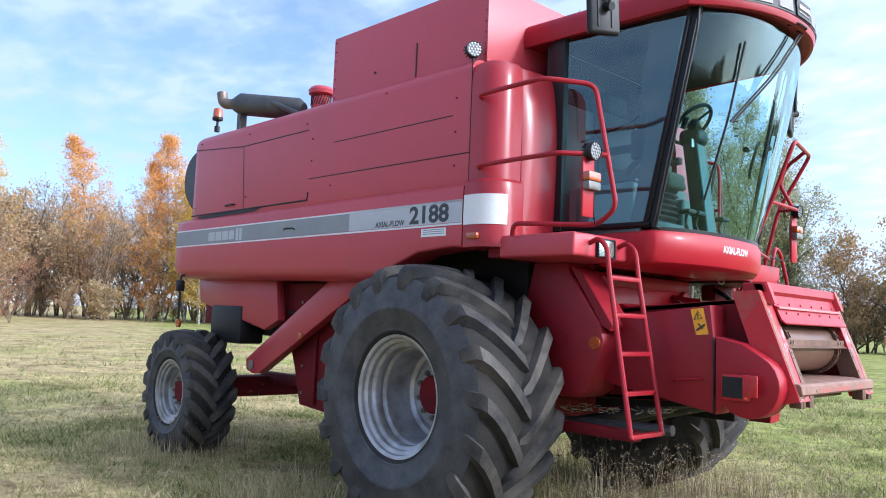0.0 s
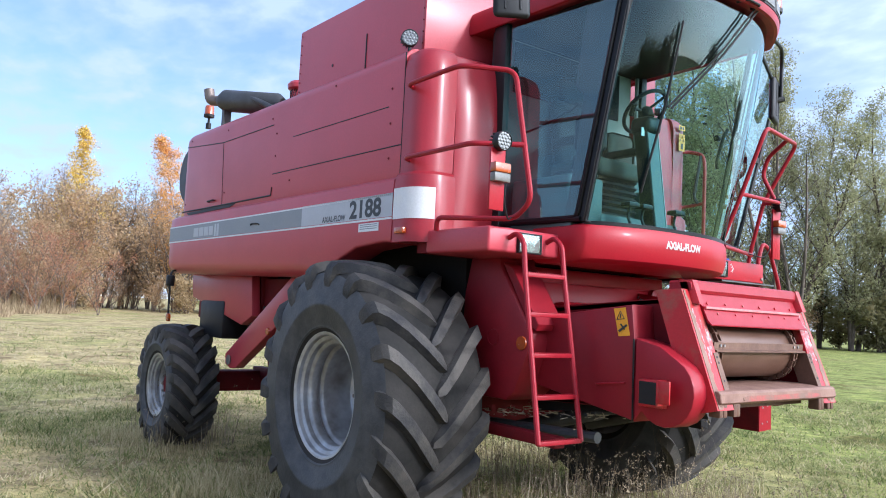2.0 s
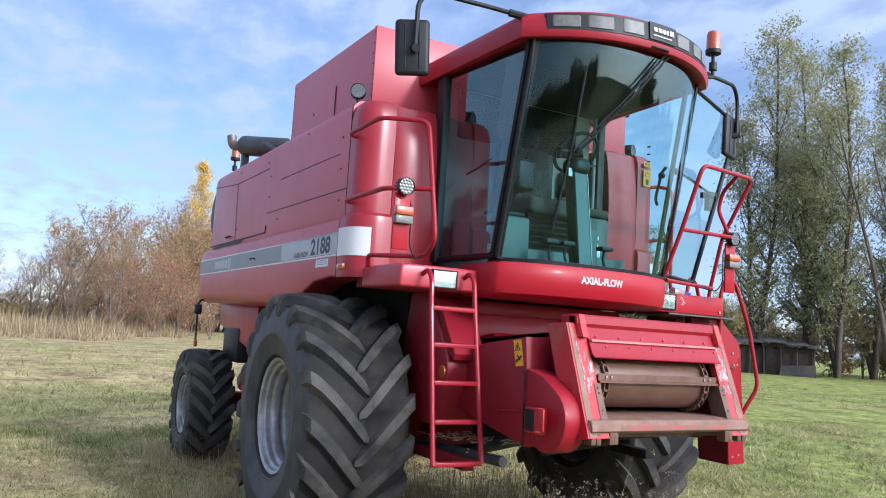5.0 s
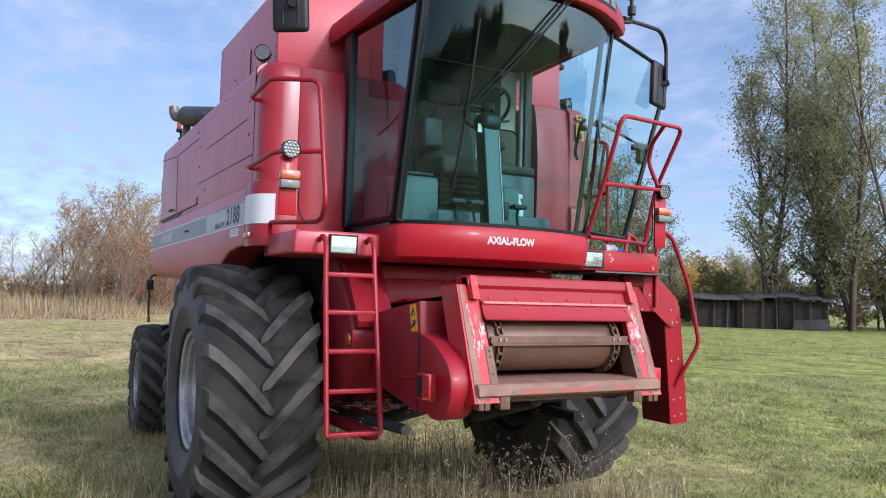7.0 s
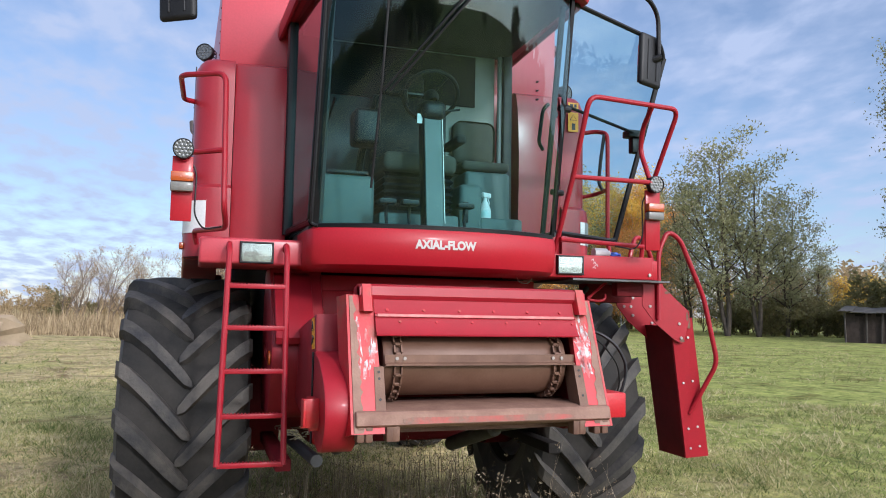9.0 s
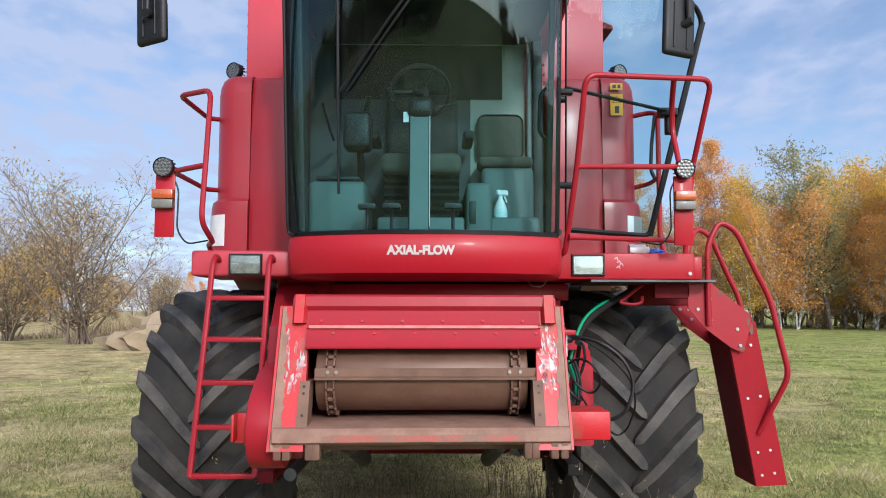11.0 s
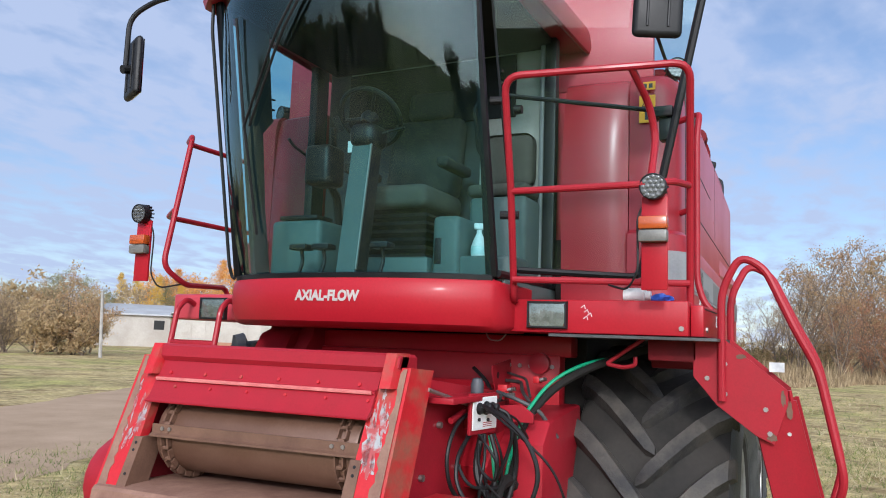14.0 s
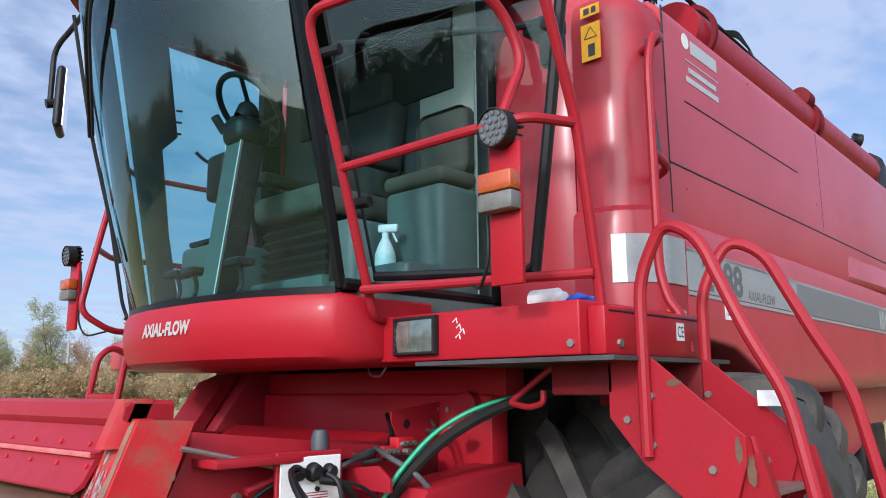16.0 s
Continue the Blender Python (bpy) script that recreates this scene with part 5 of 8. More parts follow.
part("paint_mark", bm, WHITE_VINYL, combine)

# right ladder
ladder = new("ladder")
ladder.parent = combine
tagged(ladder, "red tube ladder with five rungs")


def lad(z):
    return 1.755 + (1.98 - 1.755) * (2.0 - z) / (2.0 - 0.84)


for y0, y1 in ((-1.218, -1.250), (-0.897, -0.905)):
    part("ladder_rail", tube(B(), [(1.63, y0, 2.015), (1.70, y0, 2.045), (1.765, y0, 1.99), (lad(1.8), y0 + (y1 - y0) * 0.2, 1.80), (1.985, y1, 0.835)], 0.0165, 0.05, 10), RED_TUBE, ladder)
for z in (1.793, 1.56, 1.325, 1.089, 0.84):
    f = (2.0 - z) / 1.16
    x = lad(z)
    bm = B()
    box(bm, x - 0.014, x + 0.014, -1.22 - 0.03 * f, -0.897 - 0.008 * f, z - 0.014, z + 0.012, 0.004)
    rung = part("rung", bm, RED_TUBE, ladder)
    bm = B()
    for i in range(16):
        y = -1.20 - 0.03 * f + i * 0.0185
        box(bm, x - 0.012, x + 0.012, y, y + 0.008, z + 0.010, z + 0.017)
    tagged(part("tooth_strip", bm, RED_TUBE, rung), kind="stuff")

# right guard rail with its lamps
rail_r = new("guard_rail")
rail_r.parent = combine
tagged(rail_r, "red tube guard rail beside the cab")
part("rail_tube", tube(B(), [(0.84, -1.44, 3.06), (0.90, -1.52, 3.055), (1.47, -1.53, 3.055), (1.69, -1.275, 3.03), (1.86, -1.262, 2.22), (1.70, -1.24, 2.125), (1.16, -1.42, 2.15), (1.13, -1.40, 2.07)], 0.0165, 0.07, 10), RED_TUBE, rail_r)
part("rail_tube", tube(B(), [(0.84, -1.44, 2.56), (0.90, -1.52, 2.555), (1.60, -1.52, 2.555), (1.79, -1.275, 2.557)], 0.0165, 0.06, 10), RED_TUBE, rail_r)


def side_lamps(s, parent):
    """Round work lamp, post and turn signal at the outer corner."""
    y = s * 1.488
    led_lamp((1.845, y, 2.536), (1, 0.02 * s, -0.08), parent, "corner_lamp", 0.056)
    bm = B()
    box(bm, 1.795, 1.812, y - 0.055, y + 0.055, 2.10 if s > 0 else 2.14, 2.50, 0.004)
    post = part("lamp_plate", bm, RED_BRIGHT, parent)
    bm = B()
    box(bm, 1.812, 1.86, y - 0.06, y + 0.06, 2.30, 2.352, 0.008)
    part("clear_lens", bm, CLEAR_LENS, post, "clear half of the turn signal")
    bm = B()
    box(bm, 1.812, 1.862, y - 0.06, y + 0.06, 2.354, 2.41, 0.008)
    part("orange_lens", bm, ORANGE, post, "orange half of the turn signal")
    part("cable", tube(B(), [(1.80, y - s * 0.03, 2.50), (1.80, y - s * 0.075, 2.42), (1.80, y - s * 0.07, 2.18), (1.78, y - s * 0.12, 2.10), (1.70, y - s * 0.22, 2.13)], 0.005, 0.04, 6), BLACK, post)


side_lamps(-1, rail_r)

# left guard rail
rail_l = new("guard_rail")
rail_l.parent = combine
tagged(rail_l, "red tube guard rail at the cab door")
part("rail_tube", tube(B(), [(1.61, 0.79, 2.06), (1.70, 0.82, 2.06), (1.885, 0.862, 2.54), (2.06, 0.885, 3.02), (1.88, 1.645, 3.05), (1.621, 1.606, 2.578), (1.51, 1.59, 2.12), (1.50, 1.59, 2.0)], 0.0165, 0.075, 10), RED_TUBE, rail_l)
part("rail_tube", tube(B(), [(1.885, 0.862, 2.54), (1.86, 1.42, 2.545), (1.80, 1.56, 2.565), (1.621, 1.606, 2.578)], 0.0155, 0.05, 10), RED_TUBE, rail_l)
part("rail_tube", tube(B(), [(1.765, 0.832, 2.15), (1.535, 1.591, 2.15)], 0.0155, 0, 10), RED_TUBE, rail_l)
part("rail_tube", tube(B(), [(1.935, 1.41, 3.04), (1.75, 1.45, 2.93), (1.69, 1.47, 2.79), (1.80, 1.47, 2.58)], 0.0165, 0.06, 10), RED_TUBE, rail_l)
side_lamps(1, rail_l)
# grab handle on the left corner panel
part("grab_handle", tube(B(), [(0.90, 1.43, 3.08), (0.93, 1.54, 3.10), (1.06, 1.57, 3.06), (1.085, 1.56, 2.95), (1.085, 1.56, 2.20), (1.085, 1.59, 2.10), (1.085, 1.63, 2.05), (1.085, 1.65, 1.93)], 0.0165, 0.05, 10), RED_TUBE, combine)
part("grab_handle_stay", tube(B(), [(0.88, 1.44, 2.58), (0.93, 1.54, 2.60), (1.085, 1.56, 2.62)], 0.0155, 0.05, 10), RED_TUBE, combine)
part("grey_strap", tube(B(), [(1.05, 1.55, 3.05), (1.03, 1.53, 2.85), (1.0, 1.53, 2.68), (1.03, 1.55, 2.62)], 0.014, 0.05, 6), TANK_GREY, combine)

# ---- folding steps on the left ----
steps = new("access_steps")
steps.parent = combine
tagged(steps, "red steel access steps folded down beside the front wheel")
gus = [(1.60, 1.905), (1.735, 1.905), (1.985, 1.70), (1.985, 1.64), (1.93, 1.47), (1.86, 1.50), (1.70, 1.62), (1.60, 1.74)]
for x in (1.50, 1.15):
    bm = B()
    prism(bm, gus, "x", x - 0.008, x, 0.002, 1)
    g = part("gusset_plate", bm, RED_TUBE, steps)
    for y, z in ((1.718, 1.735), (1.898, 1.615), (1.913, 1.515), (1.66, 1.735), (1.735, 1.80), (1.735, 1.67)):
        part("bolt", bolt(B(), (x, y, z), (1, 0, 0), 0.011, 0.009), STEEL, g)
for x0, x1 in ((1.485, 1.36), (1.13, 1.03)):
    bm = B()
    rings = []
    for w in (0.0, -0.012):
        rings.append([(x0 + w, 1.845, 1.60), (x0 + w, 2.005, 1.66), (x1 + w, 2.225, 0.655), (x1 + w, 2.045, 0.645)])
    loft(bm, rings)
    st = part("stringer", bm, RED_TUBE, steps)
    bm = B()
    loft(bm, [[(x0, 2.00, 1.66), (x0, 2.016, 1.66), (x0 - 0.03, 2.016, 1.66), (x0 - 0.03, 2.00, 1.66)], [(x1, 2.218, 0.655), (x1, 2.236, 0.655), (x1 - 0.03, 2.236, 0.655), (x1 - 0.03, 2.218, 0.655)]])
    part("flange", bm, RED_TUBE, st)
    for f in (0.12, 0.45, 0.8, 0.95):
        for e in (0.25, 0.7):
            y = 1.845 + (2.045 - 1.845) * f + 0.17 * e
            z = 1.61 - 0.95 * f + 0.03 * e
            part("bolt", bolt(B(), (x0 + (x1 - x0) * f, y, z), (1, 0, 0.1), 0.009, 0.008), STEEL, st)
bm = B()
loft(bm, [[(1.475, 1.84, 1.60), (1.475, 1.848, 1.60), (1.13, 1.848, 1.60), (1.13, 1.84, 1.60)], [(1.35, 2.04, 0.645), (1.35, 2.048, 0.645), (1.03, 2.048, 0.645), (1.03, 2.04, 0.645)]])
part("back_panel", bm, RED_DIRTY_SHADED, steps)
for f in (0.02, 0.28, 0.55, 0.82):
    y = 1.86 + 0.2 * f
    z = 1.58 - 0.95 * f
    x0, x1 = 1.47 - 0.12 * f, 1.12 - 0.1 * f
    bm = B()
    box(bm, x1, x0, y, y + 0.15, z - 0.012, z, 0.003)
    part("tread", bm, STEEL, steps, "ribbed steel tread")
part("handrail", tube(B(), [(1.515, 1.722, 1.64), (1.515, 1.722, 2.12), (1.51, 1.80, 2.275), (1.515, 1.90, 2.22), (1.525, 2.02, 1.95), (1.51, 2.10, 1.80), (1.53, 2.195, 1.34), (1.40, 2.05, 0.97)], 0.0175, 0.07, 10), RED_TUBE, steps)
part("handrail", tube(B(), [(1.13, 1.722, 1.70), (1.13, 1.722, 2.12), (1.09, 1.80, 2.28), (1.07, 1.90, 2.23), (1.04, 2.02, 1.97), (1.02, 2.10, 1.82), (1.0, 2.195, 1.34), (1.05, 2.09, 0.97)], 0.0175, 0.07, 10), RED_TUBE, steps)
rw = random.Random(12)
for x, yc, zc, ry, rz, host in ((1.5015, 1.965, 1.665, 0.012, 0.035, g), (1.5015, 1.925, 1.50, 0.022, 0.018, g), (1.5015, 1.80, 1.835, 0.03, 0.010, g), (1.487, 1.885, 1.555, 0.022, 0.05, st), (1.487, 1.99, 1.615, 0.012, 0.04, st)):
    bm = B()
    bm.faces.new([bm.verts.new((x - 0.12 * max(0.0, (1.60 - zc - rz * math.sin(k * 0.4))) * (host is st), yc + ry * math.cos(k * 0.4) * rw.uniform(0.6, 1.2), zc + rz * math.sin(k * 0.4) * rw.uniform(0.6, 1.2))) for k in range(15)])
    part("worn_patch", bm, RUST, steps, "brown bare patch in the red paint")
part("latch_rod", tube(B(), [(1.47, 1.99, 1.70), (1.44, 2.04, 1.40)], 0.009, 0, 8), RED_TUBE, steps)
bm = B()
box(bm, 1.18, 1.183, 1.895, 1.96, 1.768, 1.812)
tagged(part("paper_tag", bm, WHITE_VINYL, steps), "white paper tag")
part("step_carrier", box(B(), 1.02, 1.16, 1.35, 1.72, 1.76, 1.90, 0.01), RED_DIRTY_SHADED, steps)
part("step_carrier", box(B(), 1.42, 1.50, 1.40, 1.62, 1.80, 1.90, 0.01), RED_DIRTY_SHADED, steps)
part("hook", tube(B(), [(1.41, 1.38, 1.91), (1.445, 1.195, 1.775), (1.45, 1.28, 1.762), (1.45, 1.335, 1.775), (1.45, 1.335, 1.815)], 0.010, 0.02, 8), RED_TUBE, combine)

# ---- feeder house ----
feeder = new("feeder_house")
feeder.parent = combine
tagged(feeder, "red feeder house with an open mouth, scraped paint and brown slat chain")
# side walls of the tunnel
for s in (-1, 1):
    bm = B()
    prism(bm, [(1.05, 1.60), (2.45, 1.70), (2.46, 1.72), (2.66, 1.14), (2.40, 1.04), (1.20, 0.98)], "y", min(s * 0.565, s * 0.60), max(s * 0.565, s * 0.60), 0.004, 1)
    part("tunnel_wall", bm, RED_DIRTY_SHADED, feeder)
bm = B()
prism(bm, [(1.05, 1.58), (2.44, 1.70), (2.44, 1.675), (1.05, 1.555)], "y", -0.60, 0.60)
part("tunnel_roof", bm, RED_TUBE, feeder)
bm = B()
prism(bm, [(1.20, 1.0), (2.55, 1.10), (2.55, 1.075), (1.20, 0.975)], "y", -0.60, 0.60)
part("tunnel_floor", bm, RUST, feeder)


def fx(z):
    """The slanted plane of the mouth."""
    return 2.47 + (2.735 - 2.47) * (1.785 - z) / (1.785 - 1.10)


# upright side plates of the mouth
for s in (-1, 1):
    def quad(y_top, y_bot, off):
        return [(fx(1.745) + off, s * y_top, 1.745), (fx(1.10) + off, s * y_bot, 1.10)]
    a, b = quad(0.545, 0.525, 0.0), quad(0.668, 0.672, 0.0)
    bm = B()
    loft(bm, [[a[0], b[0], b[1], a[1]], [(p[0] - 0.05, p[1], p[2]) for p in (a[0], b[0], b[1], a[1])]])
    jamb = part("mouth_jamb", bm, RED_WORN, feeder, "scraped red jamb of the mouth")
    # outer flange running back
    bm = B()
    loft(bm, [[(fx(1.745), s * 0.670, 1.745), (fx(1.10), s * 0.674, 1.10), (fx(1.10) - 0.16, s * 0.690, 1.06), (fx(1.745) - 0.16, s * 0.690, 1.735)],
              [(fx(1.745), s * 0.682, 1.745), (fx(1.10), s * 0.686, 1.10), (fx(1.10) - 0.16, s * 0.702, 1.06), (fx(1.745) - 0.16, s * 0.702, 1.735)]])
    part("jamb_flange", bm, RED_WORN, jamb)
    # inner lining plate with slots
    bm = B()
    loft(bm, [[(fx(1.40) + 0.004, s * 0.515, 1.40), (fx(1.40) + 0.004, s * 0.562, 1.40), (fx(1.20) + 0.004, s * 0.565, 1.20), (fx(1.20) + 0.004, s * 0.515, 1.20)],
              [(fx(1.40) - 0.12, s * 0.515, 1.40), (fx(1.40) - 0.12, s * 0.562, 1.40), (fx(1.20) - 0.12, s * 0.565, 1.20), (fx(1.20) - 0.12, s * 0.515, 1.20)]])
    wear = part("wear_plate", bm, RUST, jamb)
    for z in (1.375, 1.345, 1.25):
        part("slot_hole", bolt(B(), (fx(z) + 0.003, s * 0.54, z), (1, 0, 0.3), 0.007, 0.003), BLACK, wear)
    # bare scuffs where the paint has gone
    rnd = random.Random(5 + s)
    spots = [(0.590, 1.46, 0.036, 0.115), (0.612, 1.55, 0.018, 0.06), (0.575, 1.41, 0.018, 0.05)] if s > 0 else [(0.565, 1.47, 0.022, 0.075), (0.60, 1.40, 0.012, 0.05), (0.625, 1.52, 0.006, 0.09)]
    spots += [(0.57 + 0.07 * rnd.random(), 1.36 + 0.30 * rnd.random(), 0.003 + 0.006 * rnd.random(), 0.008 + 0.03 * rnd.random()) for k in range(16 if s > 0 else 10)]
    for y, z, w, hgt in spots:
        lean = rnd.uniform(-0.5, 0.2)
        kk = 26 if w > 0.012 else 11
        pts = []
        for i in range(kk):
            t = 2 * math.pi * i / kk
            q = rnd.uniform(0.45, 1.25)
            u, v = w * math.cos(t) * q, hgt * math.sin(t) * q
            pts.append((y + u + lean * v * 0.5, z + v))
        bm = B()
        bm.faces.new([bm.verts.new((fx(zz) + 0.0015, s * yy, zz)) for yy, zz in pts])
        part("bare_patch", bm, CHIPPED, jamb)
    # brown worn corner along the outer edge
    rows = []
    for i in range(29):
        f = i / 28
        z = 1.74 - 0.635 * f
        edge = 0.6675 + 0.004 * f
        rows.append((z, edge - 0.020 - 0.030 * f - rnd.uniform(-0.008, 0.010), edge))
    bm = B()
    loft(bm, [[(fx(z) + 0.002, s * y0, z), (fx(z) + 0.002, s * y1, z), (fx(z) - 0.001, s * y1, z), (fx(z) - 0.001, s * y0, z)] for z, y0, y1 in rows])
    part("worn_edge", bm, RUST_PALE, jamb, "brown rust where the paint is rubbed off")
# head beam and the ribbed hood plate
bm = B()
rings = []
for y in (-0.618, -0.606, -0.56, -0.2, 0.2, 0.58, 0.630, 0.642):
    k = 0.012 if y < -0.61 or y > 0.635 else 0
    rings.append([(2.36, y, 1.795 - k), (2.49, y, 1.80 - k), (2.505, y, 1.79 - k), (2.512, y, 1.745), (2.50, y, 1.725 + k), (2.36, y, 1.70 + k)])
loft(bm, rings)
part("head_beam", bm, RED_TUBE, feeder)
for s in (-1, 1):
    bm = B()
    rings = []
    yi, yo = (0.55, 0.618) if s < 0 else (0.572, 0.642)
    for z in (1.80, 1.665):
        rings.append([(fx(z) + 0.012, s * yi, z), (fx(z) + 0.042, s * (yi + 0.012), z), (fx(z) + 0.042, s * (yo - 0.012), z), (fx(z) + 0.01, s * yo, z), (fx(z) - 0.04, s * yo, z), (fx(z) - 0.04, s * yi, z)])
    loft(bm, rings)
    part("corner_block", bm, RED_WORN, feeder)
bm = B()
prof = [(2.495, 1.73), (2.525, 1.665), (2.532, 1.655), (2.548, 1.650), (2.55, 1.642), (2.545, 1.636), (2.575, 1.575), (2.60, 1.552), (2.598, 1.546), (2.57, 1.56), (2.53, 1.63), (2.48, 1.72)]
prism(bm, prof, "y", -0.545, 0.562)
hood = part("hood_plate", bm, RED_TUBE, feeder, "bent red hood plate with a bead and rivets")
for i in range(6):
    y = -0.48 + i * 0.192
    part("rivet", bolt(B(), (2.522, y, 1.672), (1, 0, 0.5), 0.008, 0.006), RED_WORN, hood)
    part("rivet", bolt(B(), (2.556, y + 0.06, 1.615), (1, 0, 0.5), 0.007, 0.005), RED_WORN, hood)
bm = B()
prism(bm, [(2.552, 1.654), (2.556, 1.648), (2.556, 1.640), (2.55, 1.638)], "y", -0.535, 0.55)
part("bead_wear", bm, PINK_WORN, hood)
# sill
bm = B()
prism(bm, [(2.20, 1.205), (2.56, 1.210), (2.66, 1.207), (2.722, 1.198), (2.735, 1.185), (2.742, 1.14), (2.727, 1.128), (2.64, 1.11), (2.20, 1.08)], "y", -0.664, 0.673, 0.004, 1)
part("sill", bm, RUST_PALE, feeder, "brown worn steel sill")
bm = B()
loft(bm, [[(2.7405, y, 1.140 + e), (2.7435, y, 1.141 + e), (2.7395, y, 1.172 - e), (2.7365, y, 1.171 - e)] for y, e in ((-0.44, 0.008), (-0.40, 0.0), (0.0, 0.003), (0.35, 0.0), (0.46, 0.010))])
part("sill_paint", bm, SILL_WORN, feeder)
for y in (-0.640, -0.60, -0.50, -0.47, 0.48, 0.515, 0.60, 0.645):
    bm = B()
    box(bm, 2.66, 2.73, y - 0.018, y + 0.018, 1.06, 1.135, 0.006)
    part("lug", bm, RUST, feeder)
# drum with the slat chain
bm = lathe(B(), [(0.02, -0.50), (0.16, -0.50), (0.165, -0.49), (0.165, 0.49), (0.16, 0.50), (0.02, 0.50)], (2.40, 0, 1.405), "y", 48, False, True)
part("feeder_drum", bm, DRUM, feeder, "brown rusted front drum")
for y in (-0.43, 0.44):
    bm = B()
    for i in range(22):
        a = 2 * math.pi * i / 22
        m = Matrix.Translation((2.40, y, 1.405)) @ Matrix.Rotation(a, 4, "Y") @ Matrix.Translation((0, 0, 0.178))
        box(bm, -0.019, 0.019, -0.022, -0.014, -0.012, 0.012, 0, 2, m)
        box(bm, -0.019, 0.019, 0.014, 0.022, -0.012, 0.012, 0, 2, m)
        m2 = m @ Matrix.Translation((0.024, 0, 0))
        box(bm, -0.008, 0.008, -0.014, 0.014, -0.008, 0.008, 0.003, 1, m2)
    tagged(part("roller_chain", bm, RUST, feeder), kind="stuff")
bm = B()
prism(bm, [(2.578, 1.455), (2.588, 1.455), (2.588, 1.418), (2.606, 1.41), (2.606, 1.402), (2.578, 1.402)], "y", -0.50, 0.535)
slat = part("slat", bm, RUST, feeder, "brown steel slat bar with bolts")
for y in (-0.44, -0.40, 0.41, 0.46):
    part("bolt", bolt(B(), (2.589, y, 1.437), (1, 0, 0), 0.009, 0.007), STEEL, slat)
bm = B()
prism(bm, [(2.285, 1.48), (2.275, 1.48), (2.275, 1.40), (2.285, 1.40)], "y", -0.5, 0.5)
part("slat", bm, GUNMETAL, feeder)

# the mouth stands slightly askew: its left end further back
for ob in feeder.children_recursive:
    if ob.type == "MESH":
        for v in ob.data.vertices:
            v.co.x -= 0.037 * (v.co.y + 0.64) * max(0.0, min(1.0, (v.co.x - 1.6) / 0.8))

# right drive cover
bm = B()
prism(bm, [(1.41, 1.53), (1.80, 1.59), (2.235, 1.645), (2.26, 1.44), (2.27, 0.985), (2.22, 0.995), (1.43, 1.12)], "y", -0.79, -0.60, 0.01)
cover = part("drive_cover", bm, RED_COVER, feeder)
bm = B()
pts = [(2.275, 1.455), (2.44, 1.42)]
cxx, czz, rr = 2.475, 1.175, 0.195
for i in range(13):
    a = radians(65 - i * 17)
    pts.append((cxx + rr * math.cos(a), czz + rr * math.sin(a)))
pts += [(2.275, 0.985)]
prism(bm, pts, "y", -0.80, -0.64, 0.012)
part("drum_end_cover", bm, RED_TUBE, feeder, "rounded red drive cover")
bm = B()
box(bm, 2.335, 2.50, -0.842, -0.795, 1.085, 1.235, 0.006)
sb = part("socket_box", bm, RED_WORN, feeder)
part("dark_socket", box(B(), 2.345, 2.492, -0.846, -0.840, 1.10, 1.222), BLACK, sb)
bm = B()
box(bm, 2.50, 2.575, -0.885, -0.872, 1.115, 1.24, 0.004)
box(bm, 2.488, 2.502, -0.885, -0.80, 1.10, 1.24, 0.004)
part("stop_plate", bm, RED_WORN, sb)
part("cover_handle", tube(B(), [(2.0, -0.792, 1.165), (2.0, -0.812, 1.17), (2.20, -0.812, 1.195), (2.20, -0.792, 1.195)], 0.006, 0.01, 8), RED_TUBE, cover)
seam([(2.266, -0.803, 1.45), (2.272, -0.803, 0.99)], feeder, 0.006)
# yellow warning sticker
bm = B()
prism(bm, [(2.105, 1.618), (2.19, 1.628), (2.228, 1.466), (2.145, 1.458)], "y", -0.7935, -0.791)
stick = part("warning_sticker", bm, YELLOW, cover, "yellow warning sticker with black pictograms")
bm = B()
tube(bm, [(2.13, -0.7945, 1.555), (2.185, -0.7945, 1.562), (2.155, -0.7945, 1.605), (2.13, -0.7945, 1.555)], 0.003, 0, 4)
tube(bm, [(2.156, -0.7945, 1.59), (2.157, -0.7945, 1.565)], 0.004, 0, 4)
tube(bm, [(2.15, -0.7945, 1.488), (2.205, -0.7945, 1.525)], 0.008, 0, 4)
tube(bm, [(2.16, -0.7945, 1.53), (2.19, -0.7945, 1.50)], 0.005, 0, 4)
part("pictogram", bm, INK, stick)

# right gear cover behind the ladder
bm = B()
prism(bm, [(0.95, 1.93), (1.25, 1.93), (1.27, 1.86), (1.53, 1.50), (1.565, 1.40), (1.545, 1.30), (1.44, 1.06), (1.36, 1.0), (0.95, 1.0), (0.80, 1.3)], "y", -0.95, -0.62, 0.02)
gc = part("gear_cover", bm, RED_COVER, combine, "dull red drive cover")
part("reflector", lathe(B(), [(0.045, -0.952), (0.043, -0.962), (0.0, -0.966)], (1.50, 0, 1.375), "y", 20), ORANGE, gc, "round orange reflector")
part("round_plug", lathe(B(), [(0.055, -0.951), (0.055, -0.957), (0.050, -0.957), (0.050, -0.952), (0.0, -0.952)], (1.22, 0, 1.40), "y", 24), RED_COVER, gc)
bm = B()
prism(bm, [(1.26, 1.90), (1.36, 1.86), (1.62, 1.50), (1.60, 1.46), (1.54, 1.49)], "y", -0.93, -0.70, 0.004, 1)
part("cover_rim", bm, RED_COVER, combine)

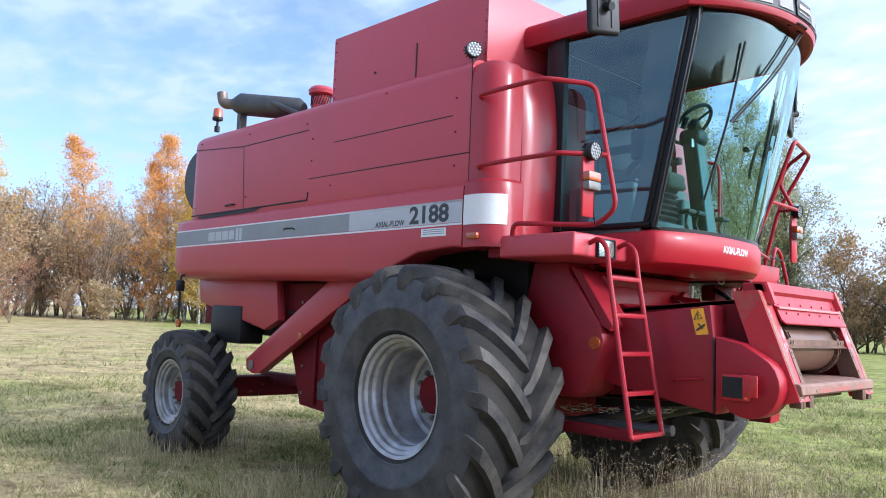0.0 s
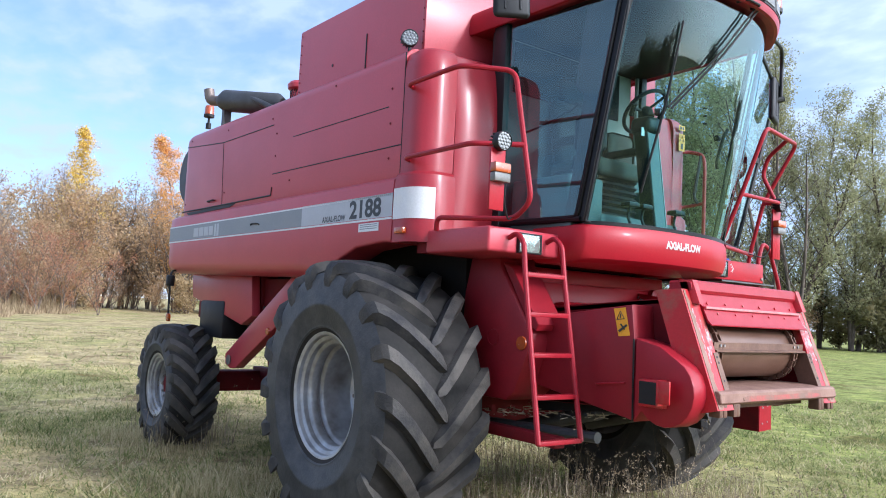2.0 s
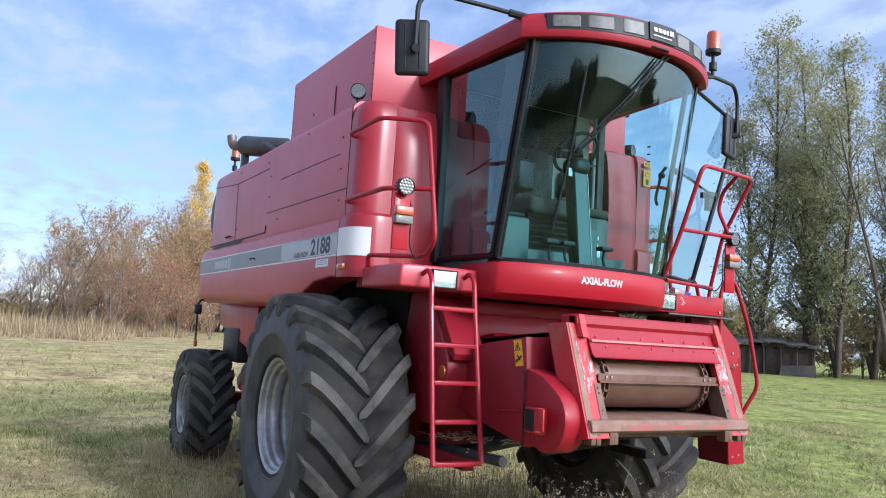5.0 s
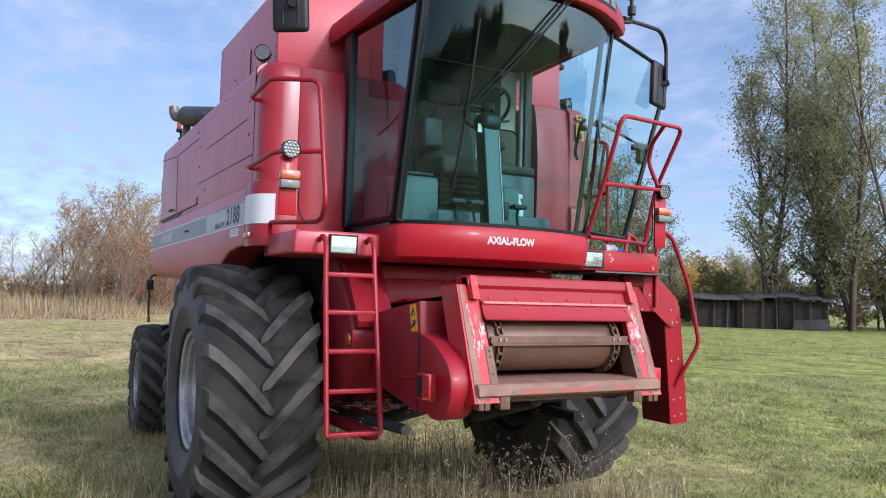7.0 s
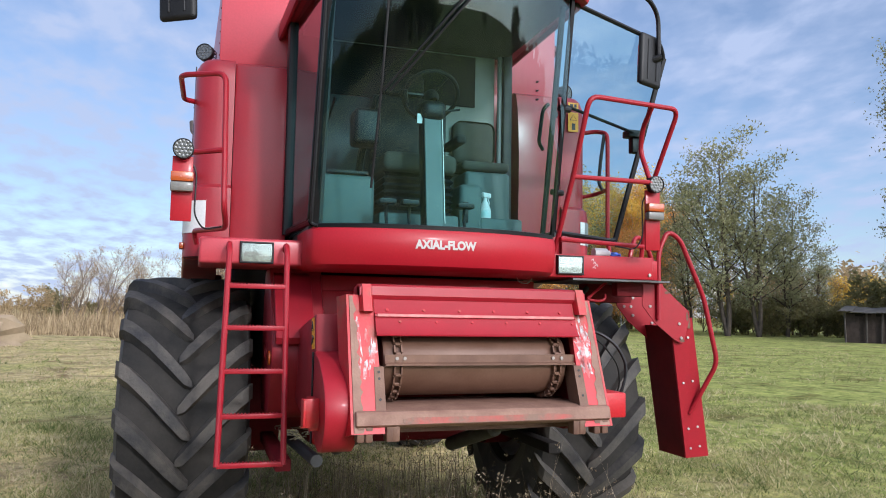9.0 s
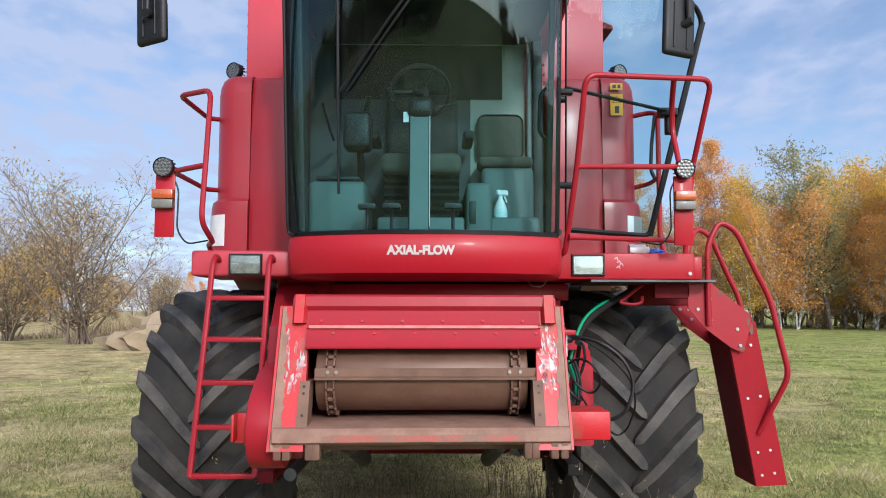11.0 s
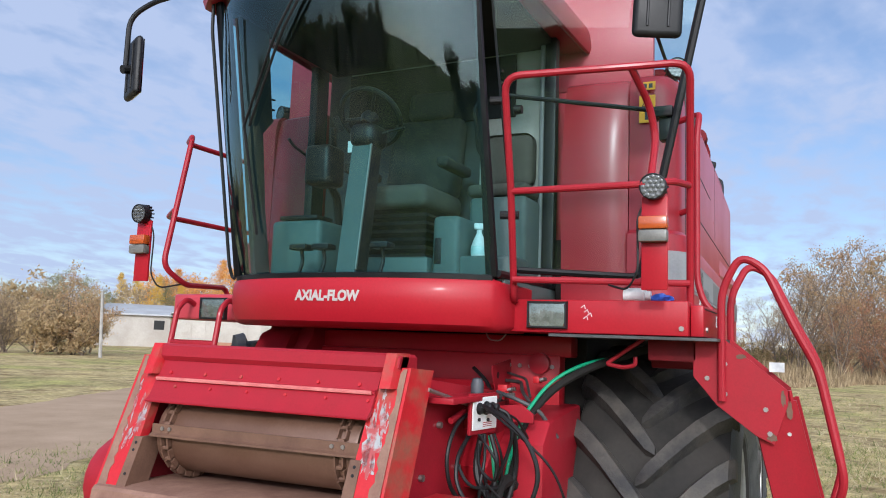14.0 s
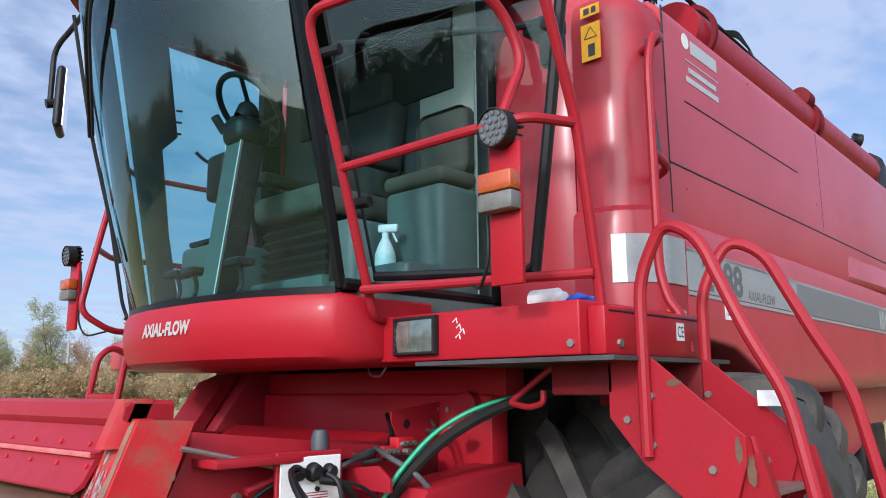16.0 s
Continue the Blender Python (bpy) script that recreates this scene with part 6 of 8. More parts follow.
# under the cab: red bulkhead, beam and lower rails
bm = B()
box(bm, 1.02, 1.14, -0.935, 0.935, 1.79, 1.90, 0.01)
part("cab_beam", bm, RED_BRIGHT, combine)
bm = B()
box(bm, 1.06, 1.16, -0.92, 0.88, 1.40, 1.80, 0.01)
part("bulkhead", bm, RED_BRIGHT, combine)
bm = B()
prism(bm, [(1.16, 1.62), (1.40, 1.66), (1.62, 1.55), (1.62, 1.50), (1.16, 1.52)], "y", -0.50, 0.55, 0.01)
part("feeder_hump", bm, RED_BRIGHT, combine)
bm = B()
tube(bm, [(0.9, -0.75, 0.80), (1.95, -0.72, 0.84)], 0.035, 0, 10)
part("lift_tube", bm, GUNMETAL, combine)
part("lower_frame", box(B(), 0.75, 1.80, -0.93, -0.84, 0.76, 0.83, 0.01), RED_DIRTY_SHADED, combine)
# the left rail is near-black, the right one red
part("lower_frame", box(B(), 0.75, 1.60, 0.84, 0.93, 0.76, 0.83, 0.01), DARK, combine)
for s in (-1, 1):
    part("lift_cylinder", tube(B(), [(0.85, s * 0.42, 0.72), (1.7, s * 0.42, 0.95), (1.72, s * 0.42, 0.955), (2.35, s * 0.42, 1.08)], [0.05, 0.05, 0.025, 0.025], 0, 14), GUNMETAL, combine)
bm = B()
# near-black slab under the tunnel floor
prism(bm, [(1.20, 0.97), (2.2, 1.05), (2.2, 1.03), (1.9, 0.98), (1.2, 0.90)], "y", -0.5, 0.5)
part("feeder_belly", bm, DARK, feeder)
bm = B()
rc = random.Random(44)
for i in range(110):
    x, y = rc.uniform(0.92, 1.9), rc.uniform(-0.86, -0.40)
    a, ln = rc.uniform(0, 3.14), rc.uniform(0.02, 0.06)
    z = 0.86 + 0.07 * (x - 0.9) + rc.uniform(0, 0.035)
    tube(bm, [(x, y, z), (x + ln * math.cos(a), y + ln * math.sin(a), z + rc.uniform(-0.01, 0.012))], 0.0035, 0, 3)
tagged(part("chaff_screen", bm, CHAFF, feeder), "pale chaff lying on the dark lower plate", kind="stuff")
# left foot of the feeder
bm = B()
box(bm, 2.20, 2.45, 0.690, 0.905, 1.105, 1.24, 0.008)
part("left_foot", bm, RED_WORN, feeder)
bm = B()
prism(bm, [(1.30, 1.60), (2.24, 1.70), (2.35, 1.45), (2.40, 1.10), (1.4, 1.02)], "y", 0.60, 0.64, 0.006)
side_l = part("left_side_plate", bm, RED_TUBE, feeder)
for x, z in ((2.25, 1.30), (2.1, 1.5), (2.3, 1.2), (1.9, 1.3), (2.32, 1.58)):
    part("bolt", bolt(B(), (x, 0.64, z), (0, 1, 0), 0.014, 0.02), STEEL, side_l)
bm = B()
box(bm, 1.75, 2.25, 0.64, 0.78, 1.60, 1.625, 0.004)
part("shelf_plate", bm, RED_TUBE, feeder)
bm = B()
prism(bm, [(2.31, 1.135), (2.37, 1.15), (2.38, 1.09), (2.32, 1.08)], "y", 0.6405, 0.6425)
part("warning_sticker", bm, YELLOW, side_l, "small yellow sticker")
part("thin_rod", tube(B(), [(2.32, 0.70, 1.66), (1.98, 0.74, 1.58)], 0.009, 0, 8), STEEL, feeder)
part("thin_rod", tube(B(), [(2.10, 0.70, 1.52), (1.90, 0.72, 1.58)], 0.014, 0, 8), RED_TUBE, feeder)
# left gearbox and tank box by the wheel
bm = B()
prism(bm, [(1.10, 1.55), (1.60, 1.50), (1.70, 1.40), (1.70, 0.95), (1.05, 0.95)], "y", 0.76, 0.98, 0.02)
part("gear_box", bm, RED_TUBE, combine)
bm = B()
prism(bm, [(1.20, 1.50), (1.75, 1.44), (1.85, 1.30), (1.80, 1.20), (1.2, 1.22)], "y", 0.62, 0.77, 0.015)
part("gear_box_arm", bm, RED_BRIGHT, combine)
part("shaft_end", lathe(B(), [(0.055, 1.16), (0.055, 1.20), (0.04, 1.205), (0.0, 1.205)], (0, 0.777, 1.756), "x", 20), RED_TUBE, combine)

# plug board with sockets, cables and hoses on the left of the feeder
bm = B()
box(bm, -0.02, -0.004, -0.118, 0.118, -0.09, 0.085, 0.003, 1, Matrix.Translation((1.92, 0.78, 1.548)) @ Matrix.Rotation(radians(84), 4, "Z"))
box(bm, 1.81, 1.83, 0.64, 0.775, 1.455, 1.62, 0.003)
pb = part("plug_bracket", bm, RED_TUBE, feeder)
PT = Matrix.Translation((1.92, 0.78, 1.548)) @ Matrix.Rotation(radians(84), 4, "Z")
bm = B()
box(bm, -0.003, 0.003, -0.108, 0.108, -0.07, 0.07, 0.002, 1, PT)
part("plug_plate", bm, WHITE_VINYL, pb, "white plate with three black sockets")
for y, r in ((-0.055, 0.021), (0.005, 0.024), (0.062, 0.019)):
    bm = lathe(B(), [(r, 0.003), (r, 0.03), (r * 0.7, 0.036), (0.0, 0.036)], (0, y, 0.022), "x", 16)
    lathe(bm, [(r * 1.25, 0.003), (r * 1.25, 0.008), (r, 0.009)], (0, y, 0.022), "x", 16)
    bmesh.ops.transform(bm, matrix=PT, verts=bm.verts)
    part("socket", bm, BLACK, pb)
for y, z in ((-0.06, -0.025), (0.02, -0.03)):
    bm = bolt(B(), (0.003, y, z), (1, 0, 0), 0.008, 0.008)
    bmesh.ops.transform(bm, matrix=PT, verts=bm.verts)
    part("dark_plug", bm, BLACK, pb)
bm = B()
for i in range(3):
    box(bm, 0.003, 0.0036, -0.02, 0.06, -0.058 + i * 0.008, -0.055 + i * 0.008, 0, 2, PT)
part("print_line", bm, RED_TUBE, pb)
part("grey_cap", lathe(B(), [(0.03, 1.625), (0.03, 1.665), (0.022, 1.69), (0.0, 1.695)], (1.825, 0.70, 0), "z", 16), TANK_GREY, pb)
for i, (pts, r, m) in enumerate((
        ([(1.95, 0.80, 1.565), (2.04, 0.84, 1.578), (2.06, 0.97, 1.50), (2.0, 1.12, 1.36), (1.944, 1.163, 1.215), (1.80, 1.145, 1.06), (1.765, 1.10, 1.015), (1.84, 1.03, 1.06), (1.95, 0.93, 1.15), (2.03, 0.84, 1.27)], 0.0055, BLACK),
        ([(1.98, 0.79, 1.44), (2.08, 0.82, 1.475), (2.144, 0.875, 1.455), (2.13, 0.942, 1.36), (2.065, 0.896, 1.276), (2.05, 0.81, 1.33), (1.98, 0.78, 1.42)], 0.0065, BLACK),
        ([(1.90, 0.84, 1.567), (1.89, 0.88, 1.55), (1.88, 0.90, 1.46), (1.86, 0.86, 1.34), (1.88, 0.80, 1.22)], 0.0085, BLACK),
        ([(1.9, 0.76, 1.46), (1.92, 0.74, 1.3), (1.95, 0.80, 1.2), (1.85, 0.9, 1.12), (1.6, 0.95, 1.15)], 0.016, BLACK),
        ([(1.9, 0.70, 1.46), (2.0, 0.70, 1.36), (2.1, 0.73, 1.36), (2.12, 0.80, 1.26), (1.95, 0.86, 1.24)], 0.007, BLACK),
        ([(1.55, 0.86, 1.13), (1.75, 0.83, 1.25), (1.85, 0.82, 1.22), (1.95, 0.84, 1.05)], 0.028, DARK),
        ([(1.15, 1.35, 1.86), (1.42, 1.12, 1.76), (1.52, 0.97, 1.66), (1.64, 0.86, 1.50), (1.69, 0.83, 1.34), (1.72, 0.80, 1.16)], 0.020, DARK),
        ([(1.20, 1.30, 1.83), (1.45, 1.08, 1.77), (1.55, 0.95, 1.68), (1.67, 0.86, 1.51), (1.72, 0.83, 1.35), (1.75, 0.80, 1.17)], 0.009, GREEN_HOSE),
        ([(1.9, 0.80, 1.45), (1.93, 0.83, 1.36), (1.92, 0.84, 1.26)], 0.010, GREEN_HOSE),
        ([(1.30, 0.45, 1.72), (1.36, 0.55, 1.66), (1.45, 0.62, 1.60), (1.6, 0.66, 1.60)], 0.010, BLACK),
        ([(1.55, 0.62, 1.60), (1.62, 0.74, 1.61), (1.75, 0.76, 1.59), (1.80, 0.74, 1.56)], 0.014, GUNMETAL),
        ([(1.93, 0.80, 1.57), (2.01, 0.80, 1.588), (2.10, 0.93, 1.565), (2.12, 1.05, 1.48), (2.124, 1.112, 1.345), (2.124, 1.06, 1.19), (2.10, 0.97, 1.145), (1.98, 0.84, 1.16), (1.90, 0.78, 1.28)], 0.0095, BLACK),
        ([(1.93, 0.74, 1.56), (2.08, 0.72, 1.52), (2.17, 0.715, 1.39), (2.13, 0.72, 1.24), (2.0, 0.76, 1.15), (1.90, 0.80, 1.18)], 0.009, BLACK),
        ([(1.98, 0.74, 1.46), (2.10, 0.735, 1.38), (2.14, 0.75, 1.27), (2.12, 0.82, 1.17), (2.08, 0.90, 1.14)], 0.009, BLACK),
        ([(1.93, 0.84, 1.55), (1.86, 0.87, 1.54), (1.77, 0.87, 1.43), (1.72, 0.86, 1.28), (1.76, 0.83, 1.12), (1.86, 0.78, 1.02)], 0.0125, BLACK),
        ([(1.90, 0.84, 1.55), (1.80, 0.88, 1.53), (1.64, 0.90, 1.40), (1.55, 0.90, 1.26), (1.58, 0.86, 1.10)], 0.0055, BLACK),
        ([(1.96, 0.80, 1.46), (2.02, 0.83, 1.36), (2.06, 0.82, 1.24), (1.98, 0.80, 1.12), (1.90, 0.74, 1.04)], 0.007, BLACK),
        ([(1.90, 0.82, 1.46), (1.88, 0.85, 1.37), (1.84, 0.84, 1.26), (1.88, 0.80, 1.14)], 0.006, BLACK),
        ([(1.94, 0.82, 1.46), (1.94, 0.86, 1.34), (1.96, 0.84, 1.20), (1.92, 0.80, 1.10)], 0.010, BLACK))):
    part("hose" if i > 4 else "cable", tube(B(), pts, r, 0.09, 8, 6), m, feeder)
for x in (0.0, 0.12, 0.26):
    part("steel_fitting", tube(B(), [(1.45 + x, 0.66, 1.60), (1.45 + x, 0.74, 1.60)], 0.013, 0, 8), STEEL, feeder)
part("cable_loop", tube(B(), [(1.55, 0.62, 1.905), (1.56, 0.64, 1.87), (1.56, 0.70, 1.865), (1.56, 0.73, 1.90)], 0.004, 0.02, 6), STEEL, combine)
# pipes, brackets and fittings in the bay beside the feeder
for i, (pts, r) in enumerate((([(1.20, 0.55, 1.66), (1.30, 0.72, 1.66), (1.45, 0.78, 1.62), (1.52, 0.86, 1.56)], 0.009), ([(1.20, 0.60, 1.70), (1.34, 0.76, 1.68), (1.50, 0.84, 1.60)], 0.007), ([(1.58, 0.70, 1.62), (1.62, 0.80, 1.60), (1.60, 0.92, 1.55), (1.50, 0.98, 1.42)], 0.010), ([(1.36, 0.66, 1.61), (1.44, 0.70, 1.58), (1.55, 0.72, 1.585), (1.64, 0.70, 1.57)], 0.008))):
    part("steel_pipe" if i < 2 else "hose", tube(B(), pts, r, 0.04, 8), GUNMETAL if i < 2 else RUBBER, combine)
for x, y, z, w in ((1.40, 0.66, 1.60, 0.05), (1.52, 0.70, 1.585, 0.04), (1.30, 0.80, 1.66, 0.035)):
    vb = part("valve_block", box(B(), x, x + w * 1.6, y, y + w, z, z + w, 0.005), RED_WORN, combine)
    for k in range(3):
        part("fitting", bolt(B(), (x + w * (0.3 + 0.5 * k), y + w, z + w * 0.5), (0, 1, 0.2), 0.010, 0.022), STEEL, vb)
bm = B()
prism(bm, [(1.10, 1.78), (1.42, 1.74), (1.42, 1.70), (1.36, 1.60), (1.16, 1.60)], "y", 0.60, 0.606, 0.001, 1)
lug = part("lug_plate", bm, RED_TUBE, combine)
part("lug_hole", lathe(B(), [(0.018, 0.6062), (0.017, 0.6068), (0.0, 0.6068)], (1.34, 0, 1.69), "y", 14), BLACK, lug)
bm = B()
prism(bm, [(0.70, 1.56), (0.88, 1.58), (0.94, 1.54), (0.94, 1.50), (0.72, 1.50)], "x", 1.72, 1.735, 0.002, 1)
part("angle_plate", bm, RED_TUBE, combine)
for x, y, z in ((1.162, 0.60, 1.74), (1.162, 0.66, 1.74), (1.162, 0.72, 1.74), (1.162, 0.62, 1.45), (1.162, 0.84, 1.74), (1.162, 0.84, 1.46)):
    part("bolt", bolt(B(), (x, y, z), (1, 0, 0), 0.012, 0.010), STEEL, combine)

# ---- unloading auger along the left top ----
part("unloading_auger", tube(B(), [(0.10, 1.20, 3.535), (-3.5, 1.22, 3.56)], 0.145, 0, 24), RED_TUBE, combine, "red unloading auger tube folded back along the roof")
for x in (-0.05, -1.75, -1.83):
    bm = B()
    lathe(bm, [(0.145, x - 0.015), (0.168, x - 0.015), (0.168, x + 0.015), (0.145, x + 0.015)], (0, 1.21, 3.548), "x", 28, True)
    part("auger_flange", bm, RED_DIRTY_SHADED, combine)
part("auger_hinge", lathe(B(), [(0.0, -1.72), (0.065, -1.72), (0.065, -1.60), (0.0, -1.58)], (0, 1.30, 3.66), "x", 18), RED_DIRTY_SHADED, combine)
part("roof_cable", tube(B(), [(0.60, 1.25, 3.78), (0.2, 1.26, 3.72), (-0.9, 1.26, 3.70), (-2.3, 1.25, 3.715), (-3.3, 1.25, 3.71)], 0.012, 0.2, 6), BLACK, combine)
for k in range(4):
    bm = B()
    tube(bm, [(-0.42 - 0.02 * k, 1.27, 3.70), (-0.55, 1.30, 3.735 - 0.012 * k), (-0.75, 1.29, 3.70), (-0.78 + 0.02 * k, 1.30, 3.655), (-0.58, 1.31, 3.65), (-0.42, 1.28, 3.69)], 0.006, 0.05, 6)
    part("cable_coil", bm, BLACK, combine)
bm = B()
rings = []
for x, z0, z1, w in ((-3.42, 3.42, 3.70, 0.14), (-3.52, 3.36, 3.70, 0.15), (-3.64, 3.14, 3.66, 0.15), (-3.70, 3.02, 3.58, 0.14), (-3.72, 2.98, 3.10, 0.13)):
    rings.append([(x, 1.22 - w, z0), (x, 1.22 + w, z0), (x, 1.22 + w, z1 - 0.04), (x, 1.22 + w * 0.6, z1), (x, 1.22 - w * 0.6, z1), (x, 1.22 - w, z1 - 0.04)])
loft(bm, rings)
part("rubber_spout", bm, BLACK, combine, "black rubber spout at the end of the auger")
led_lamp((-3.2, 1.28, 3.76), (-0.6, 0.8, -0.2), combine, "rear_lamp", 0.05)


# ---- inside the cab ----
seat = new("driver_seat")
seat.parent = combine
tagged(seat, "grey cloth driver seat on black bellows")
bm = B()
rings = []
for i in range(13):
    z = 2.30 + 0.27 * i / 12
    k = 0.02 if i % 2 else 0.0
    rings.append([(1.02 + k, -0.27 + k, z), (1.44 - k, -0.27 + k, z), (1.44 - k, 0.21 - k, z), (1.02 + k, 0.21 - k, z)])
loft(bm, rings)
part("bellows", bm, BLACK, seat, "black folded rubber bellows", 20)
bm = B(); box(bm, 1.0, 1.50, -0.28, 0.22, 2.57, 2.70, 0.045, 4); part("seat_cushion", bm, OLIVE_CLOTH, seat)
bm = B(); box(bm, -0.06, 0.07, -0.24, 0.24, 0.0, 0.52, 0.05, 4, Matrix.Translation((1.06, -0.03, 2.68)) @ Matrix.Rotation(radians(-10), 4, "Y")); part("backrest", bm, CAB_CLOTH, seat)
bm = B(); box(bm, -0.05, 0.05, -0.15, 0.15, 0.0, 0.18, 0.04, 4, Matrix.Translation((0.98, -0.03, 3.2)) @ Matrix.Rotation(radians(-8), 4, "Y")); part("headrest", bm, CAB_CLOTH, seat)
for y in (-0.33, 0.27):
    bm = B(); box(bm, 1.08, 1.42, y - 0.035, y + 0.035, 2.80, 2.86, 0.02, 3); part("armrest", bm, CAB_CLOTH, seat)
bm = B(); box(bm, 1.0, 1.48, -0.30, 0.24, 2.14, 2.30, 0.02); part("seat_base", bm, TEAL, seat)
# consoles
bm = B()
box(bm, 0.98, 1.46, 0.25, 0.41, 2.15, 2.52, 0.03, 3)
box(bm, 1.20, 1.44, 0.40, 0.71, 2.15, 2.305, 0.02, 3)
con = part("left_console", bm, TEAL, combine, "grey-green moulded console")
bm = B(); box(bm, 0.97, 1.24, 0.36, 0.70, 2.15, 2.655, 0.03, 3); part("console_step", bm, TEAL, con)
bm = B(); box(bm, 1.458, 1.466, 0.27, 0.31, 2.26, 2.40, 0.004); part("console_vent", bm, BLACK, con)
ts = new("training_seat"); ts.parent = combine
tagged(ts, "grey padded passenger seat")
bm = B(); box(bm, 1.0, 1.24, 0.34, 0.70, 2.66, 2.73, 0.03, 3); part("cushion", bm, OLIVE_CLOTH, ts)
bm = B(); box(bm, 0.965, 1.04, 0.34, 0.66, 2.74, 3.06, 0.06, 4); part("backrest", bm, OLIVE_CLOTH, ts)
bm = B(); box(bm, 1.05, 1.62, -0.70, -0.36, 2.15, 2.50, 0.03, 3); rc = part("right_console", bm, TEAL, combine, "grey-green control console")
bm = B(); box(bm, 1.44, 1.62, -0.50, -0.33, 2.70, 2.93, 0.03, 3); part("control_pod", bm, BLACK, rc)
part("pod_stem", tube(B(), [(1.34, -0.42, 2.48), (1.40, -0.41, 2.66), (1.50, -0.41, 2.74)], 0.025, 0, 8), BLACK, rc)
part("control_lever", tube(B(), [(1.50, -0.38, 2.92), (1.54, -0.36, 2.98), (1.56, -0.35, 3.03)], 0.020, 0.04, 8), BLACK, rc)
bm = B(); box(bm, 1.44, 1.60, -0.66, -0.40, 2.505, 2.53, 0.008); part("switch_panel", bm, BLACK, rc)
# steering column
bm = B()
m = Matrix.Translation((1.80, -0.035, 2.16)) @ Matrix.Rotation(radians(-8), 4, "Y")
box(bm, -0.065, 0.046, -0.062, 0.062, 0.0, 0.74, 0.012, 3, m)
col = part("steering_column", bm, BLACK, combine, "black steering column with a grey-green front")
bm = B(); box(bm, 0.044, 0.052, -0.055, 0.055, 0.01, 0.73, 0.003, 1, m); part("column_front", bm, TEAL_SHADED, col)
bm = B(); box(bm, 0.040, 0.054, 0.057, 0.0645, 0.03, 0.73, 0.002, 1, m); part("column_edge", bm, STEEL, col)
bm = B(); box(bm, 1.60, 1.78, -0.11, 0.05, 2.85, 2.98, 0.045, 3); part("column_head", bm, BLACK, col)
tilt = Matrix.Translation((1.68, -0.03, 3.025)) @ Matrix.Rotation(radians(-46), 4, "Y")
bm = lathe(B(), [(0.172 + 0.014 * math.cos(t), 0.014 * math.sin(t)) for t in [2 * math.pi * i / 8 for i in range(8)]], (0, 0, 0), "z", 36, True)
lathe(bm, [(0.0, 0.012), (0.045, 0.006), (0.05, -0.02), (0.03, -0.07)], (0, 0, 0), "z", 16)
for a in (0.5, 2.6, 4.71):
    tube(bm, [(0.03 * math.cos(a), 0.03 * math.sin(a), 0), (0.168 * math.cos(a), 0.168 * math.sin(a), 0)], 0.010, 0, 6)
bmesh.ops.transform(bm, matrix=tilt, verts=bm.verts)
part("steering_wheel", bm, BLACK, combine, "black three-spoke steering wheel")
part("wheel_knob", tube(B(), [(1.70, -0.20, 2.96), (1.74, -0.22, 3.03)], 0.02, 0, 8), BLACK, col)
part("signal_stalk", tube(B(), [(1.68, 0.04, 2.93), (1.66, 0.17, 2.96)], 0.008, 0, 6), BLACK, col)
bm = B(); box(bm, 1.73, 1.735, -0.13, -0.09, 2.83, 2.89); part("key_tag", bm, WHITE_VINYL, col)
# pedals
for y in (-0.33, -0.19, 0.16):
    bm = B()
    tube(bm, [(1.84, y, 2.16), (1.80, y, 2.24), (1.82, y, 2.31)], 0.010, 0.03, 8)
    pd = part("pedal_arm", bm, BLACK, combine)
    bm = B(); box(bm, 1.78, 1.86, y - 0.052, y + 0.052, 2.30, 2.328, 0.006); pp = part("pedal_pad", bm, BLACK, pd)
    for k in range(4):
        bm = B(); box(bm, 1.795 + 0.016 * k, 1.803 + 0.016 * k, y - 0.045, y + 0.045, 2.327, 2.332); part("pad_ridge", bm, GUNMETAL, pp)
bm = B()
loft(bm, [[(1.45, y, 2.162), (ws(y) - 0.02, y, 2.162), (ws(y) - 0.02, y, 2.168), (1.45, y, 2.168)] for y in YS])
part("floor_mat", bm, BLACK, combine)
# spray bottle on the floor by the door
bot = thing("spray_bottle", "white plastic spray bottle with a pale teal label", "bottle")
part("bottle_body", lathe(B(), [(0.0, 0.0), (0.040, 0.0), (0.043, 0.015), (0.042, 0.06), (0.034, 0.085), (0.026, 0.105), (0.014, 0.13), (0.014, 0.15), (0.0, 0.15)], (0, 0, 0), "z", 20), WHITE_VINYL, bot)
part("label", lathe(B(), [(0.0432, 0.012), (0.0440, 0.016), (0.0430, 0.055), (0.0425, 0.058)], (0, 0, 0), "z", 20), PALE_LABEL, bot)
bm = B(); box(bm, -0.055, 0.03, -0.014, 0.014, 0.15, 0.185, 0.008); tube(bm, [(-0.03, 0, 0.152), (-0.05, 0, 0.11)], 0.005, 0, 6); part("trigger", bm, WHITE_VINYL, bot)
bot.matrix_basis = Matrix.Translation((1.335, 0.473, 2.305)) @ Matrix.Rotation(radians(-60), 4, "Z")
# white bottle and blue cloth on the left platform
jar = thing("white_canister", "small white plastic canister lying on the platform", "canister")
part("body", tube(B(), [(1.40, 1.27, 2.103), (1.40, 1.37, 2.103)], 0.036, 0, 16), WHITE_VINYL, jar)
part("cap", tube(B(), [(1.40, 1.37, 2.103), (1.40, 1.395, 2.103)], 0.022, 0, 12), WHITE_VINYL, jar)
cl = B()
bmesh.ops.create_icosphere(cl, subdivisions=3, radius=0.045)
for v in cl.verts:
    v.co = Vector((1.38 + v.co.x, 1.44 + v.co.y * 1.2, 2.088 + max(-0.018, v.co.z * 0.6))) + Vector((1, 1, 0.5)) * 0.016 * noise.noise(v.co * 40)
cloth = part("blue_rag", cl, BLUE)
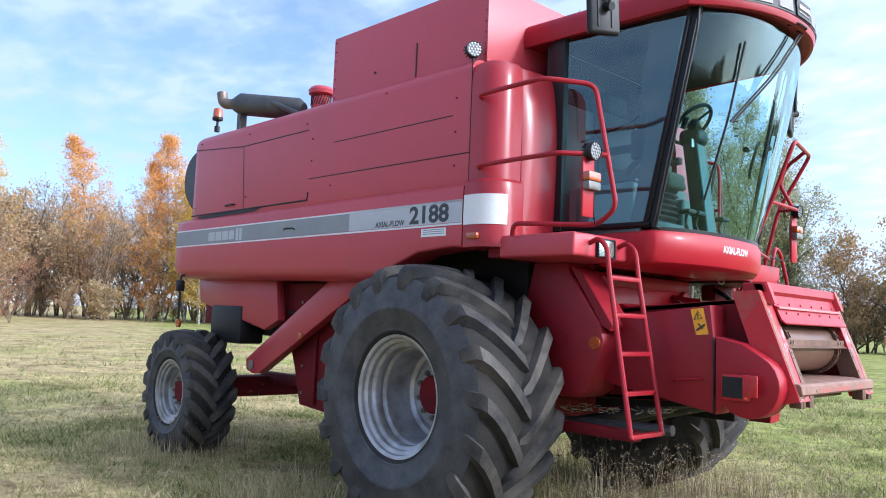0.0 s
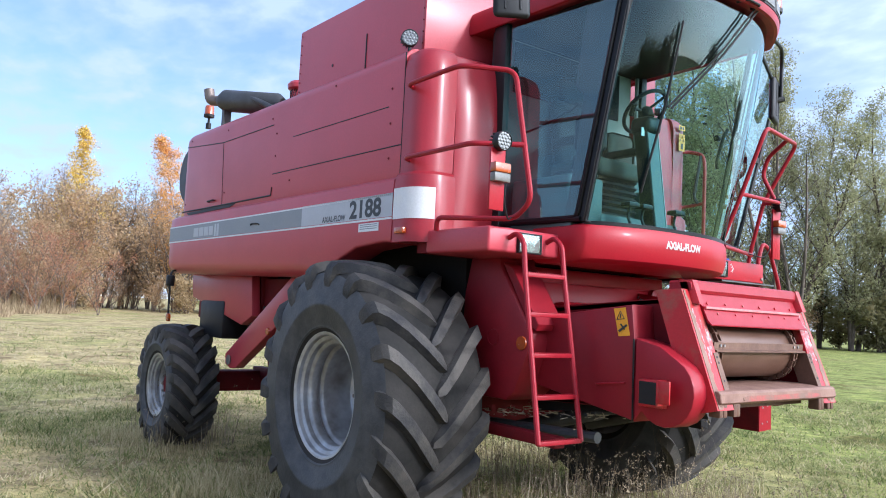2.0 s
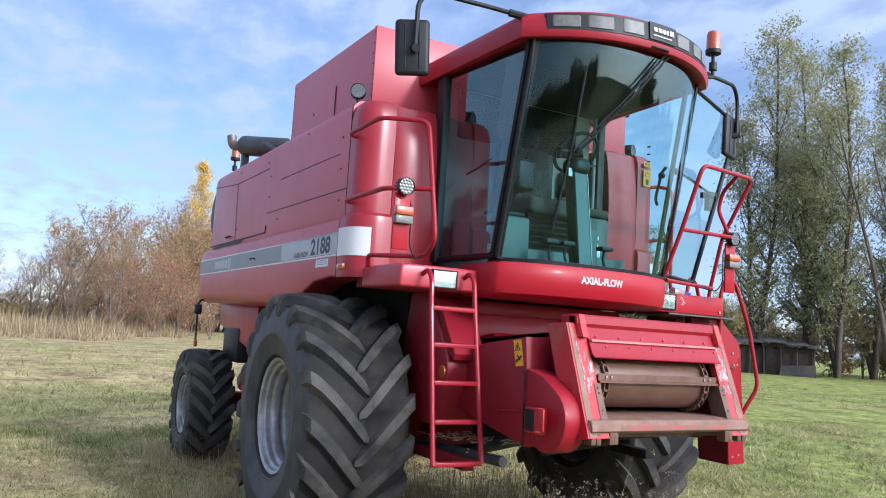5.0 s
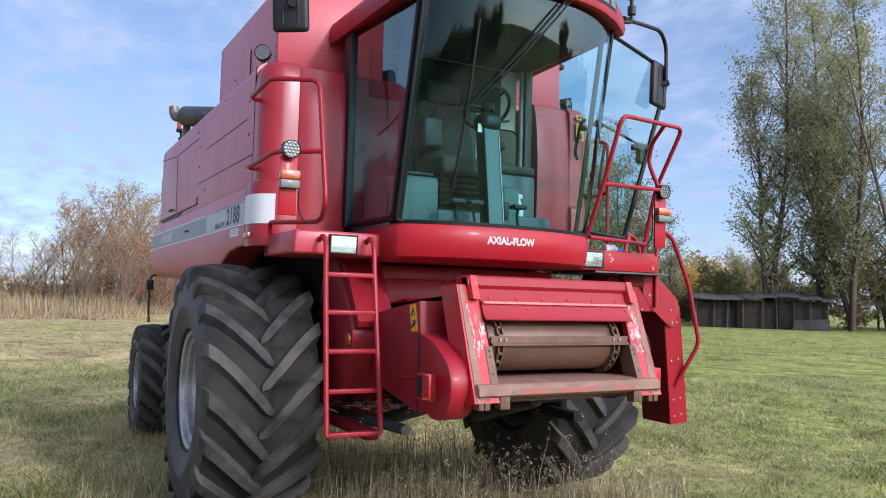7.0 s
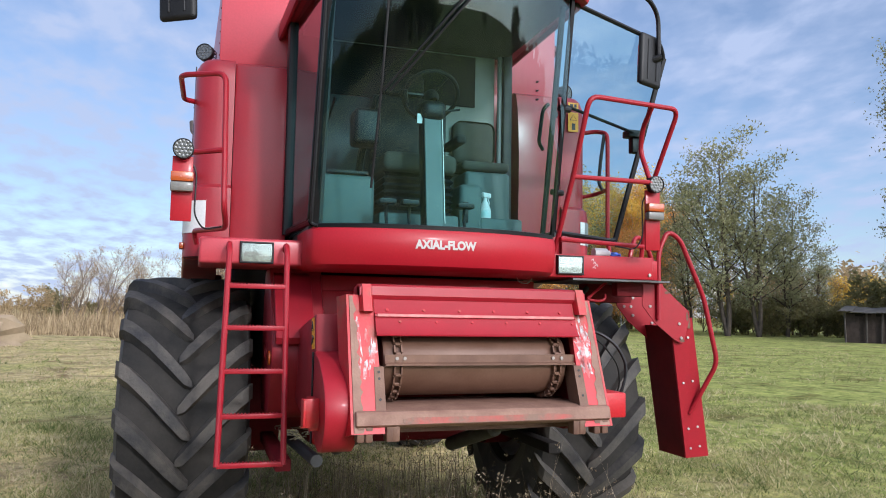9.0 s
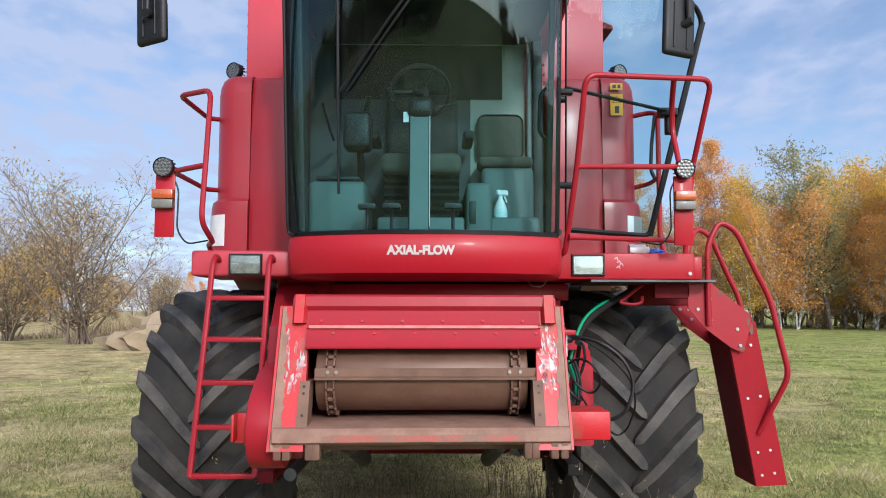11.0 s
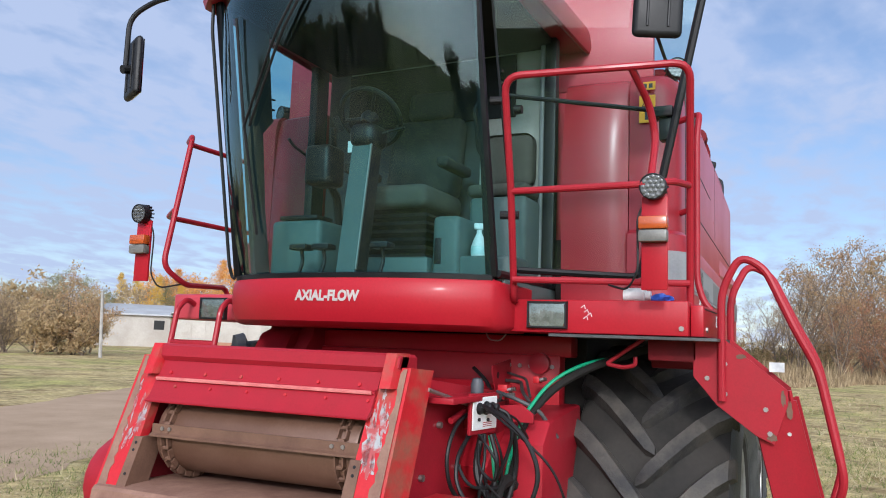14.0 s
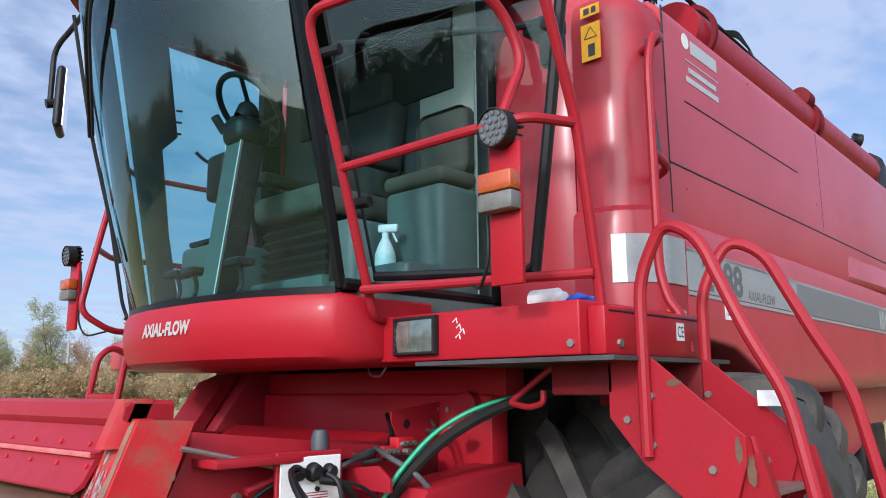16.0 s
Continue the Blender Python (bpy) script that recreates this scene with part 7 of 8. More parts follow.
tagged(cloth, "crumpled blue rag on the red platform", "rag")

# ---- wipers ----
def gx(y, z):
    f = (z - 2.18) / 1.48
    return ws(y) + (ws(y, False) - ws(y)) * f + bow(z)
wiper = new("wiper"); wiper.parent = combine
tagged(wiper, "black double-arm windscreen wiper")
for o in (0.0, 0.035):
    part("wiper_arm", tube(B(), [(gx(0.12, 3.62) + 0.05, 0.14 + o, 3.63), (gx(-0.15, 3.25) + 0.05, -0.16 + o, 3.25), (gx(-0.44, 2.88) + 0.03, -0.45 + o, 2.88)], 0.007, 0.1, 6), BLACK, wiper)
part("wiper_blade", tube(B(), [(gx(-0.45, 3.40) + 0.02, -0.455, 3.40), (gx(-0.46, 2.9) + 0.022, -0.46, 2.9), (gx(-0.47, 2.36) + 0.02, -0.47, 2.36)], 0.008, 0.1, 6), BLACK, wiper)
# grab bar inside the right window and small fittings
part("inner_handle", tube(B(), [(1.78, 0.70, 2.72), (1.80, 0.66, 2.76), (1.86, 0.66, 2.96), (1.86, 0.70, 3.0)], 0.012, 0.03, 8), BLACK, combine)
bm = B(); lathe(bm, [(0.0, 0.835), (0.02, 0.835), (0.024, 0.80), (0.0, 0.795)], (1.70, 0, 2.98), "y", 14); part("door_striker", bm, BLACK, combine)
RAIL_GREY = mat("pale_grey_rail_paint", (0.20, 0.21, 0.21), 0.6, 0, (0.14, 0.15, 0.15), 8, 0.6, 90, 0.05)
part("white_rail", tube(B(), [(1.005, 0.70, 2.16), (1.005, 0.70, 3.58)], 0.017, 0, 10), RAIL_GREY, combine)

# ---- lettering and stickers ----
def letters(text, bold=0.010, shear=0.0):
    """The outline of a text as a mesh, lower left at the origin, in the x-y plane."""
    cu = bpy.data.curves.new("text", "FONT")
    cu.body, cu.size, cu.extrude, cu.shear, cu.offset = text, 1.0, 0.0, shear, bold
    ob = bpy.data.objects.new("text", cu)
    scene.collection.objects.link(ob)
    me = bpy.data.meshes.new_from_object(ob.evaluated_get(bpy.context.evaluated_depsgraph_get()))
    bpy.data.objects.remove(ob)
    bm = B()
    bm.from_mesh(me)
    bpy.data.meshes.remove(me)
    x0, x1 = min(v.co.x for v in bm.verts), max(v.co.x for v in bm.verts)
    y0, y1 = min(v.co.y for v in bm.verts), max(v.co.y for v in bm.verts)
    for v in bm.verts:
        v.co = Vector(((v.co.x - x0) / (x1 - x0), (v.co.y - y0) / (y1 - y0), 0))
    return bm


def letter_part(name, text, place, material, parent, bold=0.010, label=""):
    """place maps the unit square of the text to the world."""
    bm = letters(text, bold)
    for v in bm.verts:
        v.co = Vector(place(v.co.x, v.co.y))
    return part(name, bm, material, parent, label)


letter_part("model_number", "2188", lambda u, v: (0.19 + 0.42 * u, -1.4965, 2.188 + 0.135 * v), INK, combine, 0.032)
letter_part("model_number", "2188", lambda u, v: (0.61 - 0.42 * u, 1.4965, 2.188 + 0.135 * v), LEFT_INK, combine, 0.032)
letter_part("side_lettering", "AXIAL-FLOW", lambda u, v: (-0.21 + 0.345 * u, -1.4965, 2.186 + 0.045 * v), INK, combine, 0.03)
letter_part("side_lettering", "AXIAL-FLOW", lambda u, v: (0.135 - 0.345 * u, 1.4965, 2.186 + 0.045 * v), LEFT_INK, combine)
letter_part("front_lettering", "AXIAL-FLOW", lambda u, v: (ws(-0.205 + 0.372 * u) + 0.0435 - 0.004 * v, -0.205 + 0.372 * u, 2.026 + 0.054 * v), CREAM, combine, 0.05)
for s in (-1, 1):
    # maker's mark as plain bars
    for a, b, z0, z1 in ((-2.93, -2.80, 2.20, 2.29), (-2.78, -2.66, 2.20, 2.29), (-2.64, -2.53, 2.20, 2.29), (-2.51, -2.41, 2.20, 2.29), (-2.37, -2.33, 2.185, 2.305), (-2.31, -2.26, 2.185, 2.305)):
        bm = B()
        box(bm, a, b, min(s * 1.4955, s * 1.497), max(s * 1.4955, s * 1.497), z0, z1)
        part("mark_bar", bm, SILVER_STRIPE if s < 0 else LEFT_SILVER, combine)
    # white notice with grey lines
    bm = B()
    x1 = 0.585 if s < 0 else 0.40
    box(bm, 0.325, x1, min(s * 1.493, s * 1.495), max(s * 1.493, s * 1.495), 2.088, 2.148)
    nt = part("notice", bm, WHITE_VINYL, combine, "small white notice")
    for z in (2.105, 2.12, 2.134):
        bm = B(); box(bm, 0.345, x1 - 0.02, min(s * 1.4952, s * 1.4957), max(s * 1.4952, s * 1.4957), z, z + 0.006); part("notice_line", bm, GREY_STRIPE, nt)
    bm = B()
    box(bm, 0.80, 0.905, min(s * 1.482, s * 1.512), max(s * 1.482, s * 1.512), 2.054, 2.096, 0.006)
    part("marker_lamp", bm, ORANGE, combine, "small orange marker lamp")
# dealer's sticker on the left: round sign and pale bars
bm = lathe(B(), [(0.035, 1.4525), (0.034, 1.4535), (0.0, 1.4537)], (0.53, 0, 3.25), "y", 20)
part("dealer_mark", bm, WHITE_VINYL, combine)
for x0, x1, z0, z1 in ((0.48, 0.20, 3.21, 3.27), (0.54, 0.19, 3.165, 3.170), (0.51, 0.22, 3.115, 3.140), (0.54, 0.20, 3.07, 3.095)):
    bm = B(); box(bm, x1, x0, 1.4525, 1.4538, z0, z1); part("dealer_bar", bm, SILVER_STRIPE, combine)
# yellow stickers on the left front panel
for z0, z1, nm in ((3.055, 3.205, 0), (3.235, 3.28, 1)):
    bm = B(); box(bm, 1.026, 1.0285, 1.255, 1.34, z0, z1)
    st = part("warning_sticker", bm, YELLOW, combine, "yellow warning sticker with black pictograms")
    bm = B()
    if nm == 0:
        tube(bm, [(1.029, 1.27, 3.145), (1.029, 1.325, 3.145), (1.029, 1.298, 3.19), (1.029, 1.27, 3.145)], 0.0025, 0, 4)
        box(bm, 1.0285, 1.0292, 1.285, 1.315, 3.07, 3.12)
    else:
        box(bm, 1.0285, 1.0292, 1.27, 1.295, 3.245, 3.27)
        box(bm, 1.0285, 1.0292, 1.305, 1.325, 3.245, 3.27)
    part("pictogram", bm, INK, st)
bm = B(); box(bm, 1.14, 1.19, 1.661, 1.6625, 1.965, 2.02)
ce = part("ce_sticker", bm, WHITE_VINYL, combine, "white sticker with two black letters")
letter_part("ce_letters", "CE", lambda u, v: (1.185 - 0.04 * u, 1.6635, 1.975 + 0.035 * v), INK, ce)

# the body stands slightly askew behind the cab
for ob in combine.children_recursive:
    if ob.type != "MESH" or ob.parent.name.split(".")[0] in ("front_wheel", "rear_wheel"):
        continue
    if min((v.co.x for v in ob.data.vertices), default=1.0) > 0.70:
        continue
    for v in ob.data.vertices:
        if v.co.x < 0.75:
            k = 0.018 + 0.025 * max(0.0, min(1.0, (v.co.y + 1.45) / 2.9))
            v.co.y -= k * (0.75 - v.co.x)


# ---- trees and far things ----
BARK_BIRCH = mat("birch_bark", (0.55, 0.53, 0.49), 0.8, 0, (0.10, 0.09, 0.08), 3, 0.9, 20, 0.2, 0.2, 0, False, 0.1, 2.0)
BARK = mat("grey_brown_bark", (0.13, 0.105, 0.085), 0.9, 0, (0.07, 0.055, 0.045), 3, 0.9, 20, 0.3, 0.2)
BARK_PALE = mat("pale_twigs", (0.20, 0.155, 0.12), 0.9, 0, (0.12, 0.095, 0.075), 3, 0.9, 20, 0.2, 0.2)
LEAF_ORANGE = leaf_mat("orange_birch_leaves", (0.74, 0.36, 0.10), (0.76, 0.47, 0.16))
LEAF_YELLOW = leaf_mat("yellow_birch_leaves", (0.78, 0.53, 0.09), (0.66, 0.48, 0.11))
LEAF_OLIVE = leaf_mat("olive_poplar_leaves", (0.27, 0.285, 0.145), (0.40, 0.375, 0.21))
LEAF_RUSSET = leaf_mat("russet_leaves", (0.44, 0.27, 0.15), (0.48, 0.36, 0.20))
LEAF_RED = leaf_mat("reddish_leaves", (0.42, 0.17, 0.10), (0.46, 0.27, 0.15))
LEAF_TAN = leaf_mat("tan_hedge_leaves", (0.50, 0.37, 0.21), (0.42, 0.32, 0.17))
LEAF_DARK = leaf_mat("dark_hedge_leaves", (0.20, 0.20, 0.09), (0.30, 0.25, 0.12))


def sweep(segs, sides=4):
    """Tapered limbs from (p, q, r0, r1) rows as one set of arrays."""
    P = np.array([s[0] for s in segs]); Q = np.array([s[1] for s in segs])
    R0 = np.array([s[2] for s in segs]); R1 = np.array([s[3] for s in segs])
    d = Q - P
    d /= np.maximum(np.linalg.norm(d, axis=1), 1e-6)[:, None]
    ref = np.where(np.abs(d[:, 2:3]) > 0.9, np.array([[1.0, 0, 0]]), np.array([[0, 0, 1.0]]))
    u = np.cross(d, ref); u /= np.linalg.norm(u, axis=1)[:, None]
    w = np.cross(d, u)
    vs = []
    for k in range(sides):
        a = 2 * np.pi * k / sides
        o = u * np.cos(a) + w * np.sin(a)
        vs.append(P + o * R0[:, None]); vs.append(Q + o * R1[:, None])
    V = np.stack(vs, 1).reshape(-1, 3)
    i = np.arange(len(segs))[:, None] * (2 * sides)
    F = np.concatenate([i + np.array([[2 * k, (2 * k + 2) % (2 * sides), (2 * k + 3) % (2 * sides), 2 * k + 1]]) for k in range(sides)])
    return V, F


def ribbons(segs):
    """Fine twigs as narrow tapered strips."""
    P = np.array([s[0] for s in segs]); Q = np.array([s[1] for s in segs])
    R0 = np.array([s[2] for s in segs]); R1 = np.array([s[3] for s in segs])
    d = Q - P
    ref = np.stack([np.cos(np.arange(len(segs)) * 2.4), np.sin(np.arange(len(segs)) * 2.4), np.full(len(segs), 0.2)], 1)
    u = np.cross(d, ref); u /= np.maximum(np.linalg.norm(u, axis=1), 1e-6)[:, None]
    V = np.stack([P - u * R0[:, None], P + u * R0[:, None], Q + u * R1[:, None], Q - u * R1[:, None]], 1).reshape(-1, 3)
    return V, np.arange(len(V)).reshape(-1, 4)


def grow(rng, h, stems, crown0, spread, rise, limbs, sub, r0, wob=0.12, cone=0.0, part_lean=0.33):
    """Limbs of a tree h metres high. Returns segments and the places where leaves hang."""
    segs, spots = [], []

    def run(p, d, length, r, level, k):
        pts = [p]
        w = wob * (0.35 if level == 0 and (stems == 1 or part_lean < 0.2) else 1.0)
        for i in range(k):
            d = (d + Vector((rng.gauss(0, w), rng.gauss(0, w), rng.gauss(0, w * 0.6) + (0.06 if level else 0.0)))).normalized()
            q = p + d * (length / k)
            ra, rb = r * (1 - i / k * 0.8), r * (1 - (i + 1) / k * 0.8)
            segs.append((tuple(p), tuple(q), max(ra, 0.008), max(rb, 0.006)))
            p = q
            pts.append(p)
        return pts

    for s in range(stems):
        lean = Vector((rng.gauss(0, 0.03 if stems == 1 else part_lean), rng.gauss(0, 0.03 if stems == 1 else part_lean), 1)).normalized()
        hh = h * (1 if stems == 1 else rng.uniform(0.7, 1.0))
        trunk = run(Vector((rng.gauss(0, 0.02 * stems), rng.gauss(0, 0.02 * stems), -0.1)), lean, hh, r0, 0, 12)
        for i in range(limbs):
            t = crown0 + (1 - crown0) * (i + rng.random()) / limbs
            f = t * 12
            j = min(int(f), 11)
            p = trunk[j].lerp(trunk[j + 1], f - j)
            a = i * 2.4 + rng.random()
            u = (t - crown0) / (1 - crown0)
            ln = h * spread * rng.uniform(0.55, 1.15) * (cone * 1.35 * (0.10 + min(1, u * 6) * (1 - u) ** 1.0) + (1 - cone) * (0.45 + 0.75 * math.sin(math.pi * min(1, 0.12 + 0.80 * u))))
            d = Vector((math.cos(a), math.sin(a), rise + 0.5 * u)).normalized()
            limb = run(p, d, ln, r0 * (1 - t) * 0.45 + 0.015, 1, 5)
            for k in range(sub):
                g = rng.uniform(0.2, 1.0) * 5
                m = min(int(g), 4)
                q = limb[m].lerp(limb[m + 1], g - m)
                e = Vector((rng.gauss(0, 0.7), rng.gauss(0, 0.7), rng.gauss(0.25, 0.4))) + d * 0.6
                tw = run(q, e.normalized(), ln * rng.uniform(0.22, 0.5), 0.012 + r0 * 0.03, 2, 3)
                spots += tw[1:]
            spots.append(limb[-1])
        spots.append(trunk[-1])
    return segs, spots


def tree(name, label, seed, bark, leaf, h, stems=1, crown0=0.15, spread=0.2, rise=0.35, limbs=26, sub=7, r0=0.16, leaves=6, size=0.16, scatter=0.35, sides=4, droop=0.0, category="tree", cone=0.0, part_lean=0.33):
    rng = random.Random(seed)
    g = np.random.default_rng(seed)
    segs, spots = grow(rng, h, stems, crown0, spread, rise, limbs, sub, r0, 0.12, cone, part_lean)
    ob = thing(name, label, category)
    thick = [s for s in segs if s[2] > 0.028]
    thin = [s for s in segs if s[2] <= 0.028]
    V, F = sweep(thick, sides)
    if thin:
        W, G = ribbons(thin)
        V, F = np.concatenate([V, W]), np.concatenate([F, G + len(V)])
    tr = new("trunk", raw_mesh("trunk", V, F, bark)); tr.parent = ob
    if leaves:
        c = np.repeat(np.array([tuple(s) for s in spots]), leaves, 0)
        c = c + g.normal(0, scatter, c.shape) * np.array([1, 1, 0.9]) - np.array([0, 0, droop])
        k = len(c)
        a = g.normal(0, 1, (k, 3)); a /= np.linalg.norm(a, axis=1)[:, None]
        b = g.normal(0, 1, (k, 3)); b -= a * (a * b).sum(1)[:, None]; b /= np.linalg.norm(b, axis=1)[:, None]
        s = size * g.uniform(0.5, 1.3, (k, 1))
        V = np.stack([c - a * s, c + b * s * 0.9, c + a * s], 1).reshape(-1, 3)
        F = np.arange(len(V)).reshape(-1, 3)
        cr = new("crown", raw_mesh("crown", V, F, leaf)); cr.parent = ob
    return ob


kinds = {
    "orange": [tree("birch_tree", "slender birch with bright orange autumn leaves", 21 + i, BARK_BIRCH, LEAF_ORANGE, 17, 1, 0.10, 0.21, 0.4, 60, 8, 0.13, 9, 0.10, 0.24, cone=0.9) for i in range(2)],
    "yellow": [tree("birch_tree", "birch with thinning yellow autumn leaves", 31 + i, BARK_BIRCH, LEAF_YELLOW, 17, 1, 0.10, 0.19, 0.4, 58, 8, 0.13, 8, 0.10, 0.24, cone=0.9) for i in range(2)],
    "bare": [tree("bare_tree", "leafless grey tree with fine twigs", 41 + i, BARK_PALE, LEAF_RUSSET, 12, 3, 0.15, 0.20, 0.95, 20, 9, 0.10, 1, 0.09, 0.3, 3, cone=0.4) for i in range(3)],
    "russet": [tree("russet_tree", "small tree with thin russet leaves", 51 + i, BARK_PALE, LEAF_RUSSET, 9, 4, 0.10, 0.23, 0.8, 11, 8, 0.07, 4, 0.115, 0.26, 3, cone=0.3) for i in range(2)],
    "poplar": [tree("poplar_tree", "tall poplar with thin olive leaves and dark limbs", 61 + i, BARK, LEAF_OLIVE, 25, 2, 0.12, 0.125, 0.9, 40, 11, 0.26, 7, 0.125, 0.34, part_lean=0.06) for i in range(3)],
    "willow": [tree("willow_tree", "spreading willow with sparse olive leaves", 71 + i, BARK, LEAF_OLIVE, 15, 2, 0.2, 0.25, 0.6, 22, 9, 0.2, 7, 0.145, 0.36, part_lean=0.16) for i in range(2)],
    "bush": [tree("bush", "tangled brown hedge bush", 81 + i, BARK_PALE, LEAF_TAN, 4, 6, 0.05, 0.42, 0.5, 7, 3, 0.03, 4, 0.17, 0.22, 3, category="bush") for i in range(3)],
    "dark": [tree("bush", "dense dark green hedge bush", 91 + i, BARK, LEAF_DARK, 4, 6, 0.05, 0.42, 0.5, 7, 3, 0.03, 5, 0.19, 0.22, 3, category="bush") for i in range(2)],
    "shrub": [tree("bare_shrub", "wide leafless shrub with pale twigs", 101, BARK_PALE, LEAF_TAN, 8, 14, 0.08, 0.30, 0.6, 12, 10, 0.07, 1, 0.08, 0.3, 3, category="shrub")],
}
kinds["snag"] = [tree("bare_tree", "tall dead tree with forked bare limbs", 131, BARK, LEAF_OLIVE, 22, 2, 0.25, 0.16, 1.1, 12, 6, 0.2, 0, part_lean=0.10)]
kinds["gold"] = [tree("autumn_tree", "broad golden autumn tree", 111, BARK, LEAF_ORANGE, 10, 3, 0.1, 0.24, 0.6, 12, 7, 0.1, 5, 0.16, 0.45, 3, cone=0.3), tree("autumn_tree", "broad yellow autumn tree", 112, BARK, LEAF_YELLOW, 10, 3, 0.1, 0.24, 0.6, 12, 7, 0.1, 5, 0.16, 0.45, 3, cone=0.3)]
kinds["broad"] = [tree("birch_tree", "broad golden birch with hanging autumn leaves", 121, BARK_BIRCH, LEAF_YELLOW, 17, 2, 0.12, 0.19, 0.5, 32, 8, 0.12, 6, 0.118, 0.36, cone=0.45, part_lean=0.1), tree("birch_tree", "broad orange birch with hanging autumn leaves", 122, BARK_BIRCH, LEAF_ORANGE, 17, 2, 0.12, 0.19, 0.5, 32, 8, 0.12, 6, 0.118, 0.36, cone=0.45, part_lean=0.1)]
kinds["red"] = [tree("russet_tree", "small twiggy tree with thin reddish leaves", 141, BARK_PALE, LEAF_RED, 9, 5, 0.08, 0.22, 0.8, 11, 9, 0.06, 2, 0.09, 0.24, 3, cone=0.3)]
kinds["twig"] = kinds["bare"][:2]
first = {id(o): True for v in kinds.values() for o in v}
CX, CY = 5.0, -0.5
place_rng = random.Random(17)
NATURAL = {"snag": 22, "orange": 17, "yellow": 17, "bare": 12, "twig": 12, "red": 9, "russet": 9, "poplar": 25, "willow": 15, "bush": 4, "dark": 4, "shrub": 8, "gold": 10, "broad": 17}


def plant(kind, az, dist, h, group, o=(5.0, -1.0)):
    pool = kinds[kind]
    ob = pool[place_rng.randrange(len(pool))]
    a = radians(az)
    sc = h / NATURAL[kind]
    m = Matrix.Translation((o[0] + dist * math.cos(a), o[1] + dist * math.sin(a), 0)) @ Matrix.Rotation(place_rng.uniform(0, 6.28), 4, "Z")
    if first.get(id(ob)):
        first[id(ob)] = False
        ob.matrix_basis = m @ Matrix.Diagonal((sc, sc, sc, 1))
        t = ob
    else:
        t = copy_thing(ob, m)
        t.scale = (sc, sc, sc)
    tagged(t, group=group)


R = place_rng.uniform
# birch wood behind the machine
for az in np.arange(147.5, 170, 1.15):
    k = place_rng.choices(["broad", "yellow", "bare", "russet"], [5 if az < 156.5 else 0, 0.1, 2 if az < 157 else 5, 0.6 if az < 157 else (2 if az < 163 else 5)])[0]
    el_top = {"broad": 11.2, "yellow": 10.6, "bare": 8.4, "russet": 7.0}[k]
    d = R(92, 106)
    plant(k, az + R(-0.4, 0.4), d, d * math.tan(radians(el_top * R(0.88, 1.07))) + 1.6, "birch wood", (4.6, -5.3) if az > 157 else (6.2, 0.0))
for az, k, el_top in ((156.4, "orange", 11.7), (157.5, "orange", 9.9), (160.8, "orange", 11.1), (167.6, "yellow", 10.7), (154.9, "broad", 10.8), (151.5, "broad", 12.2), (150, "broad", 12.4), (148.6, "broad", 11.8)):
    plant(k, az, 93, 93 * math.tan(radians(el_top)) + 1.6, "birch wood", (4.6, -5.3) if az > 153 else (6.2, 0.0))
for az in np.arange(147, 172, 0.7):
    d = R(84, 98)
    plant(place_rng.choice(["bush", "russet", "russet", "bare"]), az + R(-0.3, 0.3), d, R(2.4, 4.8), "undergrowth")
# golden birches at the near edge of the wood
for az in np.arange(147.4, 158.4, 0.95):
    d = R(82, 92)
    plant("willow" if 152.5 < az < 153.3 else "broad", az + R(-0.3, 0.3), d, d * math.tan(radians(R(8.4, 11.6))) + 1.6, "birch wood", (6.2, 0.0))
# a deeper row of bare trunks and twigs closes the wood
for az in np.arange(148, 171, 0.8):
    d = R(100, 118)
    plant("bare", az + R(-0.3, 0.3), d, d * math.tan(radians(8.6 * R(0.8, 1.1))) + 1.6, "birch wood", (4.6, -5.3))
# thinner russet belt further round
for az in np.arange(170.5, 190, 0.85):
    d = R(70, 92)
    k = place_rng.choices(["russet", "bare", "bush"], [4, 5, 0.6])[0]
    if az > 178.5:
        k = {"russet": "twig", "bush": "bare"}.get(k, k)
    plant(k, az + R(-0.4, 0.4), d, d * math.tan(radians((8.3 if az < 180 else 4.6) * R(0.72, 1.08))) + (1.6 if k != "bush" else -2), "russet belt")
for az in np.arange(171, 199, 0.8):
    plant(place_rng.choice(["bush", "bush", "dark", "russet"]), az, R(84, 110), R(1.8, 3.4), "undergrowth")
plant("bare", 176.2, 62, 8.8, "russet belt")
plant("russet", 173.6, 72, 8.6, "russet belt")
plant("bare", 178.4, 66, 7.4, "russet belt")
# tall poplars beside the shed
for az, h, d in ((114.5, 22, 78), (116.5, 19, 74), (118.3, 23, 78), (120.3, 25, 70), (122.5, 27, 74), (124.6, 27, 69), (126.6, 31, 72), (129.6, 28.5, 70)):
    plant("poplar", az, d, h, "poplar row", (6.4, -2.8))
for az, h, d in ((118.6, 21, 66), (120.2, 24, 64)):
    plant("snag", az, d, h, "poplar row", (5.3, -3.95))
for az in np.arange(104, 134, 1.0):
    d = R(70, 84)
    plant(place_rng.choice(["dark", "bush", "willow", "russet"]), az + R(-0.3, 0.3), d, R(3.5, 7.0), "hedge")
for az in np.arange(104, 117, 1.3):
    d = R(70, 84)
    plant(place_rng.choice(["bare", "willow", "russet"]), az, d, R(9, 13.5), "hedge")
# willows between shed and birches
for az, h, d in ((138.4, 13.5, 80), (140.2, 16, 76), (142.2, 18.5, 76), (144.6, 14, 86), (146.8, 13, 90)):
    plant("willow", az, d, h, "willow row", (6.3, -1.7))
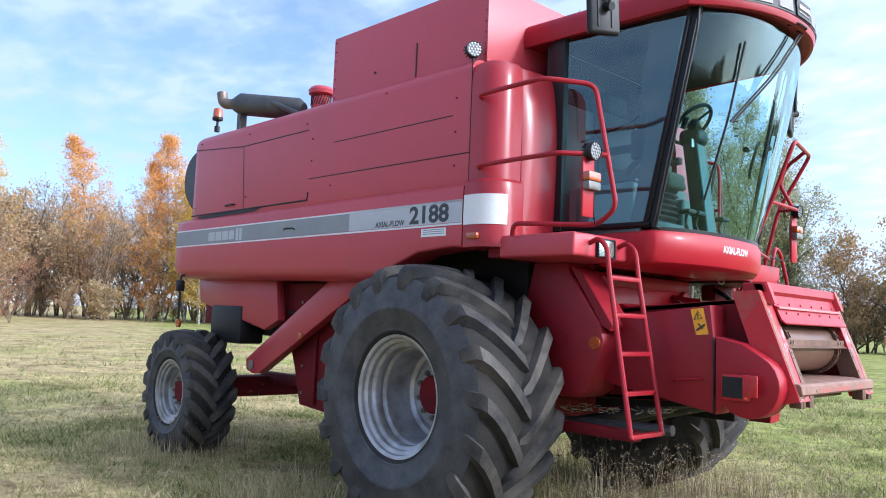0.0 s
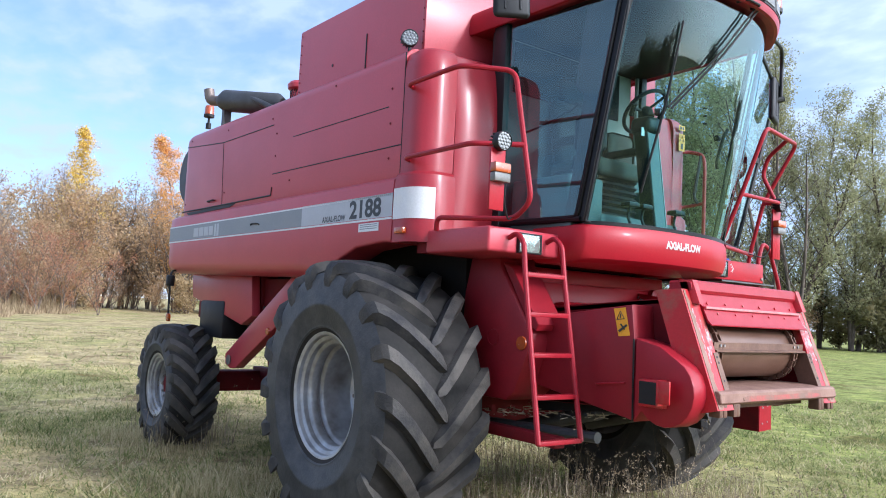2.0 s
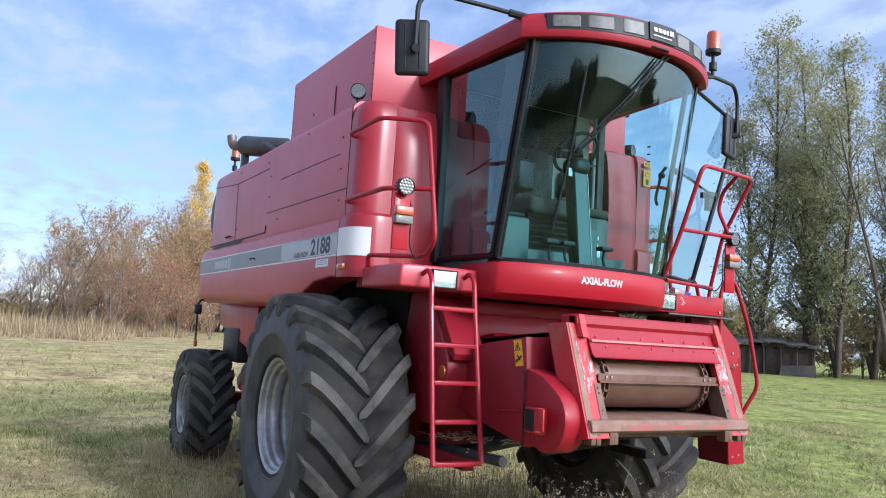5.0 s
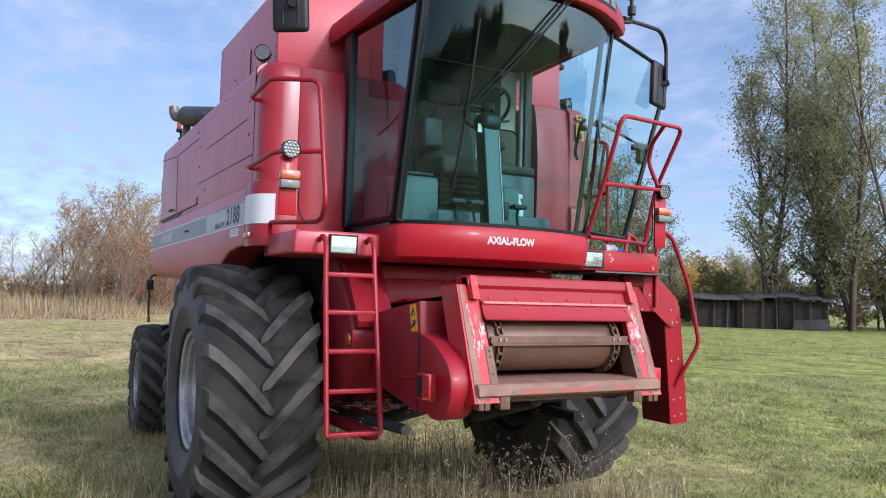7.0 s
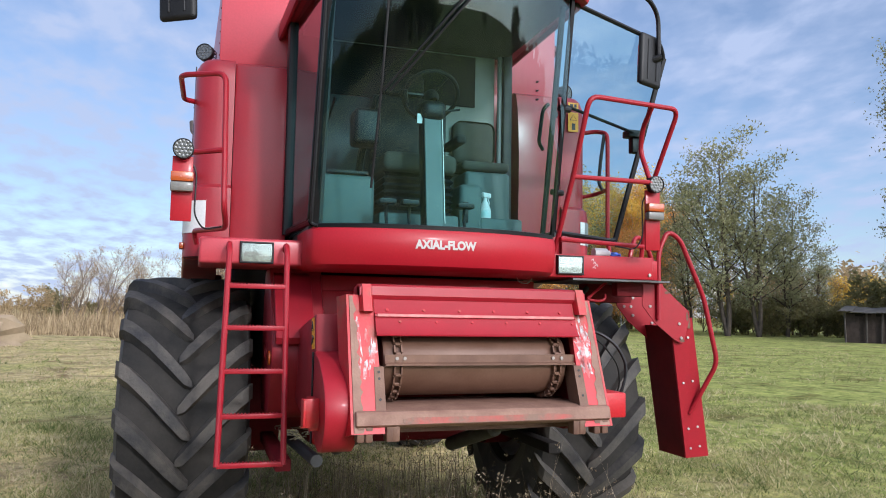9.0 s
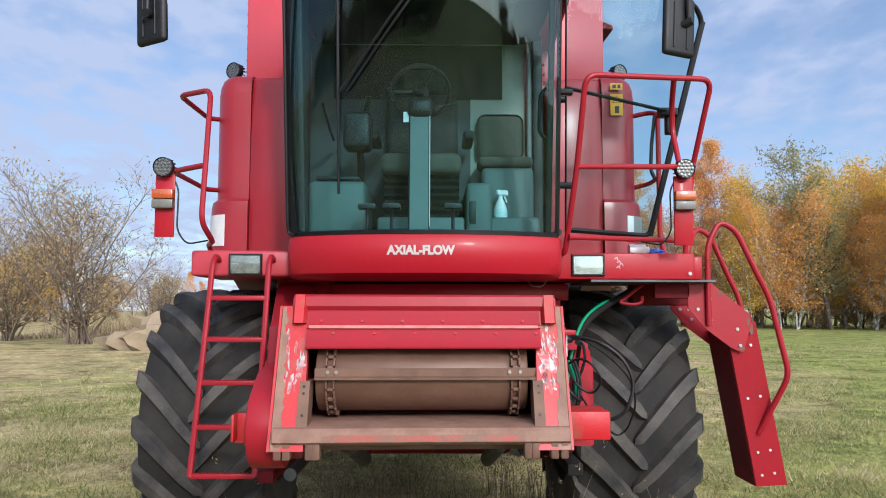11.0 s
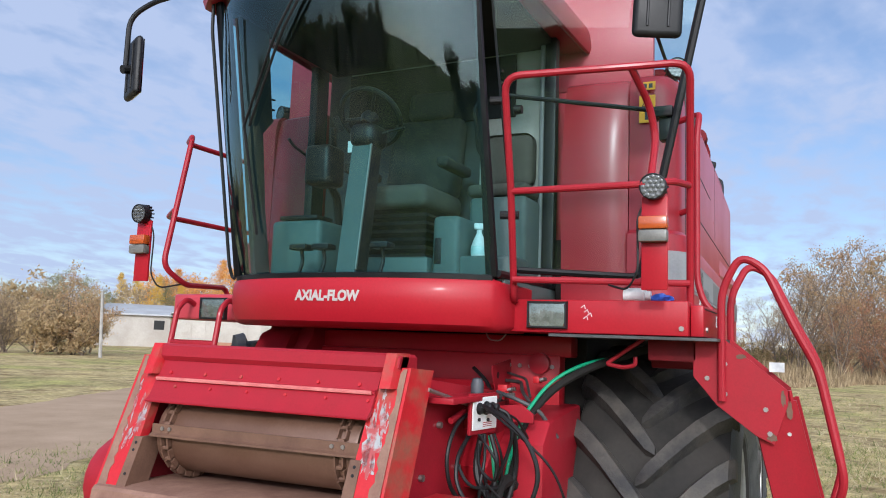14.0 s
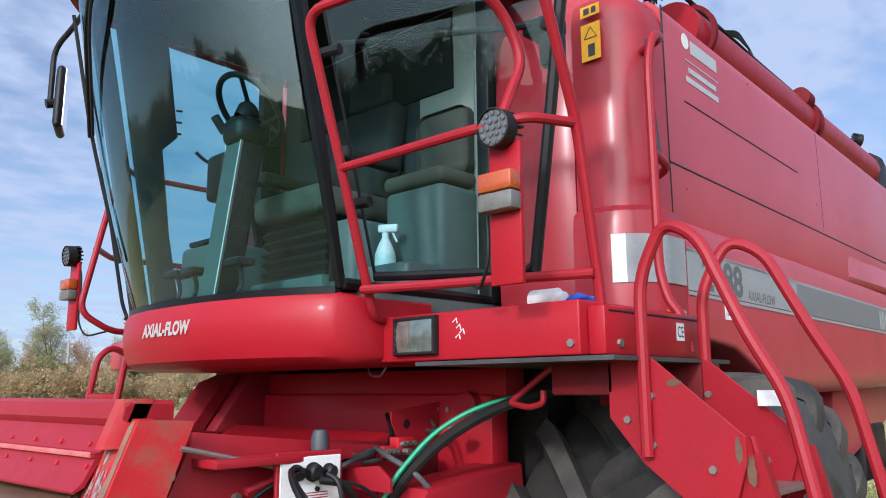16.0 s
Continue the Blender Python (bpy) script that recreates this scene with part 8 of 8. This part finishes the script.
for az in np.arange(132, 148, 0.9):
    d = R(86, 104)
    plant(place_rng.choice(["dark", "bush", "bush", "russet", "yellow"]), az, d, R(3.5, 7.5), "undergrowth")
# pale shrub and low country on the far side of the track
plant("shrub", 204.2, 44, 9.0, "bare shrubs", (6.2, 0.0))
plant("shrub", 208.5, 50, 7.5, "bare shrubs", (6.2, 0.0))
plant("shrub", 199.0, 60, 5.5, "bare shrubs")
for az in np.arange(196, 214, 1.2):
    plant(place_rng.choice(["orange", "bush", "bare", "yellow"]), az, R(125, 150), R(5.0, 8.0), "far trees")
for az in np.arange(206, 226, 0.9):
    plant(place_rng.choice(["gold", "gold", "orange", "gold"]), az, R(122, 140), R(9.5, 14.0), "far trees")
for az in np.arange(227, 262, 1.0):
    d = R(88, 112)
    plant(place_rng.choice(["bush", "russet", "russet", "bush", "willow"] if az < 241 else ["willow", "willow", "willow", "russet"]), az, d, R(4.5, 8.2) if az < 241 else R(7.0, 10.5), "far hedge")
    if int(az) % 2:
        plant("bush", az + 0.5, d - 10, R(3.0, 4.6), "far hedge")

# autumn trees before and behind the hangar
for az, k, d, h in ((231.2, "russet", 58, 6.6), (230.2, "russet", 62, 5.2), (232.6, "shrub", 64, 5.0), (233.6, "russet", 62, 5.4), (235.2, "shrub", 60, 4.6), (230.6, "bush", 57, 3.0), (232.0, "bush", 58, 2.8), (233.4, "bush", 57, 3.2),
                    (228.4, "yellow", 118, 9.6), (227.4, "yellow", 120, 10.0), (226.4, "yellow", 118, 9.4), (225.4, "willow", 122, 9.0), (224.6, "yellow", 120, 8.6)):
    plant(k, az, d, h, "hangar trees", (5.1, 2.1))

for az in (211.5, 212.6, 213.4, 215.2, 216.4, 210.2):
    plant("dark", az, R(84, 92), R(3.2, 4.4), "hangar trees", (5.9, 1.1))
# hedge on the open side of the meadow
for az in list(np.arange(-68, 5, 5.0)) + list(np.arange(47, 76, 7.0)):
    plant("dark", az, R(40, 48), R(4.0, 6.5), "open side trees")
    plant("dark", az + 1.5, R(34, 38), R(3.4, 5.0), "open side trees")
for az in np.arange(6, 47, 9.0):
    plant("dark", az, R(90, 110), R(2.4, 3.6), "open side trees")

# russet shrubs at the near edge of the weeds
for x, y, h in ((-58, 6.5, 6.6), (-62, 9.0, 7.4), (-60, 3.5, 5.2), (-66, 5.5, 7.0), (-57, 10.5, 5.0)):
    plant("red", math.degrees(math.atan2(y, x)), math.hypot(x, y), h, "russet belt", (0.0, 0.0))
# low olive hedge seen past the track
for az in np.arange(240, 262, 1.1):
    plant(place_rng.choice(["bush", "dark", "bush"]), az, R(70, 84), R(3.0, 5.2), "far hedge")
# dense mixed hedge and a golden tree behind the shed
for az in np.arange(130.0, 142.0, 0.75):
    d = R(92, 100)
    plant(place_rng.choice(["russet", "bush", "russet", "bare"]), az + R(-0.2, 0.2), d, d * math.tan(radians(R(3.4, 4.7))) + 1.6, "hedge", (6.4, -2.1))
for az in np.arange(133.6, 142.0, 0.8):
    plant("dark", az, R(80, 86), R(2.4, 4.2), "hedge", (6.4, -2.1))
for az, k, el_top in ((135.4, "gold", 4.2), (136.6, "willow", 4.4), (132.2, "gold", 3.4), (138.0, "willow", 3.8)):
    plant(k, az, 90, 90 * math.tan(radians(el_top)) + 1.6, "hedge", (6.4, -2.1))

# old timber shed by the poplars
SHED_WOOD = mat("weathered_shed_boards", (0.062, 0.046, 0.038), 0.9, 0, (0.028, 0.023, 0.020), 2, 0.9, 25, 0.3, 0.2)
SHED_POST = mat("grey_weathered_post", (0.085, 0.075, 0.066), 0.9, 0, (0.05, 0.043, 0.038), 3, 0.9, 25, 0.2, 0.2)
SHED_ROOF = mat("dark_roofing", (0.075, 0.07, 0.065), 0.9, 0, (0.12, 0.11, 0.10), 1.2, 0.9, 14, 0.2, 0.2)
shed = thing("timber_shed", "low weathered timber shed with a sagging flat roof", "shed")
a = radians(130.6)
shed.matrix_basis = Matrix.Translation((CX + 66 * math.cos(a), CY + 66 * math.sin(a), 0)) @ Matrix.Rotation(a - radians(90), 4, "Z")
rng = random.Random(8)
for face, (x0, y0, x1, y1) in enumerate(((-4.7, -2.6, 4.7, -2.6), (-4.7, -2.6, -4.7, 2.6), (4.7, -2.6, 4.7, 2.6), (-4.7, 2.6, 4.7, 2.6))):
    k = 34 if face in (0, 3) else 17
    for i in range(k):
        if face == 0 and i in (9, 10, 21):
            continue
        t = (i + 0.5) / k
        x, y = x0 + (x1 - x0) * t, y0 + (y1 - y0) * t
        wx, wy = (0.145, 0.02) if face in (0, 3) else (0.02, 0.145)
        bm = B()
        box(bm, x - wx, x + wx, y - wy + rng.uniform(-0.02, 0.02), y + wy, 0, 2.22 + rng.uniform(-0.35, 0.0))
        part("board", bm, SHED_WOOD, shed)
# solid near-black block stands for the shade behind the boards
bm = B()
box(bm, -4.6, 4.6, -2.5, 2.5, 0.02, 2.2)
part("shed_inside", bm, DARK, shed)
for i in range(9):
    x = -4.65 + 9.3 * i / 8 + rng.uniform(-0.2, 0.2)
    ln = rng.uniform(-0.12, 0.12)
    part("post", tube(B(), [(x, -2.76, 0.0), (x + ln, -2.78, 2.28)], 0.07, 0, 6), SHED_POST, shed)
part("leaning_panel", loft(B(), [[(2.3, -3.5, 0.0), (4.9, -3.4, 0.0), (4.9, -3.0, 0.9), (2.5, -3.05, 0.75)], [(2.3, -3.46, 0.0), (4.9, -3.36, 0.0), (4.9, -2.96, 0.9), (2.5, -3.01, 0.75)]]), SHED_POST, shed)
for i in range(13):
    # overlapping roof sheets, each a little crooked
    x = -5.2 + 0.8 * i
    a0 = -0.14 * math.sin(i * 0.6) + rng.uniform(-0.05, 0.05)
    e = rng.uniform(-0.25, 0.12)
    rings = []
    for k in range(7):
        z = a0 + 0.03 * (k % 2) + rng.uniform(-0.01, 0.01) + 0.02 * (i % 2)
        u = x + 0.15 * k
        rings.append([(u, -3.2 + e, 2.30 + z), (u, 3.1, 2.76 + z), (u, 3.1, 2.80 + z), (u, -3.2 + e, 2.34 + z)])
    part("roof_sheet", loft(B(), rings), SHED_ROOF, shed)

# farm hangar across the track
HANGAR = mat("pale_hangar_sheet", (0.44, 0.41, 0.37), 0.7, 0, (0.33, 0.30, 0.26), 0.6, 0.9, 8, 0.05, 0.3)
HANGAR_ROOF = mat("hangar_roof_sheet", (0.42, 0.43, 0.44), 0.6, 0.2, (0.33, 0.33, 0.33), 0.6, 0.9, 8, 0.05, 0.3)
BRICKISH = mat("brick_plinth", (0.36, 0.19, 0.12), 0.9, 0, (0.28, 0.15, 0.10), 1.0, 0.9, 12, 0.1, 0.2)
hangar = thing("farm_hangar", "long pale sheet-metal farm hangar with a shallow roof", "hangar")
a = radians(221.2)
hangar.matrix_basis = Matrix.Translation((5.8 + 86 * math.cos(a), 1.2 + 86 * math.sin(a), 0)) @ Matrix.Rotation(a - radians(90) + radians(4), 4, "Z")
bm = B(); box(bm, -4.4, 6.0, 0, 26, 0.8, 3.7); part("wall", bm, HANGAR, hangar)
bm = B(); box(bm, -4.43, 6.03, -0.03, 26, 0, 0.8); part("plinth", bm, BRICKISH, hangar)
bm = B(); prism(bm, [(-4.4, 3.68), (0.8, 4.9), (6.0, 3.68)], "y", 0.0, 0.1); part("gable", bm, HANGAR, hangar)
bm = B(); prism(bm, [(-4.9, 3.6), (0.8, 4.93), (6.5, 3.6), (6.5, 3.72), (0.8, 5.08), (-4.9, 3.72)], "y", -0.4, 26.3); part("roof", bm, HANGAR_ROOF, hangar)
for i in range(8):
    bm = B(); box(bm, -4.3 + i * 1.45, -4.22 + i * 1.45, -0.05, 0, 0.8, 3.7); part("wall_rib", bm, HANGAR, hangar)
bm = B(); box(bm, -15, -4.9, 6, 16, 0, 3.5); part("wing_wall", bm, HANGAR, hangar)
bm = B(); prism(bm, [(5.6, 3.4), (11, 4.6), (16.4, 3.4), (16.4, 3.55), (11, 4.75), (5.6, 3.55)], "x", -15.3, -4.6); part("wing_roof", bm, HANGAR_ROOF, hangar)
for x in (-13, -6.6):
    bm = B(); box(bm, x, x + 1.1, 5.95, 6.0, 1.9, 2.9); part("window", bm, BLACK, hangar)
annex = thing("farm_shed", "grey block annex beside the hangar", "shed")
annex.matrix_basis = hangar.matrix_basis.copy()
bm = B(); box(bm, 6.4, 8.8, 1.0, 8, 0, 3.9); part("wall", bm, HANGAR_ROOF, annex)
bm = B(); box(bm, 6.2, 9.0, 0.7, 8.3, 3.9, 4.15); part("roof", bm, SHED_ROOF, annex)
bm = B(); box(bm, 7.5, 8.1, 0.95, 1.0, 2.3, 3.2); part("window", bm, BLACK, annex)

# leaning timber pole with its strut
CONCRETE = mat("grey_pole", (0.36, 0.34, 0.31), 0.9, 0, (0.25, 0.24, 0.22), 2, 0.8, 20, 0.1, 0.2)
a = radians(213.6)
pole = thing("utility_pole", "grey utility pole with a slanting strut", "pole")
pole.matrix_basis = Matrix.Translation((5.9 + 72 * math.cos(a), 1.1 + 72 * math.sin(a), 0)) @ Matrix.Rotation(a - radians(90), 4, "Z")
part("post", tube(B(), [(0, 0, 0), (0, 0, 4.6)], [0.14, 0.10], 0, 8), CONCRETE, pole)
part("strut", tube(B(), [(-1.9, 0, 0), (-0.1, 0, 4.2)], 0.09, 0, 8), CONCRETE, pole)
a = radians(229.5)
pole3 = thing("utility_pole", "pale grey post at the end of the hangar", "pole")
pole3.matrix_basis = Matrix.Translation((5.1 + 54 * math.cos(a), 2.1 + 54 * math.sin(a), 0))
part("post", tube(B(), [(0, 0, 0), (0.25, 0, 4.2)], [0.11, 0.09], 0, 8), CONCRETE, pole3)
a = radians(247.2)
pole2 = thing("utility_pole", "tall grey utility pole among the bushes", "pole")
pole2.matrix_basis = Matrix.Translation((CX + 80 * math.cos(a), CY + 80 * math.sin(a), 0))
part("post", tube(B(), [(0, 0, 0), (0, 0, 6.6)], [0.15, 0.10], 0, 8), CONCRETE, pole2)
part("crossarm", tube(B(), [(-0.7, 0, 6.2), (0.7, 0, 6.2)], 0.06, 0, 6), CONCRETE, pole2)

# low earth bank behind the shrub
EARTH = mat("bare_earth_bank", (0.30, 0.23, 0.16), 0.95, 0, (0.20, 0.16, 0.10), 0.8, 0.9, 6, 0.5, 0.1)
bm = B()
bmesh.ops.create_icosphere(bm, subdivisions=4, radius=1.0)
for v in bm.verts:
    f = 1 + 0.30 * noise.noise(v.co * 2.3) + 0.25 * noise.noise(v.co * 7)
    v.co = Vector((v.co.x * 3.0 * f, v.co.y * 1.8 * f, max(-0.1, v.co.z) * 1.7 * f))
bank = part("earth_bank", bm, EARTH)
a = radians(197.5)
bank.matrix_basis = Matrix.Translation((CX + 36 * math.cos(a), CY + 36 * math.sin(a), 0)) @ Matrix.Rotation(a + radians(90), 4, "Z")
tagged(bank, "low heap of bare brown earth and rubble", "earth heap")
